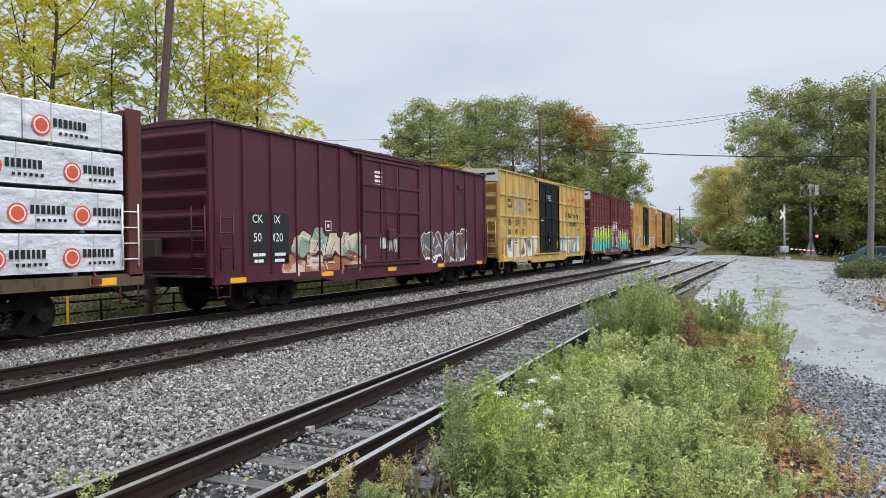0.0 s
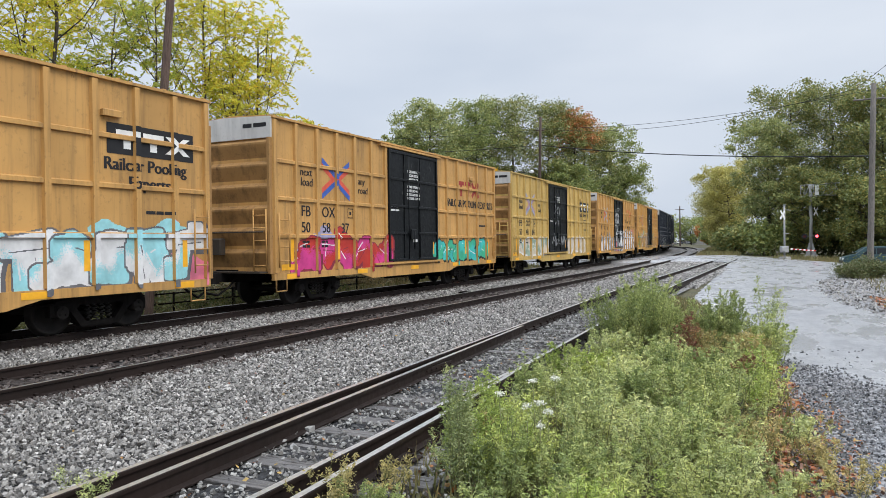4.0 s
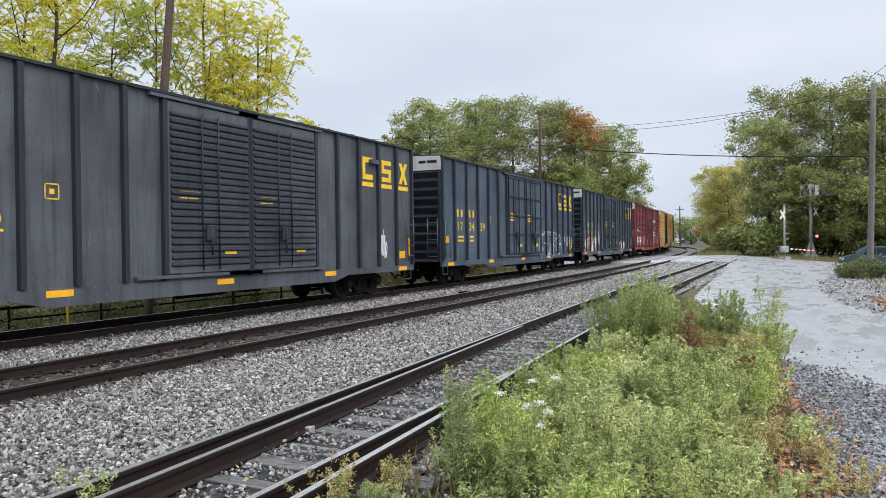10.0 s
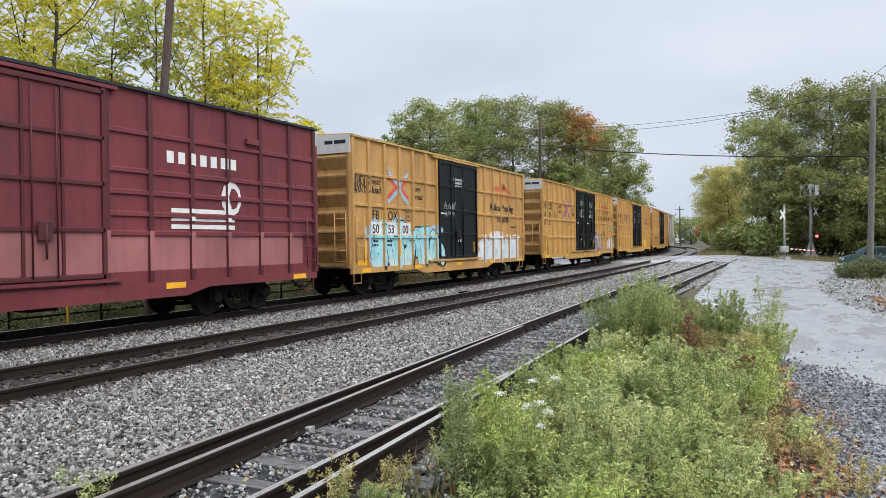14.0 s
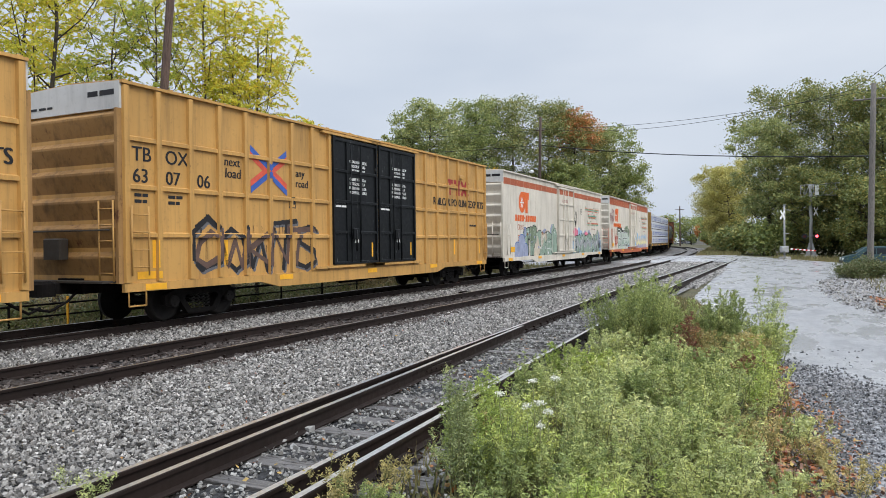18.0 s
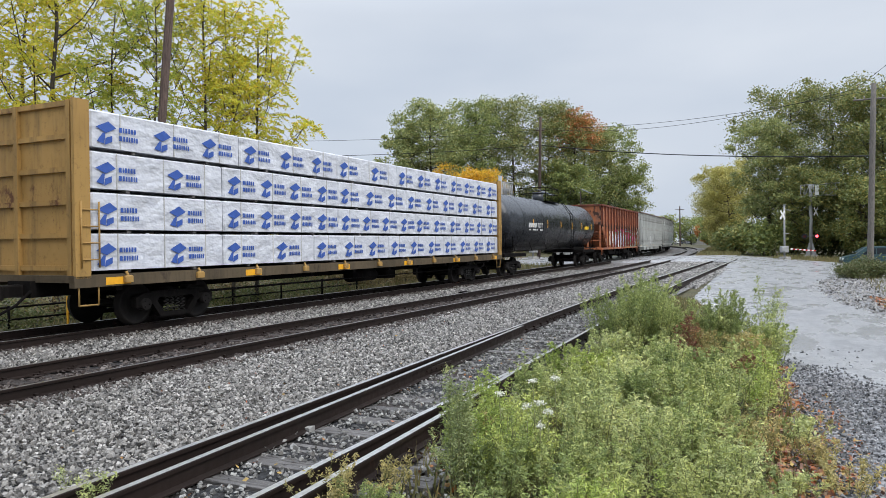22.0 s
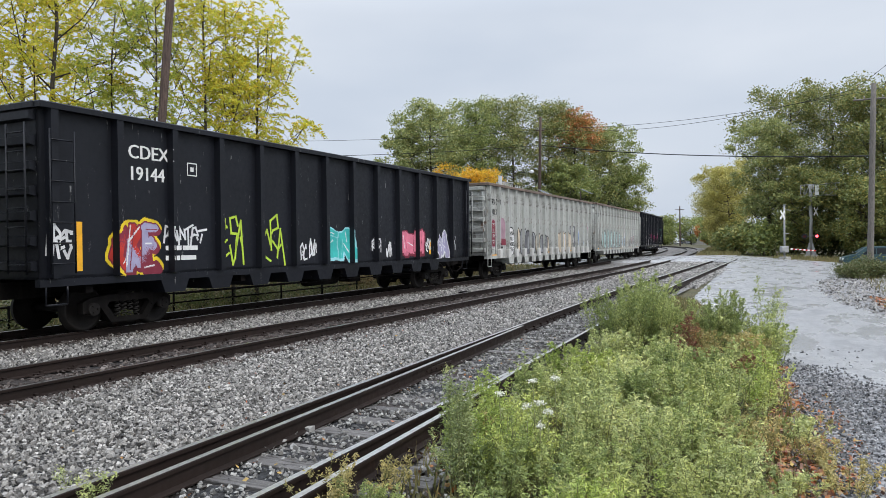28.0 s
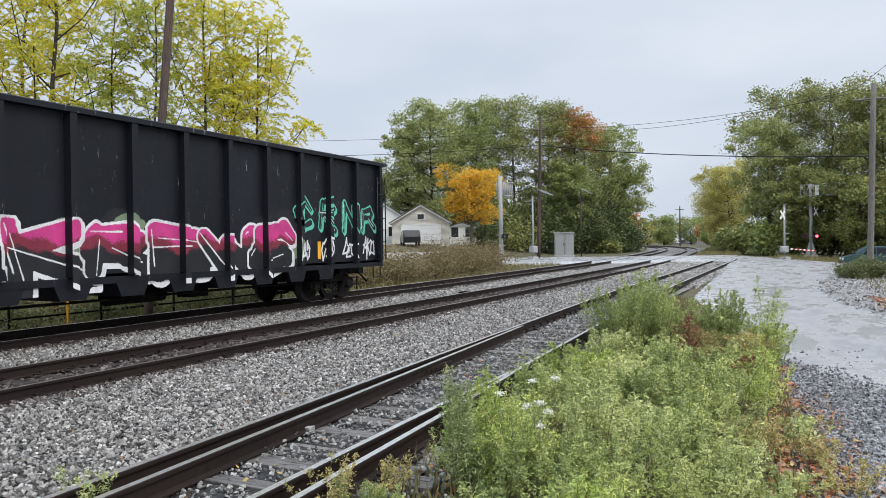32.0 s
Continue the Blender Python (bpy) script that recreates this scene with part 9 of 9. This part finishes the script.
def crossbuck(par, x, y, z, r=0.55, turn=None):
    for a in (radians(45), radians(-45)):
        mb = MB()
        c, s = math.cos(a), math.sin(a)
        w = 0.11
        q = [(x + c * r - s * w, z + s * r + c * w), (x - c * r - s * w, z - s * r + c * w), (x - c * r + s * w, z - s * r - c * w), (x + c * r + s * w, z + s * r - c * w)]
        off = 0.0 if a > 0 else 0.02
        mb.prism_y(q[::-1], y - 0.02 - off, y - off)
        bl = part("crossbuck_blade", mb, M_WHITE, par, "white crossbuck blade")
        if turn:
            bl.matrix_basis = turn


def cantilever(label, x, y, height, arm, face, lit):
    """Tall aluminium signal mast with a lattice arm that carries flashing lights and a sign."""
    sg = thing("crossing_signal", label, "signal", "signals at the level crossing", m=Matrix.Translation((x, y, gz(x, y))) @ Matrix.Rotation(face, 4, "Z"))
    part("base", MB().box(-0.7, 0.7, -0.7, 0.7, -0.1, 0.35, 0.05), M_CONC, sg)
    mb = MB()
    mb.prism_y([(-0.55, 0.35), (0.55, 0.35), (0.2, 1.7), (-0.2, 1.7)], -0.15, 0.15)
    mb.tube([(0, 0, 0.3), (0, 0, height)], 0.19, 12)
    part("mast", mb, M_ALU, sg)
    mb = MB()
    z0, z1 = height - (1.35 if lit else 1.9), height - (0.1 if lit else 0.6)
    back = 1.0 if lit else 0.1
    for yy in (-0.35, 0.35):
        for z in (z0, z1):
            mb.tube([(-back, yy, z), (arm, yy, z + 0.12)], 0.045, 6)
        n = 9
        for k in range(n):
            a, b = -back + (arm + back) * k / n, -back + (arm + back) * (k + 1) / n
            mb.tube([(a, yy, z0 if k % 2 else z1), (b, yy, z1 if k % 2 else z0)], 0.03, 5)
            mb.tube([(a, yy, z0), (a, yy, z1)], 0.03, 5)
    mb.box(-back, arm, -0.3, 0.3, z0 - 0.03, z0)
    part("lattice_arm", mb, M_ALU, sg)
    if lit:
        part("sign", MB().box(0.45, 0.85, -0.45, -0.42, z0 + 0.1, z1 - 0.05), M_WHITE, sg, "white sign on the arm")
    mb = MB()
    mb.tube([(-0.85, -0.3, 2.45), (0.85, -0.3, 2.45)], 0.05, 6)
    mb.tube([(0, 0, 2.45), (0, -0.3, 2.45)], 0.06, 6)
    part("light_arm", mb, M_ALU, sg)
    flasher(sg, -0.62, -0.4, 2.45, False)
    flasher(sg, 0.62, -0.4, 2.45, lit)
    if lit:
        crossbuck(sg, 0.0, 0.0, height - 3.1, 0.6, Matrix.Translation((0.5, -0.1, 0)) @ Matrix.Rotation(radians(66), 4, "Z"))
    return sg


cantilever("tall silver crossing signal with lattice arm and red light lit", 1.6, 91.5, 8.3, 2.9, radians(-4), True)
cantilever("tall silver crossing signal mast seen from behind", -25.6, 65.4, 8.3, 3.2, radians(94), False)


def gate_mast(label, x, y, height, face, arm, down):
    gm = thing("crossing_gate", label, "crossing gate", "gates at the level crossing", m=Matrix.Translation((x, y, gz(x, y))) @ Matrix.Rotation(face, 4, "Z"))
    part("base", MB().box(-0.4, 0.4, -0.4, 0.4, -0.1, 0.45, 0.05), M_CONC, gm)
    part("mast", MB().tube([(0, 0, 0.4), (0, 0, height)], 0.085, 10).tube([(0, 0, height), (0, 0, height + 0.12)], 0.11, 10), M_ALU, gm)
    part("gate_mechanism", MB().box(-0.42, 0.3, -0.28, 0.28, 0.85, 1.45, 0.06), M_ALU, gm)
    if down:
        crossbuck(gm, -0.6, -0.15, height - 0.85, 0.55)
    mb = MB()
    mb.tube([(0, 0, height - 0.35), (1.1, 0, height - 0.38)], 0.03, 6)
    mb.tube([(-0.1, 0.0, 2.6), (0.75, 0, 2.6)], 0.035, 6)
    part("bracket", mb, M_ALU, gm)
    if down:
        for k in range(12):
            a, b = 0.3 + arm * k / 12, 0.3 + arm * (k + 1) / 12
            part("gate_stripe", MB().box(a, b, -0.44, -0.40, 1.1 - 0.02 * k, 1.22 - 0.02 * k), M_RED if k % 2 else M_WHITE, gm)
        part("counterweight", MB().box(-1.2, -0.5, -0.46, -0.34, 1.0, 1.35, 0.03), M_ALU, gm)
    return gm


gate_mast("silver crossing gate with lowered red and white arm", -0.9, 75.0, 5.2, radians(62), 4.6, True)
gate_mast("silver gate mast with equipment box beside the line", -22.8, 66.7, 6.2, radians(150), 3, False)

cab = thing("equipment_cabinet", "silver metal signal cabinet beside the road", "cabinet", m=Matrix.Translation((-23.6, 79.8, gz(-23.6, 79.8))) @ Matrix.Rotation(radians(20), 4, "Z"))
part("base", MB().box(-1.15, 1.15, -0.75, 0.75, -0.1, 0.25, 0.03), M_CONC, cab)
part("body", MB().box(-1.05, 1.05, -0.65, 0.65, 0.25, 2.75, 0.03), M_ALU, cab)
for k in (-1, 1):
    dr = part("door", MB().box(min(0.02 * k, 1.0 * k), max(0.02 * k, 1.0 * k), -0.69, -0.65, 0.35, 2.65, 0.01), M_ALU, cab)
    part("handle", MB().box(0.08 * k - 0.02, 0.08 * k + 0.02, -0.73, -0.69, 1.4, 1.65), M_SIGNB, dr)
part("roof", MB().box(-1.15, 1.15, -0.75, 0.75, 2.75, 2.86, 0.03), M_ALU, cab)


def pole(label, base, top, r0, r1, mat, arms=(), name="utility_pole", extra=()):
    b, t = Vector(base), Vector(top)
    pl = thing(name, label, "pole", "poles round the crossing", m=Matrix.Translation(base))
    d = t - b
    part("shaft", MB().tube([(0, 0, -0.4)] + [tuple(d * k) for k in (0.0, 0.25, 0.5, 0.75, 1.0)], [r0, r0, r0 * 0.94, (r0 + r1) / 2, r1 * 1.1, r1], 12), mat, pl)
    for z, half, ang in arms:
        q = d * (z / d.z)
        c, s = math.cos(ang), math.sin(ang)
        a, b2 = q + Vector((c * half, s * half, 0)), q - Vector((c * half, s * half, 0))
        part("crossarm", MB().tube([tuple(a), tuple(b2)], 0.07, 4, True, False), mat, pl)
        for k in (-0.9, -0.45, 0.45, 0.9):
            ip = q + Vector((c * half * k, s * half * k, 0.07))
            part("insulator", MB().tube([tuple(ip), (ip.x, ip.y, ip.z + 0.12), (ip.x, ip.y, ip.z + 0.2)], [0.04, 0.055, 0.03], 8), M_CONC, pl)
    return pl


pole("leaning brown wooden utility pole beyond the line", (-16.9, 15.1, gz(-16.9, 15.1)), (-16.05, 15.7, 12.5), 0.135, 0.105, M_POLE)
p2 = pole("tall dark wooden utility pole by the road", (-27.1, 81.3, gz(-27.1, 81.3)), (-26.8, 81.6, 16.4), 0.22, 0.15, M_POLE, ((14.9, 0.5, 0.6),))
mb = MB()
mb.tube([(0, 0, 9.6), (-0.25, -0.6, 10.0), (-0.35, -1.1, 10.0)], 0.04, 6)
part("lamp_arm", mb, M_ALU, p2)
part("lamp_head", MB().tube([(-0.35, -1.0, 10.0), (-0.42, -1.6, 9.95)], [0.22, 0.14], 10), M_WHITE, p2, "pale street lamp head")
pole("grey wooden utility pole with crossarm beside the lane", (5.3, 66.0, gz(5.3, 66.0)), (5.65, 66.2, 13.9), 0.24, 0.19, M_POLEG, ((13.4, 1.4, 0.0),))
pole("distant wooden utility pole along the line", (-29.5, 215, gz(-29.5, 215)), (-29.5, 215, 11.5), 0.22, 0.16, M_POLE, ((10.3, 1.2, 0.2),))


def solar_post(x, y, top, panel):
    sp = thing("solar_post", "thin post with a tilted solar panel", "post", "solar posts", m=Matrix.Translation((x, y, gz(x, y))))
    part("post", MB().tube([(0, 0, -0.1), (0, 0, top)], 0.07, 8), M_POLE, sp)
    mb = MB()
    w = panel / 2
    mb.add([(0.1, -0.5, top + 0.25), (0.1 + panel, -0.5, top - 0.3), (0.1 + panel, 0.7, top - 0.3), (0.1, 0.7, top + 0.25), (0.1, -0.5, top + 0.19), (0.1 + panel, -0.5, top - 0.36), (0.1 + panel, 0.7, top - 0.36), (0.1, 0.7, top + 0.19)], [(0, 1, 2, 3), (7, 6, 5, 4), (0, 4, 5, 1), (1, 5, 6, 2), (2, 6, 7, 3), (3, 7, 4, 0)])
    part("solar_panel", mb, plain("solar_panel", (0.35, 0.38, 0.42), 0.2, 0.2), sp, "pale glossy solar panel")


solar_post(-22.6, 67.9, 6.75, 1.2)
solar_post(-22.6, 83.5, 7.7, 1.2)


def wire(label, a, b, sag, r=0.02):
    a, b = Vector(a), Vector(b)
    pts = []
    for i in range(17):
        k = i / 16
        q = a.lerp(b, k)
        pts.append((q.x, q.y, q.z - sag * 4 * k * (1 - k)))
    w = tagged(new("wire", MB().tube(pts, r, 4, False).mesh("wire", M_WIRE)), label, "wire", "overhead wires")
    return w


wire("black overhead cable across the road", (-26.8, 81.6, 13.1), (5.6, 66.2, 8.2), 0.5, 0.045)
wire("thin overhead wire across the road", (-26.8, 81.6, 15.1), (6.9, 66.2, 13.6), 0.9, 0.018)
wire("thin overhead wire across the road", (-26.4, 82.0, 15.0), (4.4, 66.2, 13.6), 1.3, 0.018)
wire("thin overhead wire beyond the line", (-26.8, 81.6, 14.9), (-75, 60, 15.0), 0.9, 0.02)
wire("thin overhead wire beyond the line", (-26.8, 81.6, 13.1), (-75, 60, 13.2), 0.9, 0.03)
wire("thin overhead wire above the lane", (4.3, 66.2, 13.5), (9, 10, 12), 0.6, 0.02)
wire("thin overhead wire above the lane", (6.9, 66.2, 13.5), (12, 10, 12), 0.6, 0.02)

# low pipe fence and marker on the bank beyond the line
fn = thing("pipe_fence", "low dark pipe fence along the bank", "fence")
for k in range(9):
    x, y, z, h = (float(q) for q in track_at(6 + k * 2.6, -3.4))
    part("post", MB().tube([(x, y, gz(x, y) - 0.1), (x, y, gz(x, y) + 0.75)], 0.035, 6), M_UNDER, fn)
for dz in (0.42, 0.72):
    pts = [(float(track_at(6 + k * 2.6, -3.4)[0]), float(track_at(6 + k * 2.6, -3.4)[1]), gz(-17.3, 6 + k * 2.6) + dz) for k in range(9)]
    part("rail", MB().tube(pts, 0.025, 6), M_UNDER, fn)
mk = thing("marker_stake", "thin yellow marker stake in the weeds", "stake", m=Matrix.Translation((-17.0, 12.6, gz(-17, 12.6) - 0.05)))
part("stake", MB().box(-0.03, 0.03, -0.015, 0.015, 0, 0.9), M_YEL, mk)

# ---- buildings ----
M_SIDING, _t, _b = nodes_of("pale_clapboard")
_w = _t.nodes.new("ShaderNodeTexWave")
_w.wave_type, _w.bands_direction = "BANDS", "Z"
_w.inputs["Scale"].default_value = 2.4
_tc = _t.nodes.new("ShaderNodeTexCoord")
_t.links.new(_tc.outputs["Object"], _w.inputs["Vector"])
_t.links.new(add_ramp(_t, _w.outputs["Fac"], [(0.0, (0.40, 0.38, 0.33)), (0.2, (0.58, 0.55, 0.48))]).outputs[0], _b.inputs["Base Color"])
_b.inputs["Roughness"].default_value = 0.7
add_bump(_t, _b, _w.outputs["Fac"], 0.6, 0.03)
M_SHINGLE = plain("roof_shingle", (0.13, 0.125, 0.12), 0.9, 0, 0.35, 9)
M_TRIM = plain("white_trim", (0.74, 0.74, 0.72), 0.55, 0, 0.08)
M_GLASS = plain("dark_glass", (0.02, 0.025, 0.03), 0.08, 0, 0.1)


def gable_house(name, label, x, y, w, dp, hw, hr, face, door, wmat, extra=None):
    z = gz(x, y)
    ho = thing(name, label, "garage" if door else "house", "buildings behind the crossing", m=Matrix.Translation((x, y, z)) @ Matrix.Rotation(face, 4, "Z"))
    part("wall", MB().prism_y([(-w / 2, -0.6), (w / 2, -0.6), (w / 2, hw), (0, hr), (-w / 2, hw)], 0, dp), wmat, ho)
    for s in (-1, 1):
        mb = MB()
        a = [(0, hr + 0.02), (0, hr + 0.16), (s * (w / 2 + 0.35), hw - (hr - hw) * 0.35 / (w / 2) + 0.16), (s * (w / 2 + 0.35), hw - (hr - hw) * 0.35 / (w / 2) + 0.02)]
        mb.prism_y(a if s < 0 else a[::-1], -0.35, dp + 0.35)
        part("roof", mb, M_SHINGLE, ho)
        mb = MB()
        b = [(0, hr - 0.12), (0, hr + 0.03), (s * (w / 2 + 0.3), hw - (hr - hw) * 0.3 / (w / 2) + 0.03), (s * (w / 2 + 0.3), hw - (hr - hw) * 0.3 / (w / 2) - 0.12)]
        mb.prism_y(b if s < 0 else b[::-1], -0.30, -0.26)
        part("trim", mb, M_TRIM, ho)
    if door:
        part("door_frame", MB().box(-2.35, -2.2, -0.07, 0.02, 0, 2.35).box(2.2, 2.35, -0.07, 0.02, 0, 2.35).box(-2.35, 2.35, -0.07, 0.02, 2.2, 2.35), M_TRIM, ho)
        dr = part("garage_door", MB().box(-2.2, 2.2, -0.04, 0.02, 0.0, 2.2), M_TRIM, ho, "white sectional garage door")
        for r_ in range(4):
            for c_ in range(4):
                part("panel", MB().box(-2.1 + c_ * 1.06, -1.16 + c_ * 1.06, -0.06, -0.04, 0.06 + r_ * 0.54, 0.50 + r_ * 0.54, 0.01), M_TRIM, dr)
        wn_ = part("window", MB().box(-0.45, 0.45, -0.05, 0.02, hw + 0.25, hw + 1.0), M_TRIM, ho)
        part("pane", MB().box(-0.38, 0.38, -0.055, -0.05, hw + 0.32, hw + 0.93), M_GLASS, wn_)
    else:
        for xx in (-w / 4, w / 4):
            wn_ = part("window", MB().box(xx - 0.55, xx + 0.55, -0.06, 0.02, 0.9, 2.3), M_TRIM, ho)
            part("pane", MB().box(xx - 0.45, xx + 0.45, -0.065, -0.06, 1.0, 2.2), M_GLASS, wn_)
    return ho


gable_house("garage", "cream clapboard garage with white door and gable roof", -39.6, 75.4, 6.8, 7.0, 2.6, 4.6, radians(26), True, M_SIDING)
gable_house("house", "white house with gable roof behind the garage", -47.0, 78.0, 7.0, 9.0, 3.2, 5.6, radians(26), False, M_TRIM)
gable_house("shed", "white outbuilding behind the golden maple", -38.2, 84.0, 3.6, 4.0, 2.2, 2.7, radians(22), False, M_TRIM)
gable_house("distant_shed", "small distant shed beside the line", -29.3, 260, 5.0, 5, 2.2, 3.4, radians(10), False, M_CONC)

# ---- vehicles ----
M_TYRE = plain("tyre_rubber", (0.018, 0.018, 0.019), 0.85)
M_HUB = plain("hub_grey", (0.30, 0.30, 0.31), 0.35, 0.7)


def vehicle(label, x, y, face, col, L, W, Hh, prof, win, name="car"):
    """Road vehicle: bodied side outline drawn across its width, glass, wheels, lights, bumper."""
    vh = thing(name, label, "car", "parked vehicles", m=Matrix.Translation((x, y, gz(x, y) + 0.0)) @ Matrix.Rotation(face, 4, "Z"))
    pm = bpy.data.materials.new("car_paint")
    pm.use_nodes = True
    b = pm.node_tree.nodes["Principled BSDF"]
    n = add_noise(pm.node_tree, 3, 4)
    pm.node_tree.links.new(add_ramp(pm.node_tree, n.outputs["Fac"], [(0.3, shade(col, 0.85)), (0.7, shade(col, 1.15))]).outputs[0], b.inputs["Base Color"])
    b.inputs["Roughness"].default_value, b.inputs["Coat Weight"].default_value = 0.4, 0.25
    mb = MB()
    k = len(prof)
    rows = []
    for xx, inset in ((-W / 2, 0.06), (-W / 2 + 0.06, 0.0), (W / 2 - 0.06, 0.0), (W / 2, 0.06)):
        rows.append([(xx * (1 - 0.10 * max(0, (zz - Hh * 0.55)) / Hh * 2), yy * (1 - inset * 0.15), zz - inset * 0.3 * (zz > Hh * 0.6)) for yy, zz in prof])
    vs = [q for r_ in rows for q in r_]
    fs = [tuple(range(k)), tuple(reversed(range(3 * k, 4 * k)))]
    for j in range(3):
        fs += [(j * k + i, (j + 1) * k + i, (j + 1) * k + (i + 1) % k, j * k + (i + 1) % k) for i in range(k)]
    mb.add(vs, fs)
    part("body", mb, pm, vh)
    for s in (-1, 1):
        for a, b2, z0, z1, sl in win:
            g = MB()
            x0 = s * (W / 2 * 0.93)
            g.prism_x([(a, z0), (b2, z0), (b2 - sl[1], z1), (a + sl[0], z1)][::(1 if s < 0 else -1)], min(x0, x0 + s * 0.075), max(x0, x0 + s * 0.075))
            part("side_window", g, M_GLASS, vh)
    for yy in (-L * 0.31, L * 0.31):
        for s in (-1, 1):
            w = part("wheel", MB().disc_y(s * (W / 2 - 0.2), s * (W / 2 + 0.01), yy, 0.33, 0.33, 20, ((0, 0.9), (0.1, 1), (0.9, 1), (1, 0.9))), M_TYRE, vh)
            part("rim", MB().disc_y(s * (W / 2 + 0.005), s * (W / 2 + 0.02), yy, 0.33, 0.21, 14), M_HUB, w)
    for s in (-1, 1):
        part("headlight", MB().box(s * W * 0.36 - 0.17, s * W * 0.36 + 0.17, -L / 2 - 0.02, -L / 2 + 0.05, 0.62, 0.80, 0.02), M_TRIM, vh)
        part("tail_light", MB().box(s * W * 0.42 - 0.1, s * W * 0.42 + 0.1, L / 2 - 0.05, L / 2 + 0.02, 0.8, 1.15, 0.02), M_REDOFF, vh)
    part("bumper", MB().box(-W / 2 + 0.05, W / 2 - 0.05, -L / 2 - 0.07, -L / 2 + 0.08, 0.32, 0.55, 0.04), M_SIGNB, vh)
    ws = MB()
    ws.add([(-W * 0.40, win[0][0] - 0.55, win[0][2] + 0.02), (W * 0.40, win[0][0] - 0.55, win[0][2] + 0.02), (W * 0.36, win[0][0] + 0.25, win[0][3] + 0.03), (-W * 0.36, win[0][0] + 0.25, win[0][3] + 0.03)], [(0, 1, 2, 3)])
    part("windscreen", ws, M_GLASS, vh)
    return vh


VAN = [(-2.4, 0.3), (2.4, 0.3), (2.45, 0.9), (2.25, 1.62), (1.9, 1.74), (-0.4, 1.74), (-0.75, 1.66), (-1.55, 1.08), (-2.3, 0.86), (-2.45, 0.6)]
vehicle("teal green minivan parked behind the pole", 6.0, 71.5, radians(-84), (0.013, 0.05, 0.06), 4.85, 1.9, 1.74, VAN, ((-1.0, 0.0, 1.08, 1.58, (0.5, 0.0)), (0.08, 1.1, 1.08, 1.6, (0, 0)), (1.18, 2.1, 1.08, 1.58, (0, 0.2))), "minivan")
SUV = [(-2.2, 0.35), (2.2, 0.35), (2.25, 0.95), (2.0, 1.55), (1.7, 1.68), (-0.3, 1.68), (-0.6, 1.6), (-1.2, 1.08), (-2.1, 0.95), (-2.25, 0.7)]
vehicle("dark grey sport utility car parked before the garage", -37.9, 69.6, radians(214), (0.004, 0.004, 0.005), 4.4, 1.85, 1.68, SUV, ((-0.75, 0.1, 1.08, 1.54, (0.4, 0.0)), (0.18, 1.0, 1.08, 1.56, (0, 0)), (1.06, 1.8, 1.08, 1.54, (0, 0.2))), "suv")
for x, y, c, lb in ((-42.4, 290, (0.5, 0.5, 0.5), "distant white car parked along the line"), (-38.5, 292, (0.10, 0.10, 0.11), "distant dark car parked along the line"), (-35.0, 288, (0.30, 0.31, 0.32), "distant silver car parked along the line")):
    vehicle(lb, x, y, radians(70), c, 4.4, 1.85, 1.68, SUV, ((-0.75, 0.1, 1.08, 1.54, (0.4, 0.0)), (0.18, 1.0, 1.08, 1.56, (0, 0)), (1.06, 1.8, 1.08, 1.54, (0, 0.2))))

# painted stop line and odd stones
tagged(new("stop_line", MB().box(-2.75, -2.05, 22.2, 22.75, -0.188, -0.178).mesh("stop_line", plain("worn_road_paint", (0.62, 0.62, 0.60), 0.7, 0, 0.25, 5))), "worn white painted line on the lane", "marking", kind="structure")
for x, y, s in ((-4.45, 5.96, 0.09), (-10.9, 24.0, 0.22), (-10.6, 24.1, 0.16), (-4.4, 5.5, 0.05)):
    mb = MB()
    rr = random.Random(int(s * 1000))
    mb.add([tuple(q * s * rr.uniform(0.4, 0.7) for q in v) for v in CUBE], [tuple(int(i) for i in f) for f in CF])
    ob = tagged(new("rock", mb.mesh("rock", M_CONC if s < 0.1 else M_UNDER)), "pale stone on the track bed" if s < 0.1 else "dark lump of stone beside the rails", "rock")
    ob.location = (x, y, float(rise(y)) - 0.18)


# ---- what moves ----
def motions():
    """The train runs towards the camera along the main line; the wheels turn under it."""
    for car, s0 in CARS:
        rows = []
        for t in range(0, 33):
            x, y, z, h = (float(q) for q in track_at(s0 - SPEED * t))
            rows.append((t, Matrix.Translation((x, y, z)) @ Matrix.Rotation(h, 4, "Z")))
        walk(car, rows)
    turn = SPEED / WHEEL_R
    first = {}
    for w in WHEELS:
        key = round(w.location.y, 2)
        if key not in first:
            y = w.location.y
            walk(w, [(k / FPS, Matrix.Translation((0, y, WHEEL_R)) @ Matrix.Rotation(turn * k / FPS, 4, "X")) for k in range(0, 32 * FPS + 1)])
            first[key] = w
        else:
            src = first[key].animation_data
            w.rotation_mode = "QUATERNION"
            w.animation_data_create()
            w.animation_data.action = src.action
            w.animation_data.action_slot = src.action_slot


for _ob in (*TRUCK.children, TRUCK):
    bpy.data.objects.remove(_ob)
motions()
